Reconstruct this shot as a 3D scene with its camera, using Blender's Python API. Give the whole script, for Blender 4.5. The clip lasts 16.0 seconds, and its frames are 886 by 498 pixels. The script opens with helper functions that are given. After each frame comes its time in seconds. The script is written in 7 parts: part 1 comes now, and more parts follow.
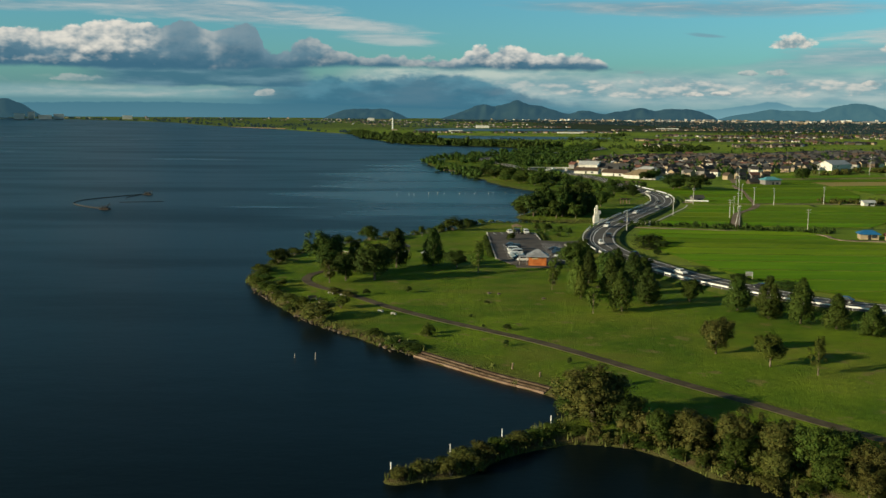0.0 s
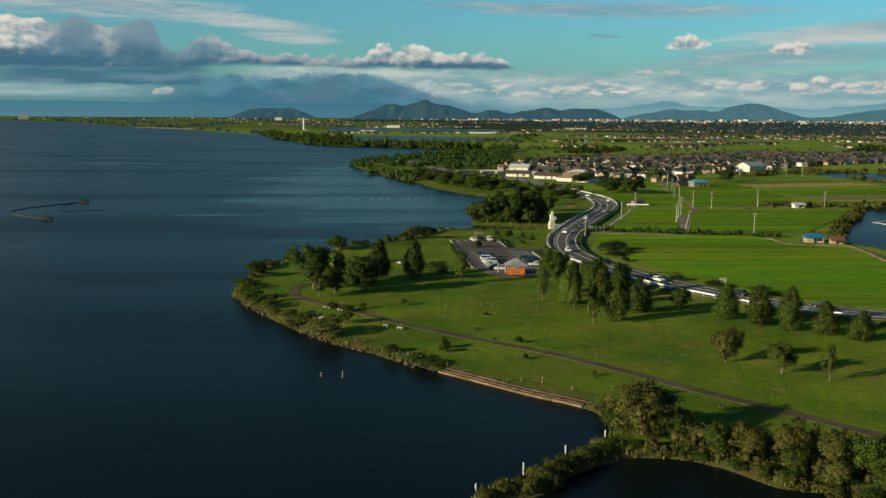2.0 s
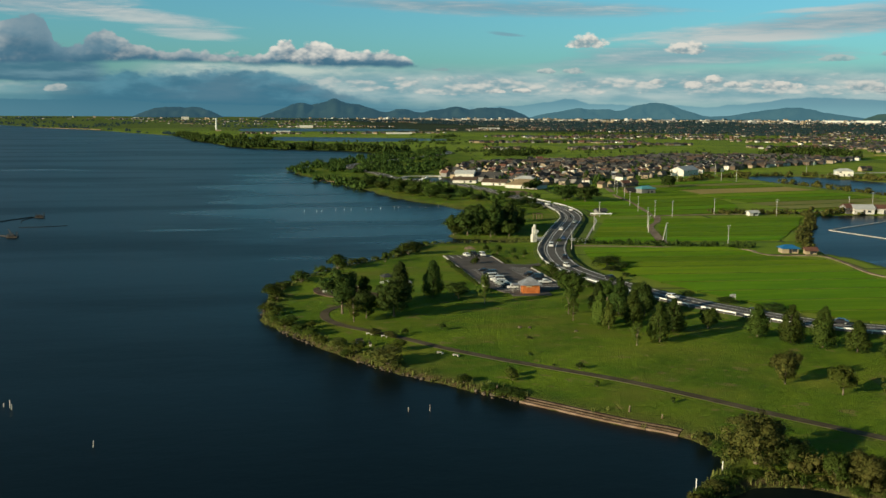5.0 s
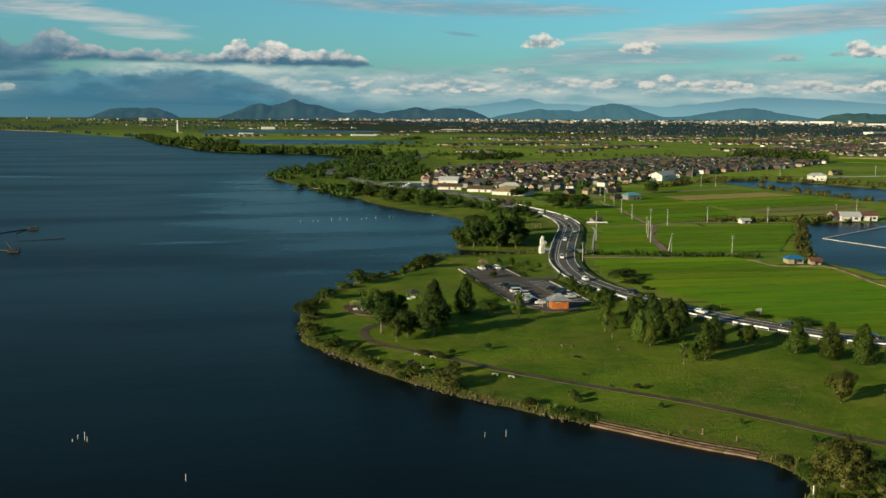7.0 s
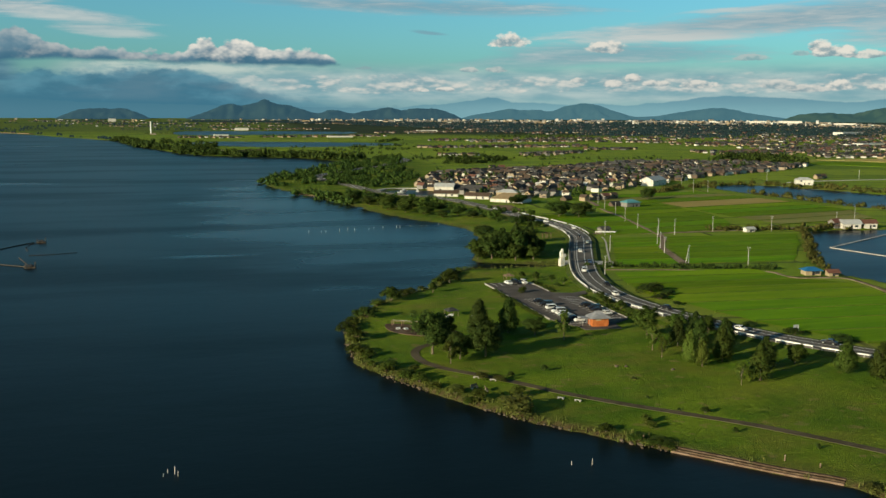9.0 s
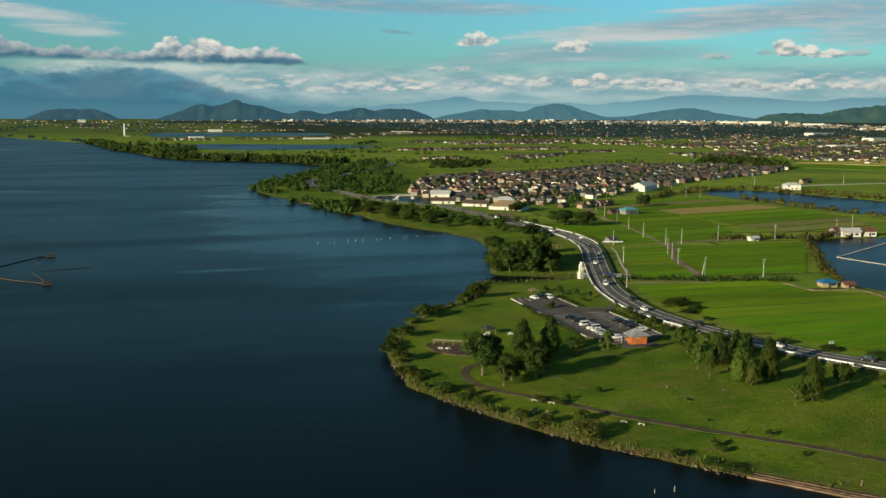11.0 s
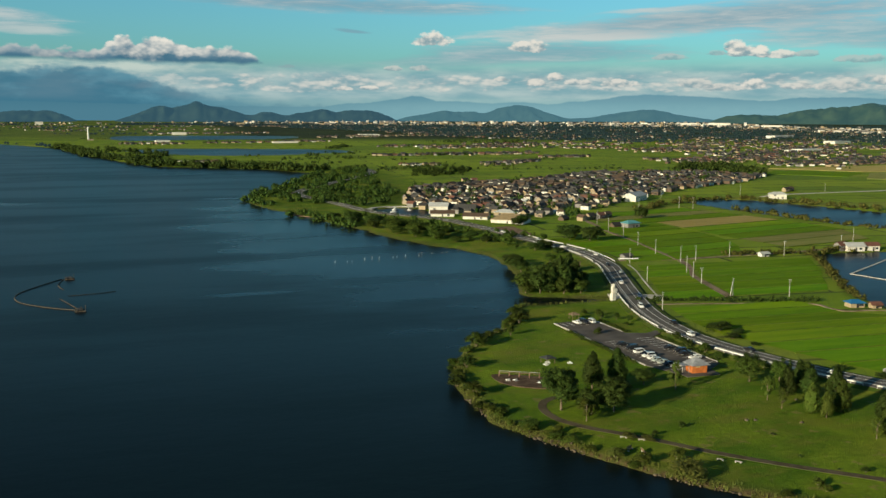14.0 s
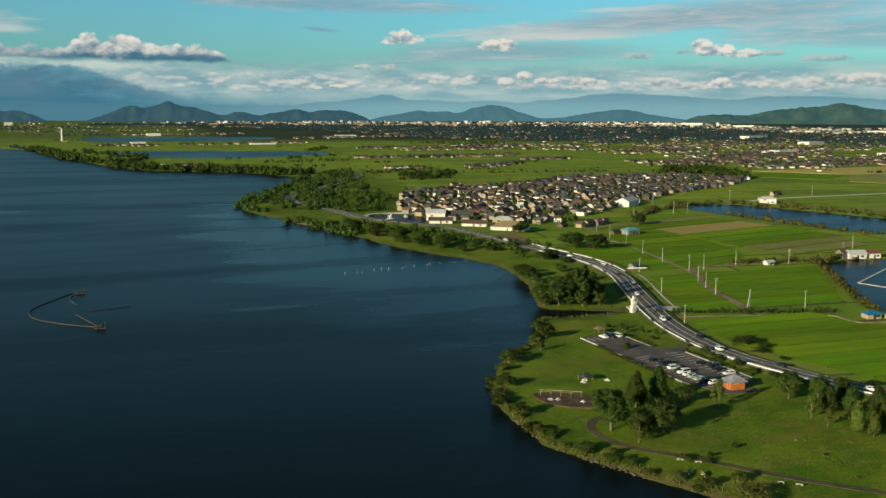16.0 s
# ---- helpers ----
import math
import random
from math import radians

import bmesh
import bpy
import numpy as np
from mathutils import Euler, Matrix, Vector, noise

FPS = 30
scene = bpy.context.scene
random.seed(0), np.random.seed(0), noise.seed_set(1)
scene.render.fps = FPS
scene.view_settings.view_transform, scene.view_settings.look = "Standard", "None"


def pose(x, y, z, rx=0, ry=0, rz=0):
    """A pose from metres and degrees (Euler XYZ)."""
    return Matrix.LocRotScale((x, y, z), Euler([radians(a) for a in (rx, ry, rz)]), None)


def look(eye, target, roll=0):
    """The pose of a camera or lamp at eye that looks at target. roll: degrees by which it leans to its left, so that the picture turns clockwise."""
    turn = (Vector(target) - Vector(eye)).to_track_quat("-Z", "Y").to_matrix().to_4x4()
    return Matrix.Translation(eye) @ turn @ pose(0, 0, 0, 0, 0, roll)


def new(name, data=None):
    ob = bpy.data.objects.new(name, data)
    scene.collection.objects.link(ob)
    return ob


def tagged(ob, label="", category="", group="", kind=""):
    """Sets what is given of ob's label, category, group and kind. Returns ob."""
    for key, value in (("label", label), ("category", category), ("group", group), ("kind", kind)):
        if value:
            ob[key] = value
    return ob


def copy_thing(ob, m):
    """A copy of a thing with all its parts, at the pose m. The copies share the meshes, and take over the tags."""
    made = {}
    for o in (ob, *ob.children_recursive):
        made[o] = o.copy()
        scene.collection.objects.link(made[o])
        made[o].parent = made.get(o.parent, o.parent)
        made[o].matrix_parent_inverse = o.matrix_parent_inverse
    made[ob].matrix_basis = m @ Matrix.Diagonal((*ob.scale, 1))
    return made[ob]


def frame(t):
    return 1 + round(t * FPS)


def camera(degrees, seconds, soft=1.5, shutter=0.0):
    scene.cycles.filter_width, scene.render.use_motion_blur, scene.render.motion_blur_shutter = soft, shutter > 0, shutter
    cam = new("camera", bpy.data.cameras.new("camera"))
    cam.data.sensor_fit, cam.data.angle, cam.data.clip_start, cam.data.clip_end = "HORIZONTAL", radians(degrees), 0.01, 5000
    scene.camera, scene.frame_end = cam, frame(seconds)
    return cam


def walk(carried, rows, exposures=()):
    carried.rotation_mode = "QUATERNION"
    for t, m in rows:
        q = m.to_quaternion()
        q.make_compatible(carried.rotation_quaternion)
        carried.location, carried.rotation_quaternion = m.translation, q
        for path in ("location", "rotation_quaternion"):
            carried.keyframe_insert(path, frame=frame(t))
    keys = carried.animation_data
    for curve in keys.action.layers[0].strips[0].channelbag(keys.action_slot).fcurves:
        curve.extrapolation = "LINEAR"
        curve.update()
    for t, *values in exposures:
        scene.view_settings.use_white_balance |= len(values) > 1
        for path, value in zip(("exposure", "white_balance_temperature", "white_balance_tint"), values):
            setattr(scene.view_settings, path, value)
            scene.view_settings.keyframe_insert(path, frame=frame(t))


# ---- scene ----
# ---------------------------------------------------------------- camera and its flight
cam = camera(49.2, 16.0, soft=1.5)
PATH = [
    (0.0, pose(0.00, 0.00, 40.45, 82.170, -0.319, 0.044)),
    (0.5, pose(-4.94, -0.49, 41.16, 82.155, -0.313, -1.369)),
    (1.0, pose(-9.89, -0.91, 41.96, 82.141, -0.309, -3.244)),
    (1.5, pose(-14.95, -1.18, 42.84, 82.135, -0.305, -4.590)),
    (2.0, pose(-20.02, -1.31, 43.84, 82.127, -0.312, -5.572)),
    (2.5, pose(-25.12, -1.31, 44.86, 82.110, -0.324, -6.559)),
    (3.0, pose(-30.22, -1.19, 45.95, 82.086, -0.314, -7.529)),
    (3.5, pose(-35.27, -0.95, 47.04, 82.065, -0.333, -8.412)),
    (4.0, pose(-40.37, -0.46, 48.15, 82.051, -0.309, -9.355)),
    (6.5, pose(-65.36, 3.07, 53.95, 82.009, -0.311, -13.316)),
    (7.0, pose(-70.48, 4.00, 55.28, 82.013, -0.278, -13.774)),
    (7.5, pose(-75.50, 5.03, 56.64, 81.962, -0.286, -14.259)),
    (8.0, pose(-80.59, 6.16, 58.12, 81.957, -0.233, -14.724)),
    (8.5, pose(-85.52, 7.31, 59.54, 81.937, -0.262, -15.198)),
    (9.0, pose(-90.54, 8.54, 61.03, 81.955, -0.205, -15.672)),
    (11.5, pose(-115.16, 15.08, 68.47, 81.907, -0.163, -17.918)),
    (12.0, pose(-120.19, 16.57, 70.06, 81.914, -0.158, -18.289)),
    (12.5, pose(-125.17, 18.05, 71.69, 81.900, -0.179, -18.744)),
    (13.0, pose(-130.14, 19.61, 73.34, 81.905, -0.174, -19.203)),
    (13.5, pose(-134.95, 21.22, 74.93, 81.900, -0.187, -19.666)),
    (14.0, pose(-139.71, 22.99, 76.52, 81.888, -0.163, -20.098)),
    (14.5, pose(-144.39, 24.93, 78.04, 81.880, -0.151, -20.548)),
    (15.0, pose(-149.07, 27.05, 79.51, 81.856, -0.137, -20.999)),
    (15.5, pose(-153.65, 29.17, 80.93, 81.839, -0.148, -21.434)),
    (16.0, pose(-158.22, 31.34, 82.35, 81.817, -0.147, -21.869)),
]
walk(cam, PATH, exposures=[(0.0, 0.22), (4.0, 0.26), (9.0, 0.31), (16.0, 0.34)])

# ---------------------------------------------------------------- sky and sun
SUN_ELEVATION, SHADOW_BEARING = 15.3, 67.0      # degrees; shadows fall towards this bearing from +y to +x
_sd = Vector((-math.sin(radians(SHADOW_BEARING)), -math.cos(radians(SHADOW_BEARING)), math.tan(radians(SUN_ELEVATION))))
sun = new("sun", bpy.data.lights.new("sun", "SUN"))
sun.data.energy, sun.data.angle, sun.data.color = 5.0, radians(0.6), (1.0, 0.85, 0.57)
sun.matrix_world = look(_sd * 100, (0, 0, 0))

world = bpy.data.worlds.new("sky")
scene.world = world
world.use_nodes = True
WT = world.node_tree
WT.nodes.clear()


def put(tree, socket, value):
    if hasattr(value, "links"):
        tree.links.new(value, socket)
    elif value is not None:
        socket.default_value = value


def mth(tree, op, a, b=None, c=None, clamp=False):
    n = tree.nodes.new("ShaderNodeMath")
    n.operation, n.use_clamp = op, clamp
    for s, v in zip(n.inputs, (a, b, c)):
        put(tree, s, v)
    return n.outputs[0]


def step_between(tree, x, lo, hi):
    n = tree.nodes.new("ShaderNodeMapRange")
    n.interpolation_type = "SMOOTHSTEP"
    for s, v in zip(n.inputs, (x, lo, hi, 0.0, 1.0)):
        put(tree, s, v)
    return n.outputs[0]


def blend(tree, fac, a, b, mode="MIX"):
    n = tree.nodes.new("ShaderNodeMix")
    n.data_type, n.blend_type, n.clamp_factor = "RGBA", mode, True
    put(tree, n.inputs[0], fac), put(tree, n.inputs[6], a), put(tree, n.inputs[7], b)
    return n.outputs[2]


def ramp(tree, fac, stops):
    n = tree.nodes.new("ShaderNodeValToRGB")
    e = n.color_ramp.elements
    while len(e) < len(stops):
        e.new(0.5)
    for i, (p, c) in enumerate(sorted(stops, key=lambda q: q[0])):
        e[i].position = p
        e[i].color = (c, c, c, 1) if isinstance(c, (int, float)) else (*c, 1)
    put(tree, n.inputs[0], fac)
    return n.outputs[0]


def sky_nodes():
    t = WT
    direction = t.nodes.new("ShaderNodeTexCoord").outputs["Generated"]
    sep = t.nodes.new("ShaderNodeSeparateXYZ")
    t.links.new(direction, sep.inputs[0])
    az = mth(t, "MULTIPLY", mth(t, "ARCTAN2", sep.outputs[0], sep.outputs[1]), 57.296)
    el = mth(t, "MULTIPLY", mth(t, "ARCSINE", sep.outputs[2]), 57.296)
    add, sub, mul, most = (lambda a, b, o=o: mth(t, o, a, b) for o in ("ADD", "SUBTRACT", "MULTIPLY", "MAXIMUM"))

    def spot(sa, se, shift, da=0.0, de=0.0):
        c = t.nodes.new("ShaderNodeCombineXYZ")
        put(t, c.inputs[0], mul(add(az, da), sa)), put(t, c.inputs[1], mul(add(el, de), se))
        c.inputs[2].default_value = shift
        return c.outputs[0]

    def fbm(sa, se, detail=6.0, shift=0.0, rough=0.55, da=0.0, de=0.0, warp=0.0):
        n = t.nodes.new("ShaderNodeTexNoise")
        n.inputs["Scale"].default_value, n.inputs["Detail"].default_value, n.inputs["Roughness"].default_value = 1.0, detail, rough
        n.inputs["Distortion"].default_value = warp
        t.links.new(spot(sa, se, shift, da, de), n.inputs["Vector"])
        return n.outputs[0]

    def puffy(sa, se, shift, da=0.0, de=0.0, detail=2.0):
        """Rounded heads: high in the middle of each lump."""
        n = t.nodes.new("ShaderNodeTexVoronoi")
        n.voronoi_dimensions, n.feature, n.normalize = "2D", "F1", True
        for key, v in (("Scale", 1.0), ("Detail", detail), ("Roughness", 0.5), ("Lacunarity", 2.3)):
            n.inputs[key].default_value = v
        t.links.new(spot(sa, se, 0.0, da + 9.7 * shift, de), n.inputs["Vector"])
        return sub(1.0, mul(n.outputs["Distance"], 1.5))

    def curve(points, scale):
        """A value along the bearing, from (bearing, value) pairs."""
        return mul(ramp(t, mth(t, "DIVIDE", add(az, 60.0), 120.0), [((a + 60.0) / 120.0, e / scale) for a, e in points]), scale)

    nishita = t.nodes.new("ShaderNodeTexSky")
    nishita.sky_type, nishita.sun_disc = "NISHITA", False
    nishita.sun_elevation, nishita.sun_rotation = radians(SUN_ELEVATION), radians(SHADOW_BEARING + 180)
    nishita.air_density, nishita.dust_density, nishita.ozone_density = 1.0, 1.2, 2.0
    clear = blend(t, 1.0, nishita.outputs[0], (0.046, 0.099, 0.115, 1), "MULTIPLY")

    # soft veil along the horizon, deeper blue towards the rain in the north
    north = sub(1.0, step_between(t, az, 2.0, 22.0))
    low = sub(1.0, step_between(t, el, 0.2, 3.4))
    veil = blend(t, north, (0.27, 0.43, 0.44, 1), (0.105, 0.25, 0.31, 1))
    sky = blend(t, mul(low, 0.85), clear, veil)

    # long streaks of thin cloud: bearing, height, half length, half thickness, slope, strength, brightness
    fibre = mul(sub(fbm(0.16, 1.5, 7, 3.3, 0.6, warp=0.8), 0.5), 2.4)
    fine = mul(sub(fbm(0.5, 4.2, 6, 8.8, 0.6, warp=0.5), 0.5), 1.5)
    ragged = add(fibre, fine)
    for a, e, w, h, slope, strength, bright in (
            (-13.5, 5.85, 7.5, 0.70, -0.03, 0.85, 0.55), (-6.0, 5.25, 5.0, 0.42, -0.09, 0.8, 0.75), (-3.2, 4.40, 2.6, 0.36, -0.06, 0.7, 0.7), (-23.5, 5.7, 4.0, 0.3, 0.02, 0.6, 0.45),
            (15.5, 5.95, 9.0, 0.45, -0.02, 0.8, 0.40), (30.5, 4.75, 8.5, 0.55, 0.06, 0.9, 0.70), (29.5, 4.30, 6.0, 0.34, 0.035, 0.9, 0.95), (38.0, 5.30, 10.0, 0.85, 0.05, 0.92, 0.45),
            (26.0, 3.35, 7.5, 0.60, 0.0, 0.75, 0.35), (44.0, 4.3, 7.0, 0.80, 0.02, 0.8, 0.45), (9.0, 6.2, 6.0, 0.3, -0.02, 0.5, 0.35), (46.0, 3.6, 4.0, 0.35, 0.0, 0.6, 0.5),
            (14.8, 4.55, 1.1, 0.12, -0.10, 0.7, 0.10), (33.0, 5.7, 3.0, 0.14, 0.03, 0.7, 0.85), (21.0, 2.9, 5.0, 0.4, 0.03, 0.5, 0.35)):
        u = mth(t, "DIVIDE", sub(az, a), w)
        s = mth(t, "DIVIDE", sub(sub(el, e), mul(sub(az, a), slope)), h)
        m = sub(1.0, add(mul(u, u), mul(s, s)))
        m = step_between(t, add(m, mul(ragged, 0.9)), -0.55, 1.05)
        sky = blend(t, mul(m, strength), sky, blend(t, step_between(t, add(mul(ragged, 0.6), bright), 0.0, 1.1), (0.15, 0.275, 0.34, 1), (0.48, 0.51, 0.49, 1)))

    # broken low cumulus, thicker to the east
    heap = puffy(0.62, 1.75, 1.7)
    lump = add(mul(heap, 0.36), mul(fbm(0.26, 0.95, 7, 3.9, 0.6, warp=0.6), 0.85))
    relief = sub(heap, puffy(0.62, 1.75, 1.7, -0.10, 0.18))
    band = mul(step_between(t, el, 0.75, 1.3), sub(1.0, step_between(t, el, 1.75, 2.75)))
    here = step_between(t, add(lump, mul(sub(band, 1.0), 0.5)), 0.47, 0.68)
    east = add(0.10, mul(0.85, step_between(t, az, -1.0, 9.0)))
    tops = blend(t, step_between(t, add(mul(relief, 0.8), mul(fbm(0.5, 1.4, 6, 5.1, 0.6), 0.9)), 0.20, 0.75), (0.19, 0.31, 0.345, 1), (0.60, 0.58, 0.52, 1))
    haze_low = mul(mul(step_between(t, el, 0.3, 1.0), sub(1.0, step_between(t, el, 1.9, 3.0))), step_between(t, az, -9.0, -2.0))
    sky = blend(t, mul(haze_low, 0.85), sky, blend(t, step_between(t, fbm(0.22, 1.1, 6, 41.0), 0.35, 0.65), (0.150, 0.305, 0.355, 1), (0.37, 0.465, 0.46, 1)))
    sky = blend(t, mul(mul(here, east), 0.8), sky, tops)

    # pale band of far cloud under the bank, and the pale gap over the lake
    pale = mul(mul(step_between(t, el, 1.9, 2.3), sub(1.0, step_between(t, el, 2.6, 2.9))), mul(step_between(t, az, -6.5, -3.0), sub(1.0, step_between(t, az, 5.0, 10.0))))
    sky = blend(t, mul(pale, 0.75), sky, blend(t, step_between(t, fbm(0.5, 1.8, 6, 14.0), 0.35, 0.65), (0.24, 0.37, 0.38, 1), (0.50, 0.56, 0.50, 1)))
    gap = mul(mul(step_between(t, el, 0.8, 1.1), sub(1.0, step_between(t, el, 1.35, 1.8))), sub(1.0, step_between(t, az, -13.0, -6.0)))
    sky = blend(t, mul(gap, 0.8), sky, blend(t, step_between(t, fbm(0.3, 1.6, 6, 24.0), 0.4, 0.7), (0.19, 0.34, 0.36, 1), (0.40, 0.47, 0.45, 1)))

    # rain haze: a blue mass with a heaped upper edge
    edge = curve([(-20, 1.0), (-13, 1.5), (-9.0, 1.9), (-6.75, 2.28), (-5.45, 2.12), (-3.5, 2.18), (-1.84, 2.3), (-0.4, 2.42), (0.8, 2.42), (2.1, 2.1), (3.6, 1.65), (5.2, 1.15), (7.0, 0.8), (9.5, 0.4), (14.0, 0.2)], 10.0)
    depth = add(sub(edge, el), mul(sub(puffy(0.9, 1.6, 15.0), 0.45), 0.5))
    rain = mul(mul(step_between(t, depth, -0.12, 0.28), step_between(t, az, -15.0, -7.0)), sub(1.0, mul(step_between(t, az, 2.0, 10.0), 0.6)))
    sky = blend(t, mul(rain, 0.85), sky, blend(t, step_between(t, add(fbm(0.35, 0.9, 5, 15.0), mul(depth, -0.15)), 0.3, 0.6), (0.032, 0.130, 0.200, 1), (0.070, 0.210, 0.285, 1)))

    # a dark shelf under the bank, with small bright heads at its near end
    shelf = mul(mul(step_between(t, az, -21.5, -17.5), sub(1.0, step_between(t, az, -8.6, -7.2))),
                mul(step_between(t, add(el, mul(sub(fbm(0.35, 1.2, 6, 21.0), 0.5), 0.6)), 1.52, 1.72), sub(1.0, step_between(t, el, 2.5, 2.9))))
    sky = blend(t, mul(shelf, 0.88), sky, blend(t, step_between(t, fbm(0.25, 1.6, 5, 23.0), 0.38, 0.66), (0.045, 0.135, 0.20, 1), (0.115, 0.225, 0.285, 1)))

    # the great bank: outline of its tops along the bearing
    top = curve([(-58, 4.6), (-45, 5.0), (-34, 4.4), (-26, 4.5), (-22.5, 4.55), (-20.8, 4.6), (-19.9, 4.95), (-18.65, 5.2), (-17.3, 5.0), (-16.0, 4.85), (-15.1, 5.3), (-14.3, 5.1), (-13.2, 4.6), (-12.5, 4.95), (-11.6, 5.25),
                 (-10.7, 4.85), (-10.35, 3.75), (-9.0, 3.65), (-8.0, 4.5), (-6.9, 4.1), (-5.4, 3.6), (-4.0, 3.4), (-1.2, 3.35), (0.9, 3.2), (1.5, 3.7), (2.15, 4.25), (2.7, 3.75), (3.9, 4.05), (5.0, 3.8), (6.6, 3.38), (7.9, 3.6), (10.4, 2.55)], 10.0)
    base = curve([(-30, 2.75), (-24, 2.5), (-17, 2.5), (-11, 2.52), (-6, 2.78), (0, 2.72), (8.6, 2.62), (10.4, 2.66)], 10.0)
    lit = curve([(-40, 0.4), (-24, 0.85), (-20, 0.95), (-16.6, 0.85), (-15.7, 0.10), (-14.2, 0.05), (-13.4, 0.45), (-12.6, 0.12), (-10.4, 0.04), (-8.8, 0.15), (-7.3, 0.45), (-5.5, 0.40), (-2.5, 0.40), (0.6, 0.45), (1.8, 0.95), (4.0, 0.90), (8.8, 0.80), (9.8, 0.3)], 1.0)
    billow = puffy(0.72, 1.15, 0.4)
    over = add(sub(top, el), add(mul(sub(billow, 0.5), 0.6), mul(sub(fbm(1.1, 1.6, 6, 2.9, 0.5), 0.5), 0.4)))
    under = add(sub(el, base), mul(sub(fbm(0.5, 1.0, 6, 9.4), 0.5), 0.4))
    bank = mul(mul(step_between(t, over, -0.03, 0.16), step_between(t, under, -0.12, 0.18)), sub(1.0, step_between(t, az, 10.1, 10.5)))
    height = mth(t, "DIVIDE", sub(el, base), sub(top, base))
    relief = sub(billow, puffy(0.72, 1.15, 0.4, -0.20, 0.26))
    glow = add(add(mul(height, 0.85), mul(relief, 0.85)), mul(sub(fbm(0.45, 0.8, 5, 6.6, 0.45), 0.5), 1.5))
    glow = mul(step_between(t, glow, 0.10, 1.05), lit)
    body = blend(t, step_between(t, add(height, mul(sub(fbm(0.5, 1.0, 5, 16.0), 0.5), 1.2)), 0.0, 0.9), (0.045, 0.130, 0.195, 1), (0.125, 0.225, 0.285, 1))
    sky = blend(t, bank, sky, blend(t, glow, body, (0.74, 0.70, 0.61, 1)))

    # single fair-weather puffs: bearing, height, half width, half thickness, brightness
    knob = puffy(1.15, 1.9, 2.2)
    heads = sub(knob, 0.5)
    wob = add(mul(heads, 0.5), add(mul(sub(fbm(1.25, 2.0, 6, 12.2, 0.55), 0.5), 0.7), mul(sub(fbm(2.2, 3.4, 5, 31.0, 0.5), 0.5), 0.7)))
    shade = sub(knob, puffy(1.15, 1.9, 2.2, -0.14, 0.22))
    for a, e, w, h, v in ((19.5, 4.20, 1.30, 0.58, 1.0), (25.1, 3.80, 1.40, 0.52, 0.95), (37.4, 3.42, 1.5, 0.52, 1.0), (36.6, 3.72, 0.7, 0.5, 1.0), (39.0, 3.22, 1.0, 0.36, 0.9), (33.0, 3.12, 1.1, 0.28, 0.40), (35.6, 3.32, 0.7, 0.24, 0.40),
                          (40.4, 3.22, 0.8, 0.28, 0.40), (43.2, 2.92, 1.5, 0.35, 0.40), (37.6, 1.62, 0.9, 0.42, 0.95), (36.0, 1.45, 1.3, 0.33, 0.75), (34.6, 1.62, 1.2, 0.36, 0.7), (26.6, 2.02, 0.55, 0.34, 0.9), (25.5, 1.70, 0.7, 0.30, 0.85),
                          (27.9, 1.75, 0.9, 0.30, 0.85), (30.3, 1.66, 1.1, 0.34, 0.85), (11.0, 2.56, 0.55, 0.15, 0.02), (18.8, 2.52, 0.8, 0.26, 0.55), (17.2, 2.50, 0.6, 0.24, 0.6), (45.2, 1.80, 1.6, 0.45, 0.8), (42.2, 1.5, 1.6, 0.36, 0.7),
                          (15.8, 1.36, 0.6, 0.2, 0.9), (14.3, 1.34, 0.6, 0.2, 0.85), (-10.3, 1.33, 0.7, 0.32, 0.5), (-20.6, 2.05, 1.5, 0.3, 0.35), (23.5, 1.9, 0.5, 0.22, 0.8), (40.0, 1.5, 1.1, 0.32, 0.8)):
        u = mth(t, "DIVIDE", sub(az, a), w)
        s = mth(t, "DIVIDE", sub(el, e - 0.40 * h), h)
        s2 = most(s, mul(s, -2.2))                                     # flatter below than above
        m = sub(1.0, add(mul(u, u), mul(s2, s2)))
        m = step_between(t, add(m, mul(wob, 1.7)), 0.0, 0.6)
        tint = mul(step_between(t, add(add(mul(s, 0.8), mul(shade, 1.5)), mul(wob, 0.5)), -0.55, 0.65), v)
        sky = blend(t, mul(m, 0.5 + 0.45 * v), sky, blend(t, tint, (0.20, 0.29, 0.32, 1), (0.68, 0.64, 0.56, 1)))

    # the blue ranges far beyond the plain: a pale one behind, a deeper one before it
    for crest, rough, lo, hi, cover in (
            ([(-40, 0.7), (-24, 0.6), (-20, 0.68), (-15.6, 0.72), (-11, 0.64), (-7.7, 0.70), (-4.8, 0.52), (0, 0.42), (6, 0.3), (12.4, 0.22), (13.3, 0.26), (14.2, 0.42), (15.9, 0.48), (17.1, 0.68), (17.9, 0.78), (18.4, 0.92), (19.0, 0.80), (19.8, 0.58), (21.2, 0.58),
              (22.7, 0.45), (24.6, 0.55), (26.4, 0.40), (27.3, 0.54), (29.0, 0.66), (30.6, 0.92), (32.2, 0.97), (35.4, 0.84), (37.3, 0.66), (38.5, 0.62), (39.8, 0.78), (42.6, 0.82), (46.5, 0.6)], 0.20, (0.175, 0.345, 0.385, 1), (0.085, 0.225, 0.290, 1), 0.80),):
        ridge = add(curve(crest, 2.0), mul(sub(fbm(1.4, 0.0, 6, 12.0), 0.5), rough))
        # haze is painted into the range's colour, paler towards its foot
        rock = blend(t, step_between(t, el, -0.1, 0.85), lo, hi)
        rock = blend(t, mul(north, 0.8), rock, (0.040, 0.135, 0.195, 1))
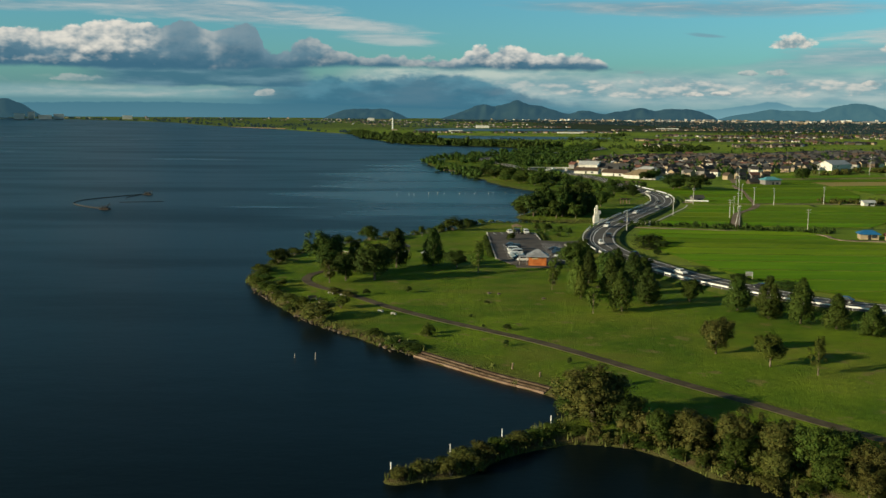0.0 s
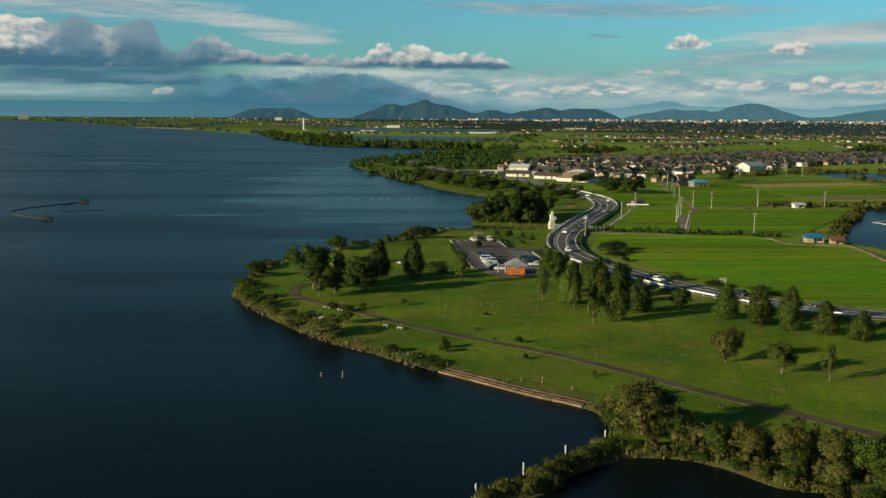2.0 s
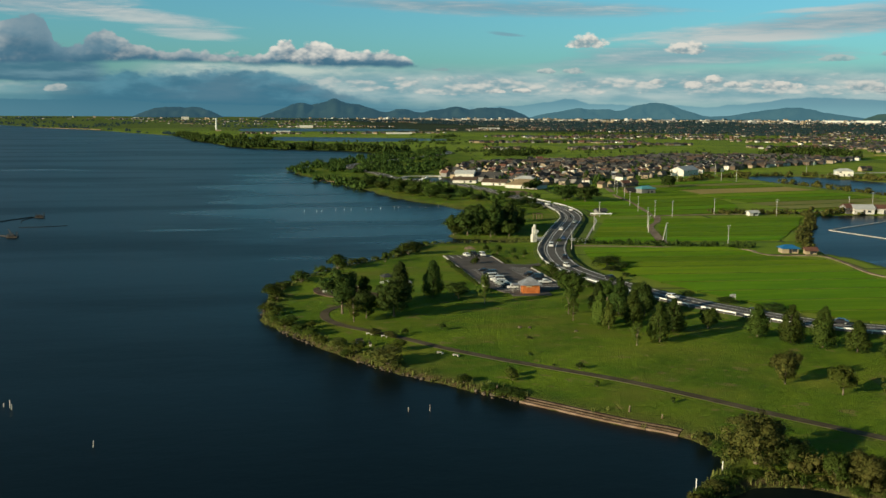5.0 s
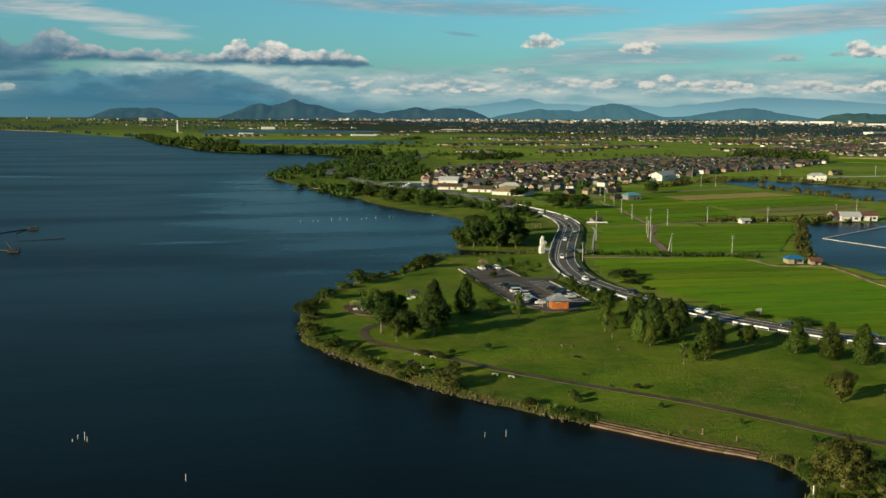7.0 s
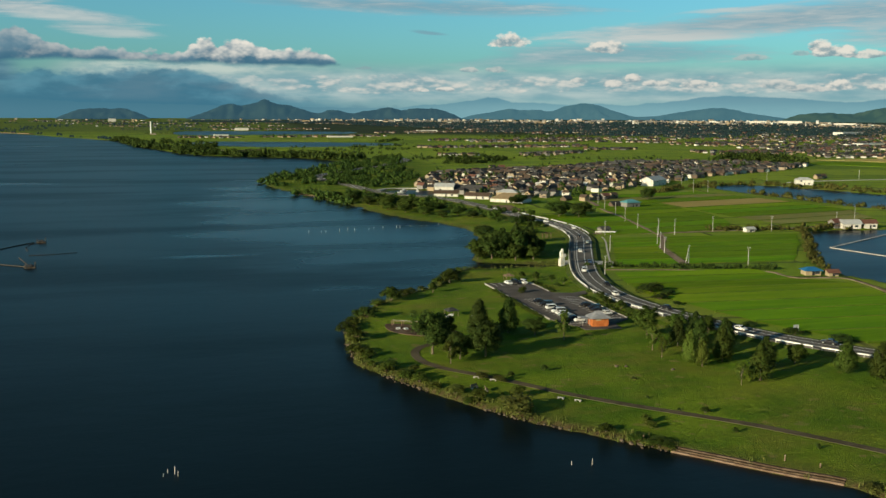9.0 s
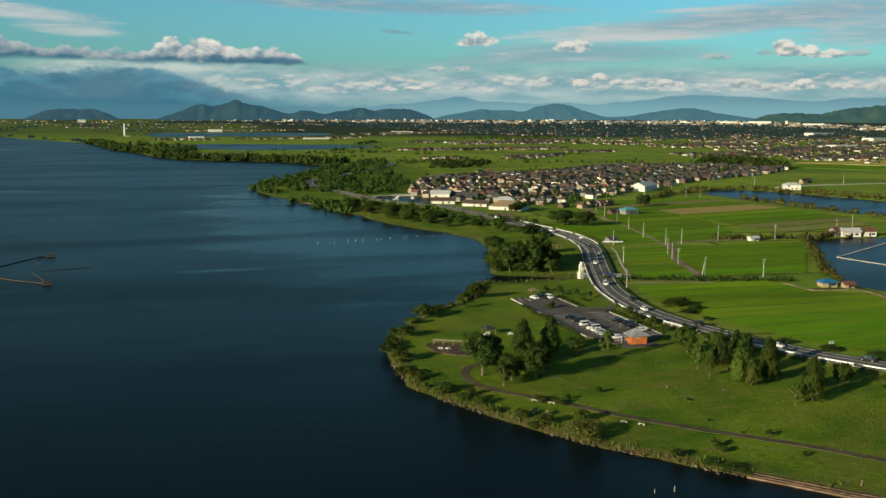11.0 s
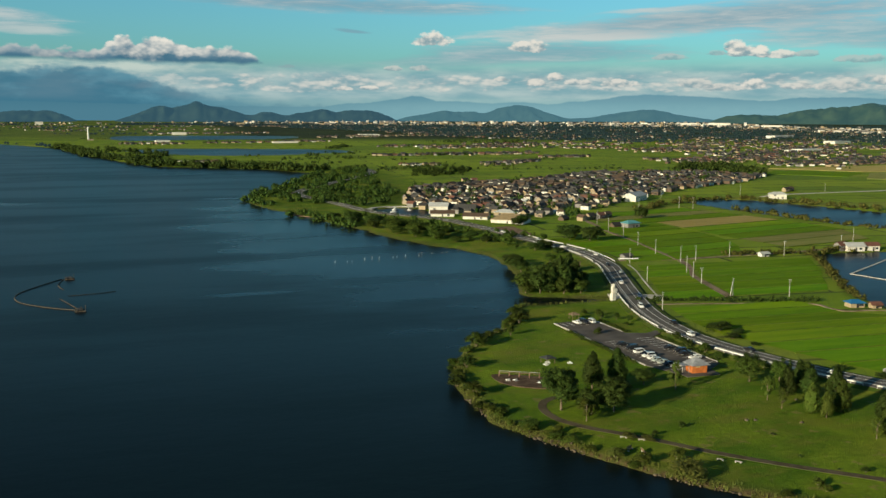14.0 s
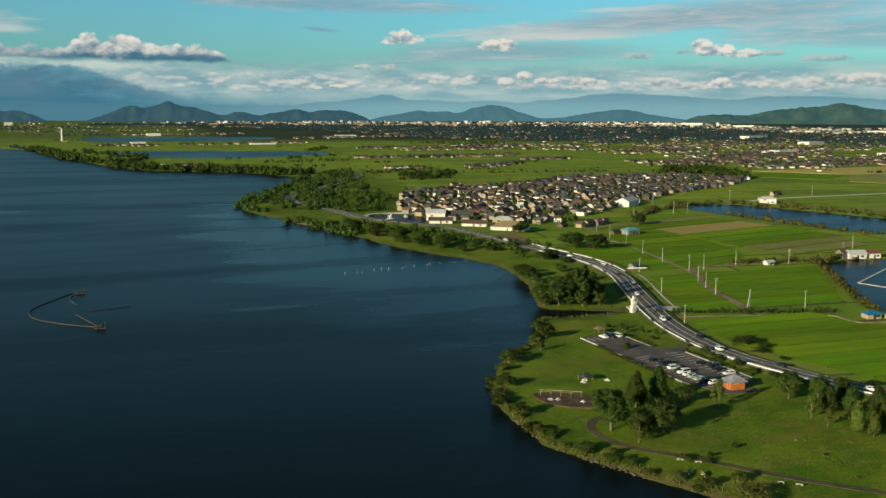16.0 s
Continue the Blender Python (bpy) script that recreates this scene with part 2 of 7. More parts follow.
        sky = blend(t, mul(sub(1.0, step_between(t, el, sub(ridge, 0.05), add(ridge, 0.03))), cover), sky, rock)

    # a broken deck of grey cloud overhead, unseen, added to darken water and shade
    deck = mul(step_between(t, el, 8.0, 20.0), step_between(t, fbm(0.05, 0.09, 6, 4.4), 0.30, 0.52))
    sky = blend(t, mul(deck, 0.93), sky, blend(t, fbm(0.11, 0.15, 6, 7.7), (0.014, 0.032, 0.044, 1), (0.042, 0.078, 0.102, 1)))

    back = t.nodes.new("ShaderNodeBackground")
    put(t, back.inputs[0], sky)
    back.inputs[1].default_value = 0.95
    out = t.nodes.new("ShaderNodeOutputWorld")
    t.links.new(back.outputs[0], out.inputs[0])


sky_nodes()

# ---------------------------------------------------------------- materials
def material(name, build, rough=0.8, spec=0.3, metal=0.0):
    """A Principled material; build(tree) gives its colour socket (or colour), and may give (colour, bump height, bump distance)."""
    m = bpy.data.materials.new(name)
    m.use_nodes = True
    t = m.node_tree
    b = t.nodes["Principled BSDF"]
    b.inputs["Roughness"].default_value, b.inputs["Specular IOR Level"].default_value, b.inputs["Metallic"].default_value = rough, spec, metal
    got = build(t)
    colour, height, dist = got if isinstance(got, tuple) and len(got) == 3 and hasattr(got[1], "links") else (got, None, 0)
    put(t, b.inputs["Base Color"], colour if hasattr(colour, "links") else (*colour, 1))
    if height is not None:
        bump = t.nodes.new("ShaderNodeBump")
        bump.inputs["Strength"].default_value, bump.inputs["Distance"].default_value = 0.8, dist
        t.links.new(height, bump.inputs["Height"])
        t.links.new(bump.outputs[0], b.inputs["Normal"])
    return m


def place(t):
    return t.nodes.new("ShaderNodeNewGeometry").outputs["Position"]


def grain(t, scale, detail=4.0, vec=None, rough=0.55, shift=0.0, stretch=None):
    n = t.nodes.new("ShaderNodeTexNoise")
    n.inputs["Scale"].default_value, n.inputs["Detail"].default_value, n.inputs["Roughness"].default_value = scale, detail, rough
    v = vec if vec is not None else place(t)
    if stretch or shift:
        m = t.nodes.new("ShaderNodeMapping")
        m.inputs["Location"].default_value = (shift, shift, 0)
        m.inputs["Scale"].default_value = stretch or (1, 1, 1)
        t.links.new(v, m.inputs[0])
        v = m.outputs[0]
    t.links.new(v, n.inputs["Vector"])
    return n.outputs[0]


def chance(t):
    return t.nodes.new("ShaderNodeObjectInfo").outputs["Random"]


def islands(t):
    return t.nodes.new("ShaderNodeNewGeometry").outputs["Random Per Island"]


def two(a, b, scale, detail=4.0, lo=0.4, hi=0.6, bump=None, fine=None):
    def build(t):
        col = blend(t, step_between(t, grain(t, scale, detail), lo, hi), (*a, 1), (*b, 1))
        f = grain(t, fine or scale * 9, 3)
        col = blend(t, 0.35, col, blend(t, f, (0.45, 0.45, 0.45, 1), (1.5, 1.5, 1.5, 1)), "MULTIPLY")
        return (col, f, bump) if bump else col
    return build


def ground_look(t):
    """Lawn round the park, rice land beyond the road, soil and reeds at the water."""
    attr = lambda name: [n for n in [t.nodes.new("ShaderNodeAttribute")] if not setattr(n, "attribute_name", name)][0].outputs["Fac"]
    lawn = blend(t, step_between(t, grain(t, 0.045, 6), 0.38, 0.64), (0.066, 0.130, 0.006, 1), (0.130, 0.194, 0.011, 1))
    lawn = blend(t, mth(t, "MULTIPLY", step_between(t, grain(t, 0.021, 6, shift=70), 0.50, 0.70), 0.7), lawn, (0.205, 0.215, 0.026, 1))
    lawn = blend(t, mth(t, "MULTIPLY", step_between(t, grain(t, 0.16, 5, shift=31), 0.60, 0.75), 0.5), lawn, (0.050, 0.088, 0.006, 1))
    lawn = blend(t, 0.6, lawn, blend(t, grain(t, 0.7, 6, rough=0.7), (0.2, 0.22, 0.2, 1), (1.8, 1.78, 1.8, 1)), "MULTIPLY")
    lawn = blend(t, mth(t, "MULTIPLY", step_between(t, grain(t, 0.05, 8, shift=140, stretch=(0.6, 1.3, 1), rough=0.68), 0.48, 0.64), 0.75), lawn, (0.138, 0.152, 0.020, 1))
    lawn = blend(t, mth(t, "MULTIPLY", step_between(t, grain(t, 0.22, 6, shift=210), 0.60, 0.68), 0.6), lawn, (0.20, 0.16, 0.06, 1))
    # rice land: long plots
    brick = t.nodes.new("ShaderNodeTexBrick")
    m = t.nodes.new("ShaderNodeMapping")
    m.inputs["Rotation"].default_value = (0, 0, radians(8))
    t.links.new(place(t), m.inputs[0])
    t.links.new(m.outputs[0], brick.inputs["Vector"])
    for key, v in (("Scale", 1.0), ("Mortar Size", 1.3), ("Mortar Smooth", 0.3), ("Bias", -0.05), ("Brick Width", 105.0), ("Row Height", 33.0),
                   ("Color1", (0.135, 0.215, 0.016, 1)), ("Color2", (0.215, 0.285, 0.024, 1)), ("Mortar", (0.06, 0.080, 0.02, 1))):
        brick.inputs[key].default_value = v
    rice = brick.outputs[0]
    rice = blend(t, mth(t, "MULTIPLY", step_between(t, grain(t, 0.0035, 3, shift=900), 0.60, 0.66), 0.6), rice, (0.22, 0.22, 0.05, 1))
    rice = blend(t, mth(t, "MULTIPLY", step_between(t, grain(t, 0.0048, 3, shift=-300), 0.52, 0.60), 0.35), rice, (0.06, 0.11, 0.02, 1))
    rice = blend(t, 0.3, rice, blend(t, grain(t, 0.12, 5), (0.4, 0.4, 0.4, 1), (1.6, 1.6, 1.6, 1)), "MULTIPLY")
    # woodland floor and town plots towards the foothills, cloud shade painted in with them
    sep = t.nodes.new("ShaderNodeSeparateXYZ")
    t.links.new(place(t), sep.inputs[0])
    rice = blend(t, mth(t, "MULTIPLY", step_between(t, mth(t, "ADD", sep.outputs[1], mth(t, "MULTIPLY", sep.outputs[0], 0.35)), 2450, 2900), mth(t, "MULTIPLY", mth(t, "ADD", 0.5, mth(t, "MULTIPLY", step_between(t, mth(t, "SUBTRACT", sep.outputs[0], mth(t, "MULTIPLY", sep.outputs[1], 0.07)), -60.0, 160.0), 0.5)), mth(t, "ADD", 0.70, mth(t, "MULTIPLY", grain(t, 0.004, 4, shift=77), 0.6)))), rice, (0.026, 0.040, 0.018, 1))
    col = blend(t, attr("rice"), lawn, rice)
    bank = blend(t, grain(t, 0.5, 5), (0.042, 0.075, 0.010, 1), (0.095, 0.095, 0.024, 1))
    col = blend(t, attr("bank"), col, bank)
    soil = blend(t, grain(t, 0.8, 5), (0.05, 0.032, 0.017, 1), (0.13, 0.085, 0.05, 1))
    col = blend(t, attr("soil"), col, soil)
    return col, grain(t, 0.55, 9, rough=0.72), 0.8


GROUND = material("ground", ground_look, 0.95, 0.1)


def water_look():
    m = bpy.data.materials.new("lake_water")
    m.use_nodes = True
    t = m.node_tree
    b = t.nodes["Principled BSDF"]
    b.inputs["IOR"].default_value, b.inputs["Specular IOR Level"].default_value = 1.15, 0.5
    b.inputs["Specular Tint"].default_value = (0.41, 0.73, 1.0, 1)
    col = blend(t, step_between(t, grain(t, 0.006, 4), 0.35, 0.65), (0.0021, 0.0052, 0.0064, 1), (0.0030, 0.0078, 0.0095, 1))
    put(t, b.inputs["Base Color"], col)
    wind = step_between(t, grain(t, 0.011, 6, stretch=(0.35, 1.6, 1), rough=0.6), 0.40, 0.66)
    calm = step_between(t, grain(t, 0.009, 7, stretch=(0.4, 1.9, 1), rough=0.65, shift=55), 0.60, 0.72)
    # sheltered water in the bay lies smooth
    sep = t.nodes.new("ShaderNodeSeparateXYZ")
    t.links.new(place(t), sep.inputs[0])
    u, v = mth(t, "DIVIDE", mth(t, "SUBTRACT", sep.outputs[0], 5.0), 100.0), mth(t, "DIVIDE", mth(t, "SUBTRACT", sep.outputs[1], 600.0), 360.0)
    lee = mth(t, "SUBTRACT", 1.0, mth(t, "ADD", mth(t, "MULTIPLY", u, u), mth(t, "MULTIPLY", v, v)))
    lee = step_between(t, mth(t, "ADD", lee, mth(t, "MULTIPLY", mth(t, "SUBTRACT", grain(t, 0.02, 6, shift=33, stretch=(0.6, 1.5, 1)), 0.5), 2.0)), 0.1, 0.8)
    calm = mth(t, "MAXIMUM", calm, mth(t, "MULTIPLY", lee, 0.5))
    put(t, b.inputs["Roughness"], mth(t, "SUBTRACT", mth(t, "ADD", 0.30, mth(t, "MULTIPLY", wind, 0.06)), mth(t, "MULTIPLY", calm, 0.14)))
    small = grain(t, 0.9, 4, stretch=(0.8, 1.3, 1))
    big = grain(t, 0.16, 3, stretch=(0.8, 1.3, 1))
    wave = mth(t, "ADD", mth(t, "MULTIPLY", small, 0.12), mth(t, "MULTIPLY", big, 0.4))
    bump = t.nodes.new("ShaderNodeBump")
    put(t, bump.inputs["Strength"], mth(t, "SUBTRACT", mth(t, "ADD", 0.22, mth(t, "MULTIPLY", wind, 0.10)), mth(t, "MULTIPLY", calm, 0.13)))
    bump.inputs["Distance"].default_value = 0.5
    t.links.new(wave, bump.inputs["Height"])
    t.links.new(bump.outputs[0], b.inputs["Normal"])
    return m


WATER = water_look()


def leaf_look(a, b, c):
    def build(t):
        col = blend(t, islands(t), (*a, 1), (*b, 1))
        col = blend(t, mth(t, "MULTIPLY", step_between(t, grain(t, 0.7, 3), 0.45, 0.65), 0.7), col, (*c, 1))
        hs = t.nodes.new("ShaderNodeHueSaturation")
        put(t, hs.inputs["Hue"], mth(t, "ADD", 0.485, mth(t, "MULTIPLY", chance(t), 0.03)))
        put(t, hs.inputs["Value"], mth(t, "ADD", 0.75, mth(t, "MULTIPLY", chance(t), 0.5)))
        t.links.new(col, hs.inputs["Color"])
        return hs.outputs[0]
    return build


LEAF_DARK = material("leaves_dark", leaf_look((0.019, 0.040, 0.007), (0.054, 0.078, 0.013), (0.036, 0.062, 0.011)), 0.75, 0.12)
LEAF_MID = material("leaves_green", leaf_look((0.026, 0.050, 0.007), (0.070, 0.095, 0.014), (0.046, 0.078, 0.011)), 0.75, 0.12)
LEAF_LIGHT = material("leaves_light", leaf_look((0.048, 0.078, 0.009), (0.108, 0.13, 0.022), (0.074, 0.108, 0.015)), 0.75, 0.12)
LEAF_OLIVE = material("leaves_olive", leaf_look((0.044, 0.058, 0.011), (0.115, 0.112, 0.026), (0.082, 0.080, 0.019)), 0.75, 0.12)
TALL_GRASS = material("tall_grass", leaf_look((0.075, 0.115, 0.016), (0.16, 0.185, 0.04), (0.13, 0.145, 0.035)), 0.7, 0.2)
BARK = material("bark", two((0.10, 0.075, 0.05), (0.22, 0.18, 0.13), 3.0, bump=0.05), 0.9, 0.1)
ASPHALT = material("asphalt", two((0.085, 0.08, 0.074), (0.13, 0.122, 0.112), 0.25, 5, 0.35, 0.65), 0.85, 0.2)
LOT = material("parking_asphalt", two((0.075, 0.066, 0.060), (0.118, 0.104, 0.095), 0.15, 5, 0.35, 0.65), 0.85, 0.2)
PATHWAY = material("path_soil_asphalt", two((0.076, 0.062, 0.040), (0.112, 0.092, 0.060), 0.3, 5), 0.9, 0.1)
PAINT = material("road_paint", two((0.62, 0.62, 0.60), (0.82, 0.82, 0.80), 0.8), 0.6, 0.3)
CONCRETE = material("concrete", two((0.36, 0.34, 0.31), (0.52, 0.50, 0.46), 0.6, 5), 0.85, 0.2)
STEEL_WHITE = material("white_painted_steel", two((0.68, 0.68, 0.66), (0.84, 0.84, 0.82), 1.2), 0.45, 0.4)
SAND = material("reddish_soil", two((0.14, 0.09, 0.06), (0.23, 0.16, 0.115), 0.4, 5), 0.95, 0.1)
STONE = material("stone", lambda t: blend(t, chance(t), (0.05, 0.040, 0.030, 1), (0.15, 0.118, 0.085, 1)), 0.9, 0.2)
BANK_SOIL = material("bank_soil", two((0.055, 0.038, 0.024), (0.125, 0.088, 0.057), 0.7, 6, bump=0.1), 0.95, 0.1)
TIMBER = material("weathered_timber", two((0.14, 0.095, 0.06), (0.27, 0.20, 0.14), 1.5), 0.85, 0.2)


def rice_look(a, b):
    def build(t):
        rows = grain(t, 0.09, 4, stretch=(0.25, 2.4, 1))
        col = blend(t, step_between(t, rows, 0.36, 0.64), (*a, 1), (*b, 1))
        hs = t.nodes.new("ShaderNodeHueSaturation")
        put(t, hs.inputs["Hue"], mth(t, "ADD", 0.488, mth(t, "MULTIPLY", chance(t), 0.024)))
        put(t, hs.inputs["Value"], mth(t, "ADD", 0.82, mth(t, "MULTIPLY", chance(t), 0.36)))
        t.links.new(col, hs.inputs["Color"])
        f = grain(t, 1.6, 4)
        return blend(t, 0.45, hs.outputs[0], blend(t, f, (0.4, 0.4, 0.4, 1), (1.6, 1.6, 1.6, 1)), "MULTIPLY"), f, 0.3
    return build


RICE = material("rice", rice_look((0.092, 0.190, 0.003), (0.132, 0.240, 0.005)), 0.9, 0.06)
RICE_RIPE = material("ripening_rice", rice_look((0.125, 0.222, 0.005), (0.178, 0.268, 0.008)), 0.9, 0.06)
STUBBLE = material("cut_field", rice_look((0.33, 0.27, 0.08), (0.40, 0.315, 0.11)), 0.9, 0.1)
FALLOW = material("fallow_field", rice_look((0.16, 0.185, 0.04), (0.24, 0.225, 0.07)), 0.9, 0.1)

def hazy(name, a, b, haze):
    """Woods of the far backdrop; haze from kilometres of air is put in as emission."""
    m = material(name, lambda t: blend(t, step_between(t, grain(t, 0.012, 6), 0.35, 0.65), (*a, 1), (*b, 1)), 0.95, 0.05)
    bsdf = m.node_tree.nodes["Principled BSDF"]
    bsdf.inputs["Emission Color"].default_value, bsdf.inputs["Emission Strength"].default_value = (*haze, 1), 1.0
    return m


FOREST_HAZED = hazy("far_forest_hazed", (0.005, 0.011, 0.010), (0.014, 0.024, 0.017), (0.024, 0.064, 0.088))
FOREST_NEAR_HAZED = hazy("far_forest_green_hazed", (0.008, 0.018, 0.010), (0.030, 0.046, 0.022), (0.024, 0.060, 0.064))
FOREST_FAR_HAZED = hazy("far_forest_blue_hazed", (0.006, 0.012, 0.012), (0.014, 0.024, 0.020), (0.046, 0.120, 0.150))
FAR_WOOD_HAZED = hazy("far_wood_hazed", (0.008, 0.015, 0.010), (0.017, 0.026, 0.014), (0.008, 0.018, 0.022))
TRACK = material("bare_earth_track", two((0.17, 0.125, 0.085), (0.26, 0.20, 0.145), 0.3, 5), 0.95, 0.1)



# ---------------------------------------------------------------- the plan
def spline(points, steps=6, closed=False):
    """Smooth curve through the plan's points."""
    p = [Vector((a[0], a[1], 0)) for a in points]
    n, out = len(p), []
    for i in range(n if closed else n - 1):
        a, b = p[(i - 1) % n if closed else max(i - 1, 0)], p[i]
        c, d = p[(i + 1) % n], p[(i + 2) % n if closed else min(i + 2, n - 1)]
        for k in range(steps):
            u = k / steps
            q = 0.5 * (2 * b + (c - a) * u + (2 * a - 5 * b + 4 * c - d) * u * u + (3 * b - a - 3 * c + d) * u ** 3)
            out.append((q.x, q.y))
    if not closed:
        out.append((p[-1].x, p[-1].y))
    return out


SPIT = [(60, 84), (47, 93), (38, 101), (34, 103), (30.5, 104.5), (29, 107), (26, 112), (22, 115), (16, 116), (12, 114), (7, 110), (3, 105.5), (-1, 103.8),
        (-5, 102.3), (-6.6, 103.4), (-5, 105.2), (-1, 108.5), (4, 113.5), (9, 118), (14, 122.8), (16.8, 127)]
BAY = [(17, 133), (15, 138), (8, 145), (2, 152), (-4, 159), (-13, 169.5), (-20, 178), (-25, 185), (-30, 193), (-36, 205), (-41, 216), (-45.5, 226), (-48.5, 235),
       (-47.5, 246), (-47, 258), (-45.5, 270), (-41, 284), (-33, 299), (-24, 312), (-12, 324), (-3, 332), (6, 346), (13, 360), (20, 366.5), (28, 364.5)]
CREEK = [(43, 363.5), (58, 363.5), (70, 362), (70, 366), (58, 369), (50, 372), (37, 378), (29, 387), (36, 405), (42, 420), (50, 444), (55, 468), (58, 490),
         (56, 507), (48, 532), (38, 559), (30, 588), (25, 632), (15, 675), (5, 730), (-7, 775), (-13, 817), (-11, 866), (9, 930), (44, 1000), (106, 1144)]
FAR_SHORE = [(125, 1188), (106, 1227), (72, 1305), (6, 1358), (-48, 1403), (-80, 1497), (-113, 1653), (-153, 1842), (-175, 2030), (-215, 2160), (-330, 2420),
             (-470, 2720), (-800, 3250), (-1100, 3750), (-1900, 4300), (-2600, 4600)]
SHORE = spline(SPIT + BAY + CREEK + FAR_SHORE) + [(-3200, 5400), (6500, 5400), (6500, -900), (320, -80), (110, 45)]
HARBOUR = spline([(73, 750), (98, 750), (106, 718), (98, 692), (74, 694), (67, 715), (66, 735)], 4, True)
POND_E = spline([(336, 716), (354, 731), (396, 731), (416, 672), (437, 592), (470, 520), (520, 440), (430, 440), (375, 495), (345, 537), (340, 588), (335, 650)], 4, True)
POND_F = spline([(226, 436), (248, 441), (268, 437), (330, 425), (330, 330), (240, 262), (165, 268), (158, 300), (157, 330), (172, 356), (188, 380), (208, 410)], 4, True)
LAGOON = spline([(-75, 1960), (4, 2033), (161, 1990), (310, 1900), (330, 1790), (215, 1720), (112, 1690), (25, 1740), (-40, 1850)], 4, True)
LAGOON_FAR = spline([(-60, 2930), (138, 2960), (420, 2850), (360, 2640), (89, 2590), (-60, 2600)], 4, True)
ROAD_LINE = [(210, 118), (150, 152), (118, 178), (92, 195.5), (80, 204.5), (68, 223), (61, 238), (56.5, 252), (52.5, 268), (50, 287), (51, 306), (57.5, 334), (71, 369), (86, 404),
             (98, 432), (105, 458), (108, 483), (107, 506), (104.5, 530), (102.5, 571), (100, 607), (94, 648), (82, 678), (68, 699), (57, 735),
             (52, 782), (45, 833), (38, 876), (46, 920), (76, 975), (135, 1073), (190, 1175), (200, 1260)]
ROAD = spline(ROAD_LINE, 8)
EYE0 = (-80.0, 15.0)


def bend(r):
    """Raises the far ground and water to fit the camera's view of the horizon within 5 km."""
    return 27.0 * np.clip((r - 2300.0) / 2600.0, 0, 1) ** 1.6


def edge_distance(px, py, poly):
    """Signed distance to a closed outline, positive inside."""
    a = np.array(poly)
    b = np.roll(a, -1, 0)
    if px.size <= 40:
        (ax, ay), (dx, dy), x, y = a.T, (b - a).T, px.reshape(-1, 1), py.reshape(-1, 1)
        u = np.clip(((x - ax) * dx + (y - ay) * dy) / (dx * dx + dy * dy + 1e-9), 0, 1)
        best = ((x - ax - u * dx) ** 2 + (y - ay - u * dy) ** 2).min(1)
        over = ((ay > y) != (ay + dy > y)) & (x < ax + (y - ay) / np.where(dy == 0, 1, dy) * dx)
        return (np.where(over.sum(1) % 2, 1, -1) * np.sqrt(best)).reshape(px.shape)
    best, inside = np.full(px.shape, 1e12), np.zeros(px.shape, bool)
    for (ax, ay), (bx, by) in zip(a, b):
        dx, dy = bx - ax, by - ay
        u = np.clip(((px - ax) * dx + (py - ay) * dy) / (dx * dx + dy * dy + 1e-9), 0, 1)
        best = np.minimum(best, (px - ax - u * dx) ** 2 + (py - ay - u * dy) ** 2)
        if dy:
            inside ^= ((ay > py) != (by > py)) & (px < ax + (py - ay) / dy * dx)
    return np.where(inside, 1, -1) * np.sqrt(best)


def lattice(n, cells, seed):
    """Smooth value noise on a plane, as a function of x, y arrays."""
    table = np.random.RandomState(seed).rand(n, n)

    def f(x, y):
        x, y = x / cells, y / cells
        i, j = np.floor(x).astype(int), np.floor(y).astype(int)
        u, v = x - i, y - j
        u, v = u * u * (3 - 2 * u), v * v * (3 - 2 * v)
        g = lambda p, q: table[p % n, q % n]
        return (g(i, j) * (1 - u) + g(i + 1, j) * u) * (1 - v) + (g(i, j + 1) * (1 - u) + g(i + 1, j + 1) * u) * v - 0.5
    return f


NOISE_A, NOISE_B, NOISE_C = lattice(64, 23.0, 3), lattice(64, 7.0, 4), lattice(64, 2.3, 5)
ROAD_Y, ROAD_X = np.array([p[1] for p in ROAD]), np.array([p[0] for p in ROAD])


def road_x(y):
    return np.interp(y, ROAD_Y, ROAD_X)


def water_edge(x, y):
    """How far inland a place lies: metres from the nearest water, negative in the water."""
    d = edge_distance(x, y, SHORE)
    for pond in (HARBOUR, POND_E, POND_F, LAGOON, LAGOON_FAR):
        d = np.minimum(d, -edge_distance(x, y, pond))
    return d


def land_height(x, y, d):
    r = np.hypot(x - EYE0[0], y - EYE0[1])
    d = d + (NOISE_B(x, y) * 1.2 + NOISE_C(x, y) * 0.9) * np.clip(r / 250, 0.6, 3)
    u = np.clip(d / 3.2, -0.5, 1)
    up = np.where(u > 0, 0.95 * (u * (2 - u)), u * 2.4)
    return bend(r) + up + np.where(d > 2, NOISE_A(x, y) * 0.3 * np.clip((d - 2) / 10, 0, 1), 0), d


def ground_at(points):
    """Heights of the ground under plan points."""
    x, y = np.array([p[0] for p in points], float), np.array([p[1] for p in points], float)
    return land_height(x, y, water_edge(x, y))[0]


def mesh_object(name, verts, faces, mats, smooth=False, face_mats=None):
    me = bpy.data.meshes.new(name)
    me.from_pydata(verts if isinstance(verts, list) else verts.tolist(), [], faces if isinstance(faces, list) else faces.tolist())
    for m in mats if isinstance(mats, (list, tuple)) else [mats]:
        me.materials.append(m)
    if face_mats is not None:
        me.polygons.foreach_set("material_index", face_mats)
    if smooth:
        me.polygons.foreach_set("use_smooth", [True] * len(me.polygons))
    me.update()
    return new(name, me)


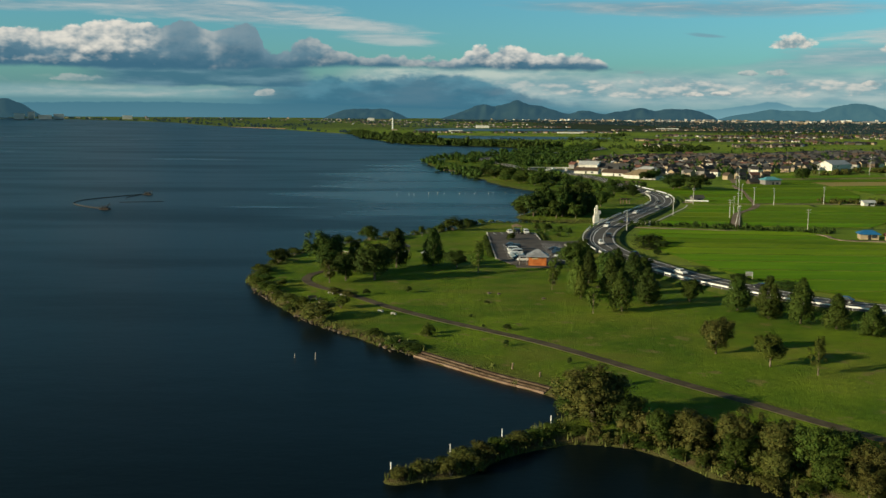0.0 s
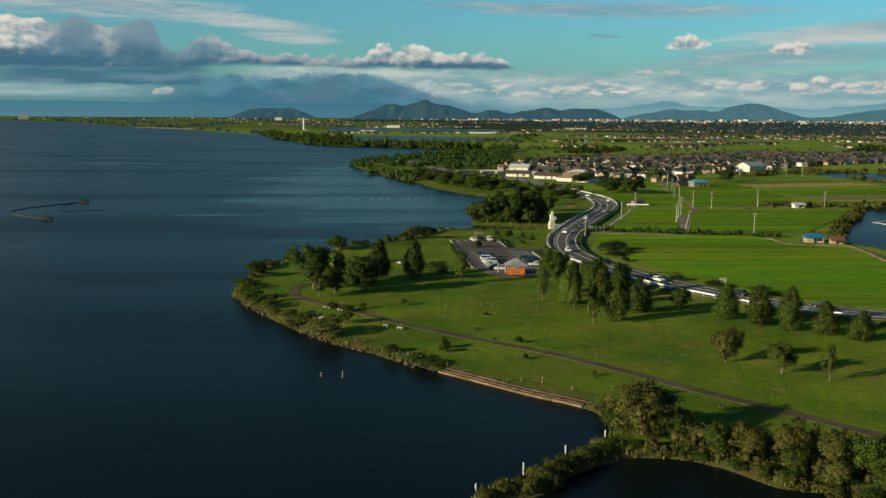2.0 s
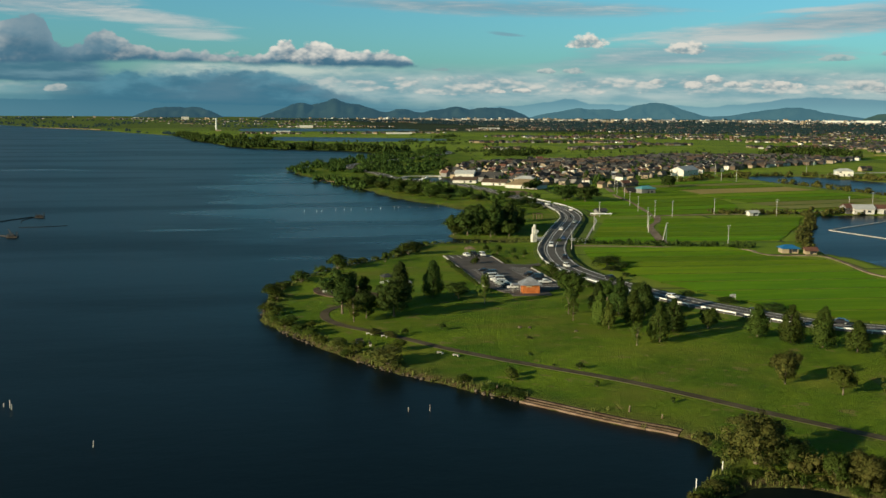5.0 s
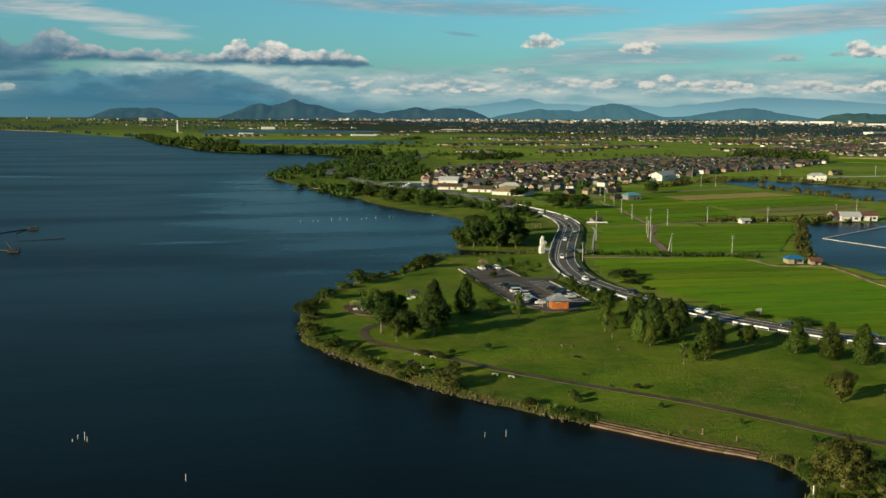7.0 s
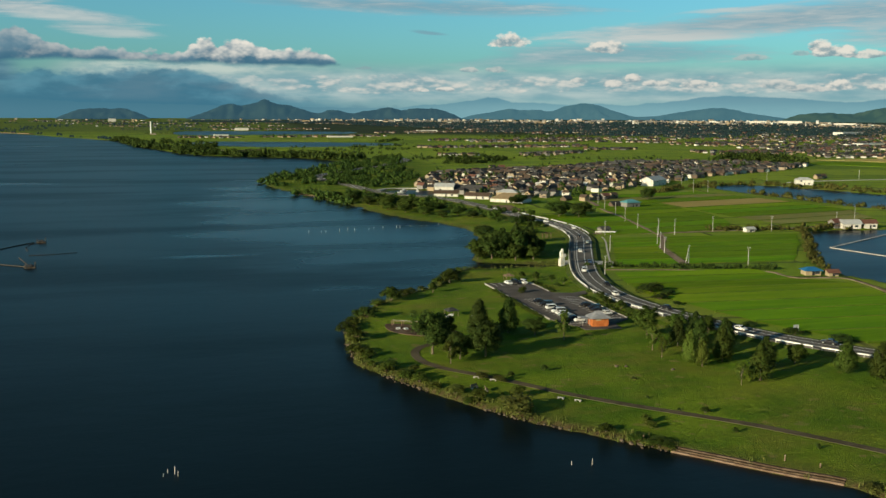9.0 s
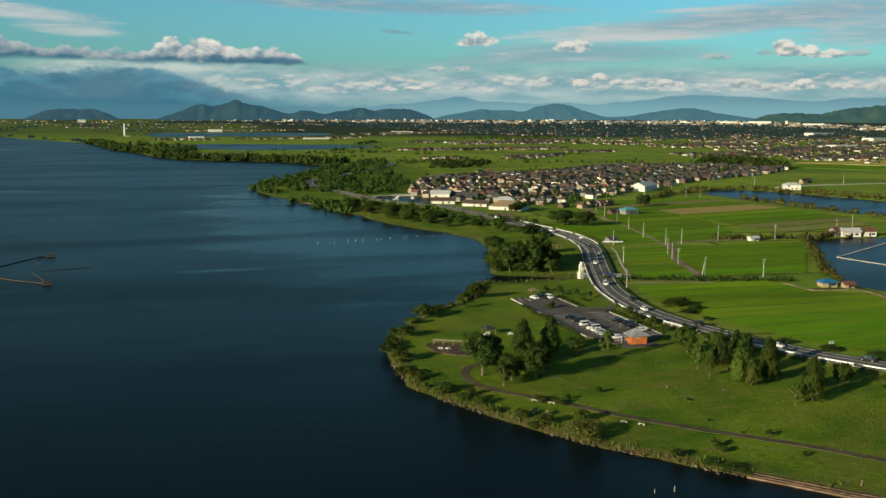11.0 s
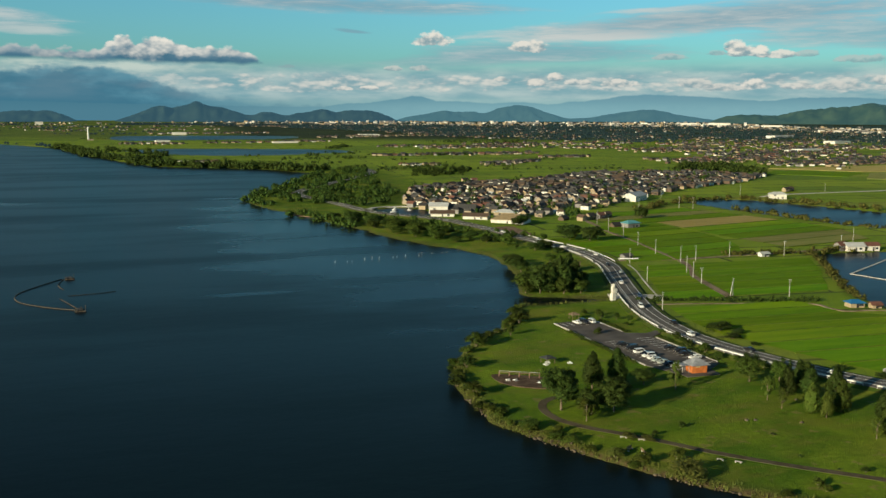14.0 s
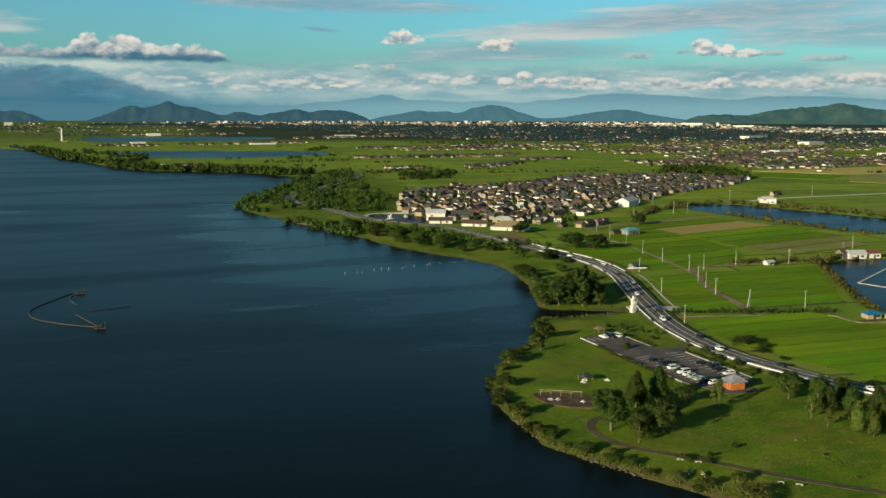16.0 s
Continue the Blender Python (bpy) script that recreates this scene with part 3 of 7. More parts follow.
def polar_sheet(angles, radii):
    a, r = np.meshgrid(np.radians(angles), radii, indexing="ij")
    x, y = EYE0[0] + r * np.sin(a), EYE0[1] + r * np.cos(a)
    na, nr = a.shape
    i, j = np.meshgrid(np.arange(na), np.arange(nr - 1), indexing="ij")
    k = (i + 1) % na
    faces = np.stack([i * nr + j, i * nr + j + 1, k * nr + j + 1, k * nr + j], -1).reshape(-1, 4)
    return x.ravel(), y.ravel(), faces


def build_ground():
    angles = np.concatenate([np.arange(-44, -30, 1.0), np.arange(-30, 62, 0.16), np.arange(62, 80, 1.0), np.arange(80, 316, 6.0)])
    radii = np.concatenate([[12, 40, 65], 80 * np.exp(np.arange(0, 1.5, 0.0085)), 80 * math.exp(1.5) * np.exp(np.arange(0.012, 2.62, 0.012)), [4905.0]])
    x, y, faces = polar_sheet(angles, radii)
    d0 = water_edge(x, y)
    z, d = land_height(x, y, d0)
    ground = mesh_object("ground", np.stack([x, y, z], -1), faces, GROUND, True)
    rx = road_x(y)
    rice = np.where(y < 735, np.clip((x - rx - 4) / 4, 0, 1), np.clip((x - np.interp(y, [735, 1000, 1200, 5000], [150, 180, 205, -3200])) / 20, 0, 1))
    rice = np.where((y < 150) & (x < 140), 0, rice)
    bank = np.clip(1 - (d - 1.0) / 5.0, 0, 1) * (1 - 0.5 * rice)
    sandy = np.exp(-(((x - 6) * 0.72 + (y - 147) * 0.69) / 17.0) ** 2) * (y > 128)          # bare steps along the straight bank
    soil = np.clip(1 - np.abs(d - 0.9) / 1.1, 0, 1) * np.clip(0.35 + sandy + (y < 118) * 0.6, 0, 1)
    for key, vals in (("rice", rice), ("bank", bank), ("soil", soil)):
        ground.data.attributes.new(key, "FLOAT", "POINT").data.foreach_set("value", vals.astype(np.float32))
    tagged(ground, "grassy lakeside park and rice plain with muddy banks", "ground", kind="structure")

    x, y, faces = polar_sheet(np.concatenate([np.arange(-44, 62, 2.0), np.arange(62, 316, 6.0)]), np.concatenate([[1, 60, 200, 600, 1200], np.arange(1500, 4900, 100.0)]))
    lake = mesh_object("water", np.stack([x, y, bend(np.hypot(x - EYE0[0], y - EYE0[1]))], -1), faces, WATER, True)
    tagged(lake, "dark blue lake water with light wind ripples", "water", kind="structure")


build_ground()


def ribbon(name, line, lo, hi, z, mat, label, category="road", thick=0.25, kind="structure", lift=None, parent=None):
    """A strip along a line, between two offsets to the right of it, with its own thickness."""
    p = np.array(line)
    t = np.gradient(p, axis=0)
    t /= np.linalg.norm(t, axis=1)[:, None]
    nrm = np.stack([t[:, 1], -t[:, 0]], -1)
    a, b = p + nrm * lo, p + nrm * hi
    zz = (np.full(len(p), z) if lift is None else lift + z)
    verts, faces = [], []
    for i in range(len(p)):
        verts += [(*a[i], zz[i]), (*b[i], zz[i]), (*b[i], zz[i] - thick), (*a[i], zz[i] - thick)]
    for i in range(len(p) - 1):
        k = 4 * i
        faces += [(k, k + 4, k + 5, k + 1), (k + 1, k + 5, k + 6, k + 2), (k + 3, k + 7, k + 4, k)]
    faces += [(0, 1, 2, 3), (len(verts) - 1, len(verts) - 2, len(verts) - 3, len(verts) - 4)]
    ob = mesh_object(name, verts, faces, mat)
    if parent:
        ob.parent = parent
        return ob
    return tagged(ob, label, category, kind=kind)


ROAD_Z = 1.75
_rz = bend(np.hypot(ROAD_X - EYE0[0], ROAD_Y - EYE0[1]))


def build_road():
    # embankment
    p = np.array(ROAD)
    t = np.gradient(p, axis=0)
    t /= np.linalg.norm(t, axis=1)[:, None]
    nrm = np.stack([t[:, 1], -t[:, 0]], -1)
    verts, faces = [], []
    for i in range(len(p)):
        for off, z in ((-9.5, 0.3), (-6.4, ROAD_Z - 0.12), (5.2, ROAD_Z - 0.12), (8.6, 0.2)):
            q = p[i] + nrm[i] * off
            verts.append((q[0], q[1], z + _rz[i]))
    for i in range(len(p) - 1):
        for j in range(3):
            k = 4 * i + j
            faces.append((k, k + 4, k + 5, k + 1))
    bankmat = material("verge_grass", two((0.04, 0.075, 0.009), (0.085, 0.098, 0.02), 0.3, 5, bump=0.2), 0.95, 0.1)
    tagged(mesh_object("embankment", verts, faces, bankmat), "low grassy embankment under the road", "embankment", kind="structure")
    road = ribbon("road", ROAD, -3.7, 3.7, ROAD_Z, ASPHALT, "grey two-lane asphalt road along the lake")
    ribbon("pavement", ROAD, -6.3, -4.1, ROAD_Z + 0.12, ASPHALT, "asphalt footway beside the lakeside road", "pavement")
    ribbon("kerb", ROAD, -4.1, -3.85, ROAD_Z + 0.16, CONCRETE, "pale concrete kerb along the footway", "kerb")
    ribbon("edge_line", ROAD, -3.25, -3.0, ROAD_Z + 0.012, PAINT, "", thick=0.01, parent=road)
    ribbon("edge_line", ROAD, 3.0, 3.25, ROAD_Z + 0.012, PAINT, "", thick=0.01, parent=road)
    ribbon("centre_line", ROAD, -0.12, 0.12, ROAD_Z + 0.012, PAINT, "", thick=0.01, parent=road)
    return road


build_road()
# concrete colour stands in for sky reflected in the ditch water
ribbon("ditch", [p for p in ROAD if 352 < p[1] < 445], 9.9, 10.6, 1.02, CONCRETE, "water ditch below the road, its sky reflection painted pale", "ditch", 0.5)
PARK_PATH = spline([(96, 78), (74, 97), (55, 115), (42, 133), (34, 143.5), (26, 155), (17, 167), (7, 178), (-2, 187.5), (-11, 198), (-18, 208), (-24, 216), (-29.5, 223),
                    (-33, 231), (-33, 239), (-30, 245), (-25, 248)], 6)
_pz = ground_at(PARK_PATH)
ribbon("path", PARK_PATH, -1.1, 1.1, 0.07, PATHWAY, "brown asphalt walking path across the lawn", "path", lift=_pz, thick=0.3)
# ---------------------------------------------------------------- plants
_ph = (1 + 5 ** 0.5) / 2
ICO_V = np.array([(-1, _ph, 0), (1, _ph, 0), (-1, -_ph, 0), (1, -_ph, 0), (0, -1, _ph), (0, 1, _ph), (0, -1, -_ph), (0, 1, -_ph), (_ph, 0, -1), (_ph, 0, 1), (-_ph, 0, -1), (-_ph, 0, 1)]) / math.hypot(1, _ph)
ICO_F = np.array([(0, 11, 5), (0, 5, 1), (0, 1, 7), (0, 7, 10), (0, 10, 11), (1, 5, 9), (5, 11, 4), (11, 10, 2), (10, 7, 6), (7, 1, 8),
                  (3, 9, 4), (3, 4, 2), (3, 2, 6), (3, 6, 8), (3, 8, 9), (4, 9, 5), (2, 4, 11), (6, 2, 10), (8, 6, 7), (9, 8, 1)])


def foliage(rs, clumps, leaf, per, core=0.72, axis=None):
    """Clumps (x, y, z, radius): a rough inner mass each, with small leaf sprays round it. Gives vertices, triangles and soft normals."""
    c = np.asarray(clumps, float)
    n = len(c)
    out = np.zeros((n, 3)) if axis is None else c[:, :3] - np.array(axis)
    out /= np.linalg.norm(out, axis=1, keepdims=True) + 1e-6
    lift = np.array((0, 0, 0.25))
    shell = ICO_V[None] * np.ones((n, 1, 1))
    v1 = c[:, None, :3] + shell * (c[:, None, 3:4] * core) * (0.7 + 0.6 * rs.rand(n, 12, 1))
    n1 = shell * 0.7 + out[:, None] * 0.7 + lift
    f1 = (ICO_F[None] + 12 * np.arange(n)[:, None, None]).reshape(-1, 3)
    d = rs.normal(size=(n, per, 3))
    d[..., 2] += 0.25
    d /= np.linalg.norm(d, axis=-1, keepdims=True)
    mid = c[:, None, :3] + d * c[:, None, 3:4] * (0.45 + 0.8 * rs.rand(n, per, 1) ** 0.7)
    a = np.cross(d, rs.normal(size=(n, per, 3)))
    a /= np.linalg.norm(a, axis=-1, keepdims=True) + 1e-9
    b = np.cross(a, d + 0.7 * rs.normal(size=(n, per, 3)))
    b /= np.linalg.norm(b, axis=-1, keepdims=True) + 1e-9
    s = leaf * (0.55 + 0.9 * rs.rand(n, per, 1))
    tri = np.stack([mid - a * s - b * s * 0.6, mid + a * s * 0.9 - b * s * 0.3, mid + a * s * 0.1 + b * s], 2)
    soft = d * 0.75 + out[:, None] * 0.75 + lift + 0.35 * rs.normal(size=(n, per, 3))
    face = np.cross(tri[:, :, 1] - tri[:, :, 0], tri[:, :, 2] - tri[:, :, 0])
    turned = (face * soft).sum(-1) < 0
    tri[turned] = tri[turned][:, ::-1]
    nrm = np.concatenate([n1.reshape(-1, 3), np.repeat(soft.reshape(-1, 3), 3, 0)])
    nrm /= np.linalg.norm(nrm, axis=1, keepdims=True) + 1e-9
    f2 = 12 * n + np.arange(n * per * 3).reshape(-1, 3)
    return np.concatenate([v1.reshape(-1, 3), tri.reshape(-1, 3)]), np.concatenate([f1, f2]), nrm


def leafy(me, nrm):
    me.polygons.foreach_set("use_smooth", [True] * len(me.polygons))
    me.normals_split_custom_set_from_vertices(nrm.tolist())


def tube(verts, faces, a, b, ra, rb, sides=6):
    a, b = Vector(a), Vector(b)
    q = (b - a).to_track_quat("Z", "Y")
    k = len(verts)
    for p, r in ((a, ra), (b, rb)):
        for i in range(sides):
            w = 2 * math.pi * i / sides
            verts.append(tuple(p + q @ Vector((r * math.cos(w), r * math.sin(w), 0))))
    for i in range(sides):
        j = (i + 1) % sides
        faces.append((k + i, k + j, k + sides + j, k + sides + i))
    faces.append(tuple(k + sides + i for i in range(sides)))


def plant_shape(kind, rs):
    """Clumps of a plant 8 m high and 6 m wide."""
    out = []
    if kind == "cypress":
        for _ in range(74):
            u = rs.rand() ** 1.15
            r = 3.0 * min((1 - u) ** 0.5, 0.72 + 1.4 * u) * (0.45 + 0.55 * rs.rand())
            w = rs.rand() * 6.283
            out.append((r * math.cos(w), r * math.sin(w), 1.0 + 6.6 * u, 0.55 + 0.8 * (1 - u) * (0.6 + 0.6 * rs.rand())))
    elif kind == "column":
        for _ in range(66):
            u = rs.rand()
            r = 2.6 * (math.sin(math.pi * (0.10 + 0.82 * u)) ** 0.7) * rs.rand() ** 0.5
            w = rs.rand() * 6.283
            out.append((r * math.cos(w), r * math.sin(w), 0.9 + 6.7 * u, 0.5 + 0.45 * rs.rand() * (1.2 - u)))
    elif kind == "round":
        lobes = [(rs.normal() * 1.0, rs.normal() * 1.0, 4.6 + rs.normal() * 1.0, 1.7 + 0.6 * rs.rand()) for _ in range(6)] + [(0, 0, 5.2, 2.2)]
        for _ in range(118):
            x, y, z, r = lobes[rs.randint(7)]
            d = rs.normal(size=3)
            d /= np.linalg.norm(d)
            k = r * (0.6 + 0.45 * rs.rand())
            out.append((x + d[0] * k, y + d[1] * k, max(z + d[2] * k * 0.85, 1.2), 0.5 + 0.5 * rs.rand()))
    elif kind == "spread":
        lobes = [(2.1 * math.cos(w) * (0.5 + 0.6 * rs.rand()), 2.1 * math.sin(w) * (0.5 + 0.6 * rs.rand()), 1.4 + 3.6 * rs.rand(), 1.0 + 0.8 * rs.rand()) for w in np.linspace(0, 6.28, 13)] + [(0, 0, 5.6, 1.7), (0.7, 0.4, 4.4, 1.9)]
        for _ in range(190):
            x, y, z, r = lobes[rs.randint(len(lobes))]
            d = rs.normal(size=3)
            d /= np.linalg.norm(d)
            k = r * (0.7 + 0.4 * rs.rand())
            out.append((x + d[0] * k, y + d[1] * k, max(z + d[2] * k, 0.4), 0.4 + 0.5 * rs.rand()))
    elif kind == "young":
        for _ in range(34):
            u = rs.rand()
            r = 2.9 * math.sin(math.pi * (0.15 + 0.75 * u)) * (0.35 + 0.65 * rs.rand())
            w = rs.rand() * 6.283
            out.append((r * math.cos(w), r * math.sin(w), 2.2 + 5.4 * u, 0.38 + 0.4 * rs.rand()))
    else:                                                                       # bush: a low uneven dome from the ground
        for _ in range(36):
            w, u = rs.rand() * 6.283, rs.rand()
            r = 3.0 * math.sqrt(u) * (0.75 + 0.3 * rs.rand())
            top = 6.6 * math.sqrt(max(1 - (r / 3.3) ** 2, 0.02))
            out.append((r * math.cos(w), r * math.sin(w), 0.5 + top * (0.35 + 0.65 * rs.rand()), 0.7 + 0.7 * rs.rand()))
    return out


PLANTS = {}


LEAVES = {"bush": (0.21, 66), "spread": (0.105, 100), "young": (0.125, 120), "round": (0.125, 112), "cypress": (0.135, 130), "column": (0.135, 120)}     # leaf size, leaves in a clump


def plant_mesh(kind, variant, leaf_mat, near):
    key = (kind, variant, leaf_mat.name, near)
    if key not in PLANTS:
        rs = np.random.RandomState(hash_of(kind) + 17 * variant)
        clumps = plant_shape(kind, rs)
        leaf, per = LEAVES[kind]
        v, f, nrm = foliage(rs, clumps, leaf * (1 if near else 1.6), per if near else per // 3, 0.2 if kind == "young" else 0.38, (0, 0, 0.5 if kind == "bush" else 3.6))
        me = bpy.data.meshes.new("crown")
        me.from_pydata(v.tolist(), [], f.tolist())
        me.materials.append(leaf_mat)
        leafy(me, nrm)
        tv, tf = [], []
        if kind != "bush":
            top = 6.3 if kind in ("cypress", "column", "young") else 4.4
            fat = 0.30 if kind == "spread" else 0.19
            tube(tv, tf, (0, 0, -0.4), (0, 0, 1.6), fat * 1.25, fat * 0.9, 7)
            tube(tv, tf, (0, 0, 1.6), (0.1, 0.05, top), fat * 0.9, 0.05, 6)
            for i in rs.choice(len(clumps), 7, replace=False):
                x, y, z, _ = clumps[i]
                tube(tv, tf, (0, 0, min(1.4 + 0.3 * z, top - 0.4)), (x * 0.85, y * 0.85, z), fat * 0.42, 0.03, 5)
        else:
            for k in range(4):
                w = rs.rand() * 6.28
                tube(tv, tf, (0, 0, -0.3), (1.3 * math.cos(w), 1.3 * math.sin(w), 3.2), 0.16, 0.04, 5)
        tm = bpy.data.meshes.new("trunk")
        tm.from_pydata(tv, [], tf)
        tm.materials.append(BARK)
        PLANTS[key] = (me, tm)
    return PLANTS[key]


def hash_of(s):
    return sum(ord(c) * (i + 3) for i, c in enumerate(s)) % 1000


_count = [0]


def plant(kind, x, y, h, w, leaf_mat, label, name="tree", category="tree", group="", z=None):
    _count[0] += 1
    me, tm = plant_mesh(kind, _count[0] % 3, leaf_mat, y < 360)
    root = new(name)
    root.empty_display_size = 0.5
    z = float(ground_at([(x, y)])[0]) if z is None else z
    root.matrix_world = pose(x, y, z - 0.05, 0, 0, (_count[0] * 137.5) % 360)
    root.scale = (w / 6.0, w / 6.0, h / 8.0)
    for part_name, data in (("trunk" if kind != "bush" else "stem", tm), ("crown", me)):
        ob = new(part_name, data)
        ob.parent = root
    return tagged(root, label, category, group)


# the row of tall trees between lawn and road
for x, y, h, w in ((60.8, 196.1, 7.4, 5.8), (65, 189.4, 8.6, 5.4), (69.5, 184.2, 9.2, 5.7), (74.5, 179.3, 6.8, 5.3), (79, 173.7, 5.9, 5.2), (84, 168.5, 6.6, 5.4), (89, 163, 7.2, 5.6), (94.5, 157, 6.8, 5.4)):
    plant("cypress", x, y, h, w, LEAF_MID, "green conical tree in a row between lawn and road", group="row of conical trees by the road")
# single trees on the lawn
plant("round", 46.2, 159.7, 6.4, 4.6, LEAF_OLIVE, "dark olive tree with a pale trunk on the lawn")
plant("round", 52.6, 151.3, 5.4, 4.8, LEAF_LIGHT, "small light green tree alone on the lawn")
plant("young", 58.2, 145.9, 6.0, 3.4, LEAF_LIGHT, "thin yellowish young tree with a bare trunk on the lawn")
# grove against the road
for k, x, y, h, w, m in (("round", 33.5, 243, 8.4, 7.8, 1), ("young", 26.4, 226.4, 7.0, 4.6, 2), ("cypress", 30, 213.8, 8.4, 4.9, 2), ("cypress", 30.3, 208.8, 7.2, 3.9, 2), ("round", 42.1, 241, 6.6, 6.6, 1),
                         ("cypress", 42.9, 233.5, 8.2, 6, 0), ("cypress", 44.2, 221, 9.0, 6.6, 0), ("cypress", 37.4, 211.5, 8.8, 6, 1), ("round", 50.5, 240, 5.6, 5.2, 1), ("cypress", 36.6, 194.4, 9.4, 6.6, 1),
                         ("young", 30.5, 192.5, 5.6, 3.6, 2), ("cypress", 43.6, 203, 8.2, 6.2, 0), ("round", 53.2, 205, 5.6, 5.4, 1), ("cypress", 35, 229, 7.8, 5.6, 0), ("young", 25.1, 219, 5.6, 3.4, 2), ("cypress", 39, 225, 8.6, 6.4, 0)):
    plant(k, x, y, h * 0.97, w * 0.83, (LEAF_DARK, LEAF_MID, LEAF_LIGHT)[m], ("dark green tree in the grove by the road", "green tree in the grove by the road", "light yellow-green tree at the edge of the grove")[m], group="grove by the road")
# trees in the middle of the headland
for k, x, y, h, w, m in (("round", -28.8, 237.5, 11.0, 9.2, 0), ("round", -16.6, 232, 9.6, 9.0, 0), ("cypress", -12.2, 251.5, 10.6, 6.4, 0), ("cypress", -2.6, 254.6, 10.0, 6.0, 0), ("young", 9.0, 243, 8.0, 5.0, 2),
                         ("young", -27, 227.3, 5.8, 4.6, 2), ("round", 3.6, 250.5, 4.8, 5.6, 0), ("column", -22.5, 244.5, 8.2, 4.2, 1), ("round", -23.5, 231, 7.0, 5.5, 0)):
    plant(k, x, y, h, w, (LEAF_DARK, LEAF_MID, LEAF_LIGHT)[m], ("tall dark green tree on the headland lawn", "green tree on the headland lawn", "slender light green tree on the headland lawn")[m], group="trees on the headland")
# bushes and small trees round the shore of the headland
for x, y, h, w, m in ((-23.6, 308, 5.2, 6.4, 1), (-36.4, 284, 4.2, 5.2, 0), (-44.5, 257.5, 4.2, 5.4, 1), (-45.5, 269, 3.8, 5.2, 0), (3.5, 334, 5.8, 6.8, 1), (-7, 318, 4.0, 2.6, 1), (-38, 292, 2.8, 4, 1), (-1.2, 334, 4.2, 4, 1),
                      (-42.6, 227, 2.6, 5.2, 1), (-40.2, 216.5, 3.0, 4.4, 1), (-24.4, 187.2, 4.3, 7.6, 3), (-21, 197, 2.8, 3.6, 2), (-12.3, 171.5, 1.8, 2.8, 1), (-5.6, 162.5, 1.9, 5.0, 1), (-8.5, 166, 1.7, 3.8, 1),
                      (-31.5, 197, 1.6, 3.2, 1), (-47, 247, 2.4, 4.5, 1), (-44.5, 239, 2.2, 3.6, 1), (-32, 203, 2.0, 2.6, 2), (-24, 212.5, 1.9, 3.4, 3), (-20.5, 209, 1.7, 3.6, 3), (8.5, 351, 3.6, 4.2, 1), (-30, 302, 2.2, 3.4, 1),
                      (-16, 319, 2.0, 3.2, 1), (-3, 171, 1.6, 2.2, 2), (10.5, 354, 2.8, 3.5, 1), (-43, 276, 2.6, 4.0, 1), (-40.5, 287, 2.2, 3.0, 1), (-37.5, 222, 2.1, 2.6, 2)):
    plant("bush", x, y, h, w, (LEAF_DARK, LEAF_MID, LEAF_LIGHT, LEAF_OLIVE)[m], ("dark green bush on the grassy bank", "green bush on the grassy bank", "pale green bush on the grassy bank", "olive brown bush by the water")[m], "bush", "bush", "bushes along the bank")
# small clipped bushes on the lawn
for x, y, h, w in ((-7.8, 215, 1.7, 1.9), (12, 176.4, 1.5, 1.7), (5.6, 189, 0.7, 0.9), (7.7, 179.6, 0.6, 0.8), (-17, 212, 1.5, 1.6), (9.5, 203, 0.7, 1.2), (11, 164, 1.3, 1.2), (20.5, 152, 1.2, 0.9), (-2.6, 174, 2.2, 2.3), (27, 140, 1.7, 1.4)):
    plant("bush", x, y, h, w, LEAF_DARK if w < 2 else LEAF_LIGHT, "small dark bush alone on the lawn" if w < 2 else "small pale shrub alone on the lawn", "bush", "bush", "bushes on the lawn")
# thicket at the root of the spit and along the near bank
plant("spread", 19.8, 122.5, 8.2, 8.8, LEAF_OLIVE, "large spreading olive green tree at the water", "tree", "tree")
for k, x, y, h, w, m in (("round", 26.5, 113.6, 5.6, 3.8, 1), ("round", 30.6, 112, 5.4, 4.8, 3), ("round", 34.6, 109.5, 6.4, 5.6, 3), ("round", 38.6, 106, 6.4, 5.4, 3), ("round", 42.6, 103.5, 6.8, 5.6, 1), ("spread", 46.4, 99, 6.8, 6.0, 3),
                         ("round", 49.8, 96, 6.6, 5.4, 3), ("spread", 54, 92.5, 6.4, 6, 1), ("round", 33.5, 106, 4.4, 3.8, 1), ("round", 37.2, 103, 4.2, 3.8, 3), ("round", 41.4, 99.8, 4.6, 4, 1), ("round", 44.6, 96.5, 4.8, 4.4, 3),
                         ("round", 58, 89, 6.2, 6, 3), ("round", 29, 115.6, 3.6, 3.6, 0), ("round", 45.5, 103.5, 5.8, 5, 0), ("round", 50, 100, 5.6, 5, 1), ("round", 23.5, 119.5, 5.0, 4.6, 0)):
    plant(k, x, y, h * 0.88, w * 0.95, (LEAF_DARK, LEAF_MID, LEAF_LIGHT, LEAF_OLIVE)[m], ("dark tree in the thicket at the pond", "green tree in the thicket at the pond", "", "olive tree in the thicket at the pond")[m], group="thicket at the pond")
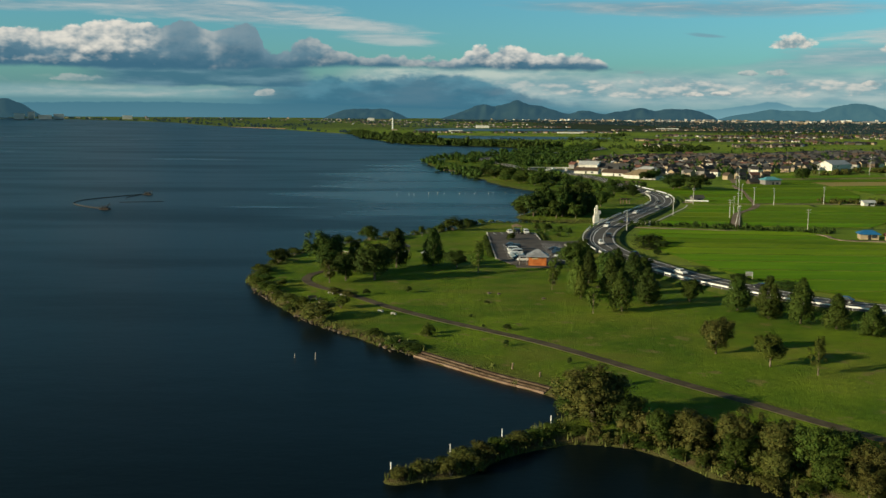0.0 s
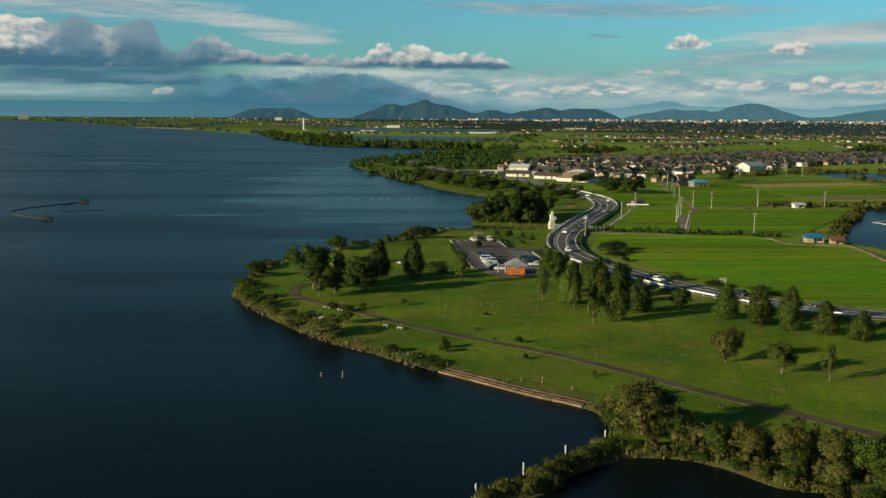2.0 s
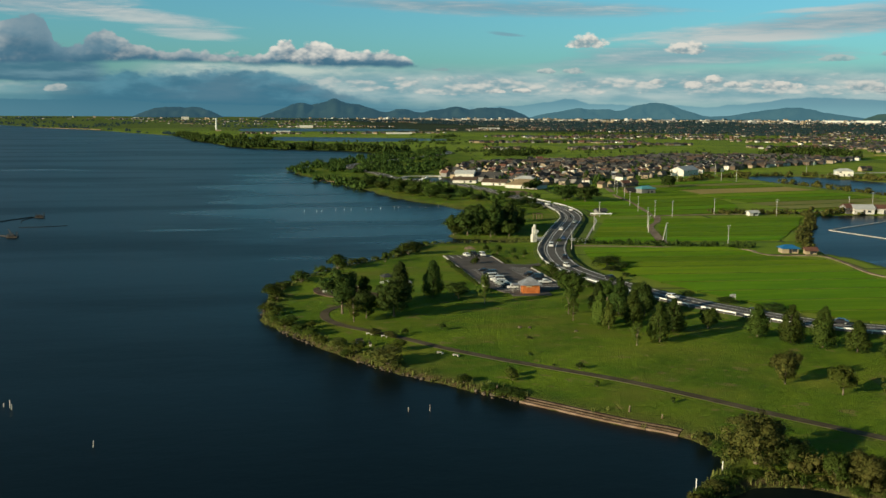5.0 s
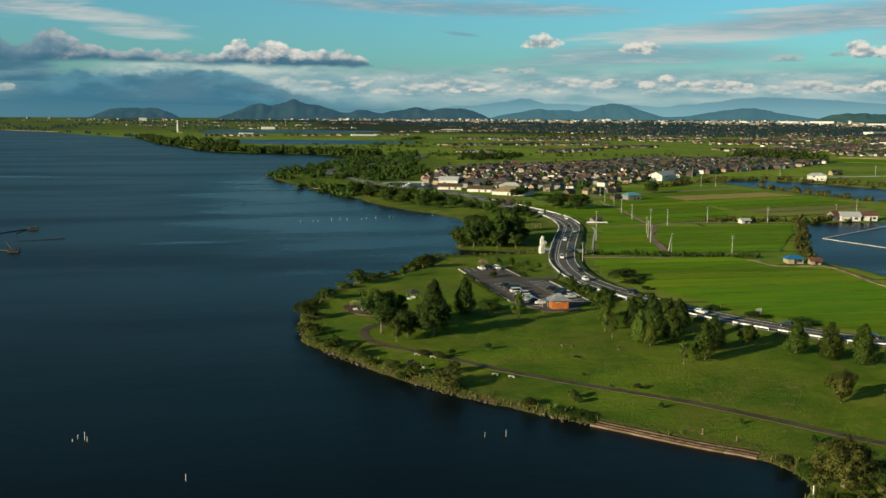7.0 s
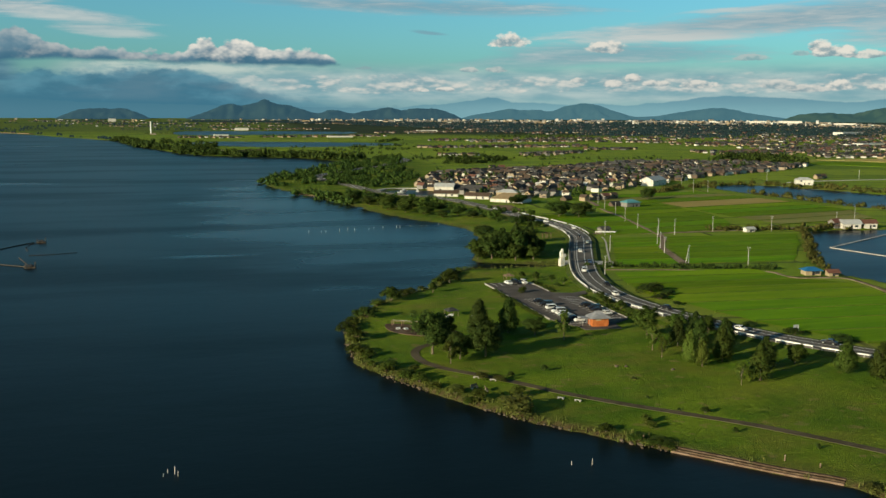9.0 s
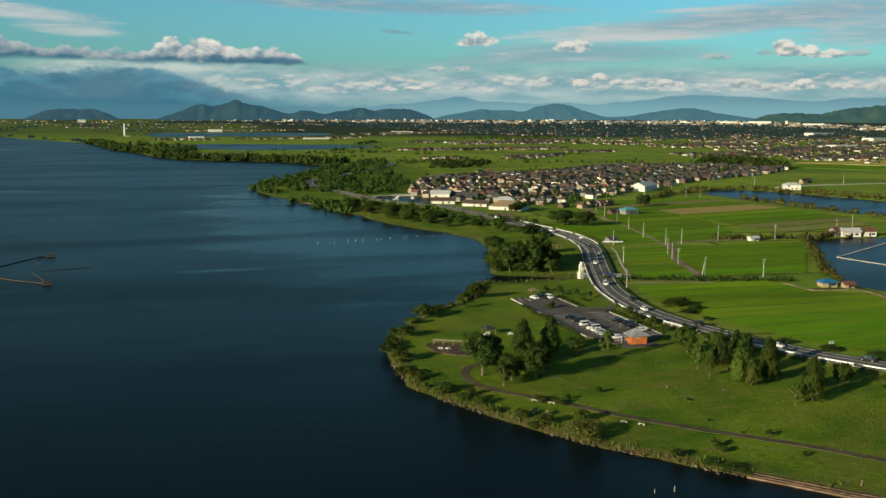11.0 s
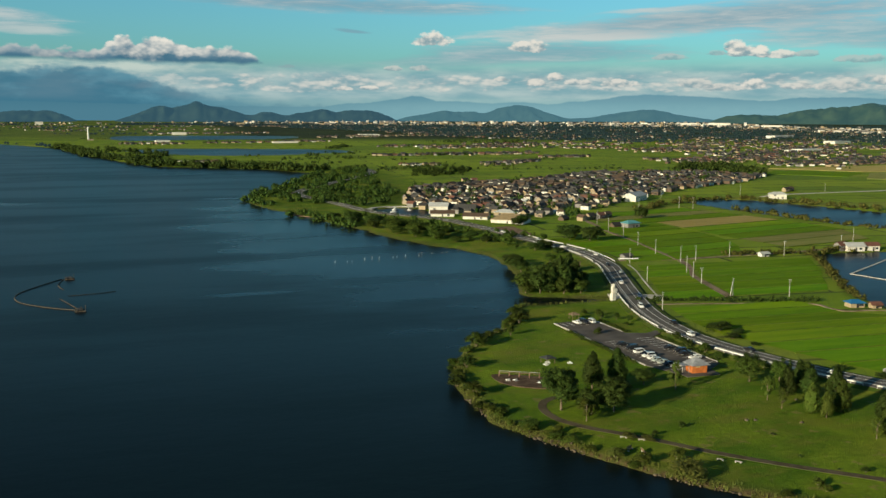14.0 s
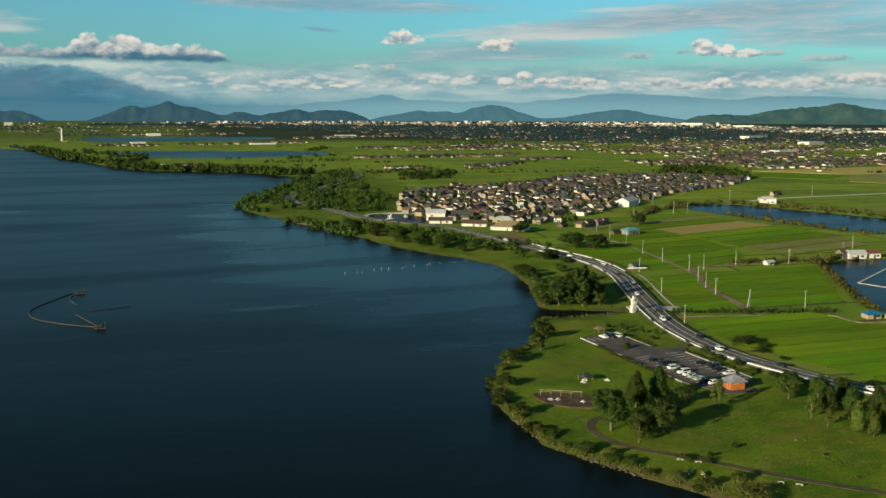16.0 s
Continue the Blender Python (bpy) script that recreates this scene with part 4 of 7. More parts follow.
for x, y, h, w, m in ((-4.6, 103.6, 1.5, 2.4, 3), (-2.2, 105.0, 2.0, 2.8, 3), (0.2, 106.4, 1.7, 2.6, 1), (2.4, 108.0, 2.4, 3.4, 3), (4.8, 110.2, 2.6, 3.6, 3), (7.2, 112.6, 2.0, 3.2, 1), (9.6, 115.0, 2.0, 3.4, 3), (12.2, 117.2, 1.8, 3.2, 1),
                      (14.6, 119.4, 1.9, 3.4, 1), (17.4, 118.6, 1.5, 2.6, 1), (20.5, 117.6, 1.3, 3.0, 1), (24, 115.6, 1.4, 2.8, 1), (27.6, 110.2, 1.5, 2.4, 1), (30.2, 107.2, 2.3, 1.9, 1), (32.2, 105.0, 2.0, 2.2, 1), (24.6, 113.4, 1.2, 2.4, 1),
                      (36, 102, 1.5, 2.6, 3), (39.5, 99.6, 1.6, 2.8, 1), (1.0, 104.8, 2.3, 2.4, 3), (3.6, 106.6, 2.2, 2.4, 3), (22.3, 114.4, 1.9, 1.0, 1), (17.5, 128, 2.6, 4.2, 1), (17.4, 134, 2.0, 3.2, 3)):
    plant("bush", x, y, h, w, (LEAF_DARK, LEAF_MID, LEAF_LIGHT, LEAF_OLIVE)[m], ("", "green bush overhanging the dark water", "", "olive brown bush on the narrow spit")[m], "bush", "bush", "bushes on the spit", z=0.25)
# the grove beyond the creek
for k, x, y, h, w, m in (("round", 33, 392, 7.6, 9, 1), ("round", 36, 384, 9.6, 9, 0), ("round", 41.5, 386, 12.5, 9.5, 0), ("round", 47.5, 384, 12, 9.5, 0), ("round", 54, 387, 12.5, 8.5, 0), ("round", 50.5, 394, 13.5, 8, 0), ("round", 43, 396, 11, 9, 0),
                         ("round", 38.5, 400, 8, 8, 1), ("round", 57, 397, 12, 7, 0), ("round", 46, 404, 8.5, 8.5, 1), ("round", 52, 378, 6, 6.6, 1), ("round", 60, 392, 7, 6, 1), ("round", 46, 416, 4.6, 7.5, 1), ("round", 51.5, 437, 5.4, 8, 0),
                         ("round", 55, 452, 6, 10, 0), ("round", 57, 462, 5, 7, 1), ("column", 60, 404, 13, 6.5, 0), ("round", 54, 404, 11, 8, 0), ("round", 70, 429, 7, 7, 1), ("round", 62, 411, 8, 7, 0), ("round", 31, 387.5, 4.6, 6, 1), ("round", 44.5, 379, 7, 6.4, 1)):
    k = "cypress" if h >= 12 else k
    plant(k, x, y, h, w, (LEAF_DARK, LEAF_MID)[m], ("dark green tree in the grove by the creek", "green tree in the grove by the creek")[m], group="grove by the creek")
# trees along the shore between grove and harbour, and by the road
for x, y, h, w, m in ((106.5 - 10, 551, 3.8, 8, 1), (88, 498, 5, 9, 0), (98, 505, 4.8, 8.5, 0), (71, 552, 5.4, 10, 0), (76, 538, 4, 8, 0), (57, 570, 8, 12, 1), (49, 587, 8.4, 12.5, 1), (41, 604, 8.6, 12.5, 1), (37.6, 644, 7, 13, 0), (30, 670, 6.6, 11, 0),
                      (132, 541, 8.8, 14, 0), (136, 524, 9.2, 12.5, 0), (126, 530, 6.5, 9, 0), (229.8, 620, 8.6, 10.5, 0), (53, 560, 5, 9, 1), (45, 575, 5, 9, 1), (38, 592, 5, 9, 1), (60, 545, 3.6, 7, 1), (68, 580, 4.5, 8, 0), (55, 598, 5, 9, 0),
                      (33, 625, 6, 10, 1), (48, 612, 6, 10, 0), (27, 655, 5, 9, 0), (22, 684, 5, 8, 0), (132, 612, 7, 10, 0), (126, 606, 6, 8, 0), (95, 485, 3.8, 6, 0), (78, 460, 4, 6, 1)):
    plant("round", x, y, h, w, (LEAF_DARK, LEAF_MID)[m], ("dark round tree by the lakeside road", "green round tree on the lake shore")[m], group="trees along the lake shore")
# shrubs round the car park and by the road
for x, y, h, w in ((22, 309.5, 3.0, 2.8), (42.1, 322, 3.0, 2.5), (39.8, 327.7, 3.0, 2.2), (43.4, 294.6, 2.9, 3.6), (40.6, 284, 2.8, 3.6), (41.4, 275.4, 3.4, 3.6), (43.6, 303, 2.0, 2.4), (35, 331, 3.4, 2.6), (37, 336, 2.8, 2.4), (33, 340, 2.6, 2.2),
                   (42.5, 289, 2.2, 3), (41, 268, 2.4, 3.2), (44, 262, 2.6, 3.4), (47, 254, 2.8, 3.6), (38, 318, 1.6, 2.2), (13.5, 296, 1.4, 2.4), (13.5, 290, 1.4, 2.4), (13.2, 284, 1.3, 2.2)):
    plant("bush", x, y, h, w, LEAF_MID, "green shrub on the verge between car park and road", "bush", "bush", "shrubs round the car park")
for x, y, h, w in ((64.4, 299.5, 4.2, 8), (61.5, 288.4, 2.2, 5.8), (62, 278, 1.5, 3), (67, 293, 2.6, 5), (66, 244, 2.0, 5), (72, 232, 2.2, 5), (80, 222, 2.4, 6)):
    plant("bush", x, y, h, w, LEAF_DARK, "dark scrub beside the rice fields", "bush", "bush", "scrub below the road")


# ---------------------------------------------------------------- scrub and far woods, beyond counting
def scrub(name, spots, leaf_mat, label, seed, per=7, clumps=6):
    """Many shrubs or trees as one mass: spots are (x, y, height, width)."""
    rs = np.random.RandomState(seed)
    z = ground_at([(s[0], s[1]) for s in spots])
    out = []
    for (x, y, h, w), g in zip(spots, z):
        for _ in range(clumps):
            a, r = rs.rand() * 6.283, w * 0.38 * math.sqrt(rs.rand())
            k = w * (0.2 + 0.12 * rs.rand())
            out.append((x + r * math.cos(a), y + r * math.sin(a), g + max(h * (0.2 + 0.66 * rs.rand()) * (1 - 0.5 * (r / (w * 0.5)) ** 2), k * 0.5), k))
    v, f, nrm = foliage(rs, out, float(np.mean([s[3] for s in spots])) * 0.06, per * 4, 0.55)
    ob = mesh_object(name, v, f, leaf_mat)
    leafy(ob.data, nrm)
    return tagged(ob, label, "plants", kind="stuff")


def along(line, step, spread, h, w, seed):
    rs = np.random.RandomState(seed)
    p = np.array(line, float)
    s = np.concatenate([[0], np.cumsum(np.linalg.norm(np.diff(p, axis=0), axis=1))])
    out = []
    for d in np.arange(0, s[-1], step):
        x, y = np.interp(d, s, p[:, 0]) + rs.normal() * spread, np.interp(d, s, p[:, 1]) + rs.normal() * spread
        k = 0.55 + 0.9 * rs.rand()
        out.append((x, y, h * k, w * k))
    return out


def within(poly, count, h, w, seed):
    rs = np.random.RandomState(seed)
    a = np.array(poly, float)
    lo, hi = a.min(0), a.max(0)
    p = lo + (hi - lo) * rs.rand(count * 4, 2)
    ok = edge_distance(p[:, 0], p[:, 1], poly) > 0
    p = p[ok][:count]
    return [(float(x), float(y), h * (0.55 + 0.8 * rs.rand()), w * (0.6 + 0.7 * rs.rand())) for x, y in p]


# low bushes all along the headland's bank
rs_b = np.random.RandomState(8)
_side = [p for p in spline(BAY, 8) if p[1] > 196]
for x, y, _, _ in along(_side, 6.2, 0.0, 1, 1, 9):
    inx, iny = x + (1.6 + 1.4 * rs_b.rand()) * (0.9 if y < 300 else 0.5), y - (0.0 if y < 290 else 1.6)
    k = 0.7 + 0.9 * rs_b.rand() ** 1.5
    plant("bush", inx, iny, 1.7 * k, 2.7 * k, (LEAF_MID, LEAF_LIGHT, LEAF_LIGHT, TALL_GRASS)[rs_b.randint(4)], "low bush in the bank's tall grass", "bush", "bush", "bushes along the bank")
scrub("pond_undergrowth", along([(19, 117.4), (24.8, 114), (29.8, 112), (32.6, 104.4), (37, 100.4), (41, 96), (47, 91), (54, 86.5), (60, 83)], 1.0, 0.3, 0.9, 1.5, 51) +
      along([(24, 118.5), (31, 114), (37, 108), (43, 103.6), (49, 98.5), (56, 94), (62, 90)], 0.8, 1.0, 2.4, 3.2, 52), LEAF_OLIVE, "dense low scrub under the trees at the pond", 53, 12)
scrub("hedge", along([(64, 356), (84, 349), (106, 341), (134, 331)], 1.3, 0.7, 1.8, 2.4, 1), LEAF_DARK, "straggling hedge along the field ditch", 2)
scrub("pond_scrub", along([(157, 332), (172, 358), (186, 380), (206, 409), (224, 438), (200, 446), (178, 448)], 1.8, 1.4, 2.2, 3.4, 3) + along([(226, 440), (250, 445), (262, 442)], 3, 1.5, 2.6, 4, 4), LEAF_OLIVE, "brown-green scrub on the pond bank", 5)
scrub("pond_reeds", along([(334, 650), (338, 588), (344, 537), (374, 495), (428, 440)], 4.0, 2.0, 3.0, 5.5, 6) + along([(340, 735), (396, 736), (420, 675), (442, 594), (476, 520)], 4.5, 2.5, 3.4, 6, 7) +
      along([(262, 668), (300, 706), (338, 716)], 3.5, 3.0, 3.2, 5, 8), LEAF_OLIVE, "scrub round the second pond", 9)
scrub("cape_wood", within([(0, 860), (20, 800), (56, 770), (92, 780), (140, 910), (150, 985), (176, 1160), (200, 1220), (160, 1230), (120, 1130), (70, 1010), (40, 960), (12, 905)], 260, 5.4, 7.4, 10) +
      along([(-8, 800), (-10, 860), (12, 930), (60, 1020), (110, 1140), (128, 1186)], 7, 3, 5, 7, 11) + along([(22, 640), (14, 685), (4, 735)], 5, 3, 4.5, 7, 12), LEAF_DARK, "dark wood on the cape", 13)
scrub("bank_trees", along([(30, 690), (44, 666), (56, 645), (68, 626), (75, 603)], 2.6, 3.0, 5.5, 6.0, 54) + along([(76, 600), (80, 572), (85, 545), (84, 510)], 6.0, 2.2, 3.6, 4.6, 55) +
      along([(102, 577), (108, 555), (108, 534)], 7.0, 2.0, 3.5, 4.2, 56), LEAF_MID, "belt of green trees on the bank before the village", 57, 9)
scrub("shore_wood", along([(112, 1235), (80, 1308), (12, 1364), (-42, 1412)], 3.2, 5, 8, 12, 14) + along([(-42, 1412), (-74, 1500), (-108, 1655), (-148, 1845), (-168, 2040), (-205, 2165)], 5, 8, 8, 12, 15) +
      along([(0, 1380), (60, 1345), (120, 1260), (180, 1240)], 4, 10, 7, 11, 16) + along([(-60, 1560), (-20, 1700), (-70, 1850), (-110, 2000)], 11, 9, 7, 11, 17), LEAF_DARK, "belt of trees on the far shore", 18)
scrub("village_wood", within([(530, 1060), (560, 1075), (640, 1180), (680, 1135), (625, 970), (600, 985), (610, 1080)], 110, 9, 13, 19) + within([(205, 1085), (270, 1085), (340, 1215), (250, 1185)], 60, 5, 8, 20), LEAF_DARK, "dark wood behind the village", 21)
scrub("village_trees", within([(95, 770), (135, 640), (200, 640), (400, 830), (600, 970), (560, 1100), (260, 970), (150, 930)], 150, 7.0, 6.5, 22), LEAF_DARK, "garden trees among the village houses", 23)


def polar(r, bearing):
    return EYE0[0] + r * math.sin(radians(bearing)), EYE0[1] + r * math.cos(radians(bearing))


def belt_edge(bearing):
    """Where the dark belt of woods and suburbs begins, metres out."""
    return float(np.interp(bearing, [-30, 3, 9, 13, 19, 29, 36, 41, 48, 60], [4300, 4200, 3900, 3500, 2780, 2330, 2500, 2420, 2300, 2300]))


def far_woods():
    rs = np.random.RandomState(31)
    near, far = [], []
    for _ in range(70):                                       # tree lines on the plain
        x, y = polar(1300 + 1400 * rs.rand(), -4 + 60 * rs.rand())
        for k in range(rs.randint(2, 7)):
            near.append((x + k * 9 * (0.7 + 0.6 * rs.rand()), y + rs.normal() * 3, 4.5 * (0.5 + 0.7 * rs.rand()), 9 * (0.6 + 0.7 * rs.rand())))
    for x0, y0, x1, y1, n, h, w in ((345, 1195, 520, 1150, 34, 4, 5), (210, 1215, 330, 1280, 40, 6, 9), (150, 1500, 300, 1540, 30, 6, 9), (300, 1880, 380, 2060, 40, 6, 12), (200, 1640, 320, 1700, 24, 6, 10), (640, 2260, 900, 2180, 50, 8, 14)):
        for _ in range(n):
            u = rs.rand()
            near.append((x0 + (x1 - x0) * u + rs.normal() * 6, y0 + (y1 - y0) * u + rs.normal() * 8, h * (0.6 + 0.7 * rs.rand()), w * (0.6 + 0.7 * rs.rand())))
    for _ in range(1500):                                     # dense belts towards the foothills
        a = 1 + 57 * rs.rand() ** 0.85
        lo = belt_edge(a)
        r = lo + (4250 - lo) * rs.rand() ** 0.8
        x, y = polar(r, a)
        for k in range(5):
            far.append((x + (k - 2) * 18 * math.cos(radians(a)) + rs.normal() * 8, y - (k - 2) * 18 * math.sin(radians(a)) + rs.normal() * 5, 5.0 * (0.35 + 1.1 * rs.rand() ** 2), 17 * (0.6 + 0.7 * rs.rand())))
    for _ in range(90):                                      # strips among the fields to the north
        x, y = polar(2900 + 1650 * rs.rand(), -27 + 30 * rs.rand())
        for k in range(rs.randint(3, 9)):
            far.append((x + k * 18, y + rs.normal() * 4, 4.5 * (0.4 + 0.9 * rs.rand()), 16 * (0.6 + 0.7 * rs.rand())))
    far += along([(-215, 2190), (-330, 2450), (-470, 2750), (-800, 3290), (-1090, 3790), (-1880, 4340), (-2560, 4640)], 36, 14, 4, 22, 32)
    dry = lambda spots: [s for s, k in zip(spots, water_edge(np.array([p[0] for p in spots]), np.array([p[1] for p in spots]))) if k > 12]
    scrub("field_trees", dry(near), LEAF_DARK, "tree lines between the far rice fields", 33, 2, 3)
    scrub("far_woods", dry(far), FAR_WOOD_HAZED, "dark hazy belts of wood towards the foothills", 34, 1, 3)


far_woods()


def reeds():
    """Tall grass along the bank of the headland."""
    rs = np.random.RandomState(41)
    line = [p for p in SHORE if 100 < p[1] < 372 and p[0] < 72]
    spots = along(line, 0.28, 0.0, 1, 1, 42)
    p = np.array([(x, y) for x, y, _, _ in spots]) + rs.normal(size=(len(spots), 2)) * 1.4
    d = water_edge(p[:, 0], p[:, 1])
    p = p[(d > 0.1) & (d < 4.5) & ~((rs.rand(len(p)) > 0.07) & (p[:, 1] > 136.5) & (p[:, 1] < 160) & (p[:, 0] > -12))]
    z = land_height(p[:, 0], p[:, 1], water_edge(p[:, 0], p[:, 1]))[0]
    verts, faces = [], []
    for (x, y), g in zip(p, z):
        s = 0.5 + 0.7 * rs.rand()
        for _ in range(7):
            w, lean = rs.rand() * 6.283, 0.45 * rs.rand() * s
            cx, cy = x + rs.normal() * 0.25, y + rs.normal() * 0.25
            k = len(verts)
            bx, by = 0.10 * math.cos(w + 1.57), 0.10 * math.sin(w + 1.57)
            verts += [(cx - bx, cy - by, g - 0.1), (cx + bx, cy + by, g - 0.1), (cx + lean * math.cos(w), cy + lean * math.sin(w), g + s)]
            faces.append((k, k + 1, k + 2))
    tagged(mesh_object("reeds", verts, faces, TALL_GRASS), "tall pale grass along the bank", "grass", kind="stuff")


reeds()

# ---------------------------------------------------------------- rice fields
VERGE = material("ridge_grass", two((0.060, 0.112, 0.007), (0.105, 0.150, 0.014), 0.12, 5), 0.95, 0.1)


def field_strips(name, y_edges, left, right, tilt, mats, seed, gap=0.5, hgt=0.3):
    """Plots between the given lines across; left and right are (y, x) outlines. Each plot stands a little above its ridges."""
    rs = np.random.RandomState(seed)
    lx, rx = (lambda y: float(np.interp(y, *zip(*sorted(left)))), lambda y: float(np.interp(y, *zip(*sorted(right)))))
    for y0, y1 in zip(y_edges[:-1], y_edges[1:]):
        level = 0.98 + 0.06 * rs.rand()
        ridge = [(x, y0 + tilt * (x - 100)) for x in np.linspace(lx(y0), rx(y0), 8)]
        ribbon("field_ridge", ridge, -0.24, 0.24, 0.0, VERGE, "dark grassy ridge between two rice fields", "ridge", 0.6, lift=np.array([1.36 + float(bend(math.hypot(p[0] + 80, p[1] - 15))) for p in ridge]))
        y0, y1 = y0 + gap / 2, y1 - gap / 2
        pts = []
        for y, ends in ((y0, (lx, rx)), (y1, (rx, lx))):
            for e in ends:
                x = e(y)
                pts.append((x, y + tilt * (x - 100)))
        low, high = [pts[0], pts[1]], [pts[3], pts[2]]
        n = 9
        grid = [[(a[0] + (b[0] - a[0]) * i / n, a[1] + (b[1] - a[1]) * i / n) for i in range(n + 1)] for a, b in (low, high)]
        verts, faces = [], []
        rows = [(0, 0.0, 0.1), (0, 0.02, hgt), (1, 0.02, hgt), (1, 0.0, 0.1)]
        for side, ins, z in rows:
            for i in range(n + 1):
                p, q = grid[side][i], grid[1 - side][i]
                verts.append((p[0] + (q[0] - p[0]) * ins, p[1] + (q[1] - p[1]) * ins, level + z - 0.1 + bend(math.hypot(p[0] + 80, p[1] - 15))))
        for j in range(3):
            for i in range(n):
                k = j * (n + 1) + i
                faces.append((k, k + 1, k + n + 2, k + n + 1))
        m = mats[rs.randint(len(mats))]
        lab = {"rice": "green rice field of even growth", "ripening_rice": "yellow-green ripening rice field", "cut_field": "straw-coloured harvested field", "fallow_field": "dull green fallow field"}[m.name]
        tagged(mesh_object(name, verts, faces, m), lab, "field", "rice fields", kind="structure")


east = [(y, road_x(y) + 11.5) for y in range(196, 470, 6)]
A_LINE = [(106, 349), (114, 375), (123, 402), (136, 424), (145, 447), (152, 478), (162, 517), (168, 555)]
a_left, a_right = [(y, x - 2.6) for x, y in A_LINE], [(y, x + 2.6) for x, y in A_LINE]
field_strips("rice_field", [204, 218, 233, 248, 263, 277, 291], [(y, max(x + 3, 63)) for y, x in east], [(200, 190), (240, 160), (262, 136), (285, 141), (300, 143)], -0.07, [RICE, RICE, RICE_RIPE], 1)
field_strips("rice_field", [291, 301, 313, 325, 337], [(y, max(x, 60)) for y, x in east], [(291, 141), (301, 143), (310, 128), (325, 127), (338, 126)], -0.07, [RICE, RICE_RIPE, RICE], 2)
field_strips("rice_field", [351, 367, 384, 402, 420, 436], [(y, x + 3) for y, x in east], a_left, -0.12, [RICE, RICE, RICE_RIPE], 4)
field_strips("rice_field", [352, 366, 382, 398, 413, 434], a_right, [(352, 155), (366, 166), (382, 177), (398, 190), (413, 199), (436, 214)], -0.06, [RICE, RICE, RICE_RIPE], 3)
field_strips("rice_field", [446, 462, 480, 500, 520, 540], [(y, road_x(y) + 13) for y in range(440, 545, 10)], a_left, -0.02, [RICE, RICE], 6)
field_strips("rice_field", [436, 455, 474, 494, 514, 534, 552, 570], a_right, [(436, 190), (455, 205), (474, 214), (494, 219), (514, 222), (570, 222)], 0.20, [RICE, RICE, RICE_RIPE, RICE], 7, 1.2)
field_strips("rice_field", [438, 458, 478], [(436, 230), (480, 225)], [(436, 300), (480, 320)], 0.20, [FALLOW, FALLOW], 8, 1.2)
field_strips("rice_field", [478, 497, 516, 536], [(478, 225), (536, 225)], [(478, 322), (536, 318)], 0.20, [RICE, RICE_RIPE], 9, 1.2)
field_strips("rice_field", [536, 570], [(536, 226), (570, 226)], [(536, 318), (570, 312)], 0.20, [STUBBLE], 10, 1.2)
field_strips("rice_field", [572, 592, 612, 636], [(572, 190), (640, 200)], [(572, 312), (640, 300)], 0.20, [RICE, FALLOW, RICE], 11, 1.2)


def lane(pts, w, mat, label, z=1.15):
    line = spline(pts, 5)
    ribbon("farm_track", line, -w / 2, w / 2, z, mat, label, "track", 0.4, lift=bend(np.hypot(np.array(line)[:, 0] + 80, np.array(line)[:, 1] - 15)))


lane(A_LINE + [(178, 592), (190, 640)], 3.4, TRACK, "brown farm track between the rice fields", 1.16)
lane([(112, 452), (132, 447), (150, 445), (175, 446), (206, 446), (232, 449), (262, 452)], 3.0, TRACK, "farm track along the rice fields", 1.15)
lane([(60, 349), (84, 343), (106, 336), (128, 327), (128.5, 318), (131, 311.5), (139, 310), (147, 306), (146, 292), (141, 268), (146, 250)], 1.4, TRACK, "pale earth field lane", 1.17)
lane([(430, 741), (465, 754), (540, 758), (640, 760), (760, 755)], 5, CONCRETE, "pale road across the rice plain", 1.17)

# ---------------------------------------------------------------- car park
LOT_OUT = [(15.2, 329.5), (31, 329), (31.4, 307), (37.2, 300.5), (37.6, 262.5), (31, 257.8), (18.5, 257.8), (15, 268)]
LOT_Z = 1.12


def slab(name, outline, z, mat, label, category, thick=0.5, kind="structure"):
    bm = bmesh.new()
    vs = [bm.verts.new((x, y, z)) for x, y in outline]
    face = bm.faces.new(vs)
    if face.normal.z < 0:
        face.normal_flip()
    ext = bmesh.ops.extrude_face_region(bm, geom=[face])
    bmesh.ops.translate(bm, verts=[v for v in ext["geom"] if isinstance(v, bmesh.types.BMVert)], vec=(0, 0, -thick))
    bmesh.ops.recalc_face_normals(bm, faces=bm.faces)
    me = bpy.data.meshes.new(name)
    bm.to_mesh(me)
    bm.free()
    me.materials.append(mat)
    return tagged(new(name, me), label, category, kind=kind)


def part(name, bm, mat, parent=None, label="", smooth=False):
    me = bpy.data.meshes.new(name)
    bm.normal_update()
    bm.to_mesh(me)
    bm.free()
    me.materials.append(mat)
    if smooth:
        me.polygons.foreach_set("use_smooth", [True] * len(me.polygons))
    ob = new(name, me)
    ob.parent = parent
    return tagged(ob, label) if label else ob


def box(sx, sy, sz, at=(0, 0, 0), bevel=0.0, bm=None, turn=0.0):
    """A box standing on z = at[2], optionally with worn edges."""
    bm = bm or bmesh.new()
    made = bmesh.ops.create_cube(bm, size=1, matrix=Matrix.Translation((at[0], at[1], at[2] + sz / 2)) @ Matrix.Rotation(turn, 4, "Z") @ Matrix.Diagonal((sx, sy, sz, 1)))
    if bevel:
        edges = {e for v in made["verts"] for e in v.link_edges}
        bmesh.ops.bevel(bm, geom=list(edges), offset=bevel, segments=1, affect="EDGES")
    return bm


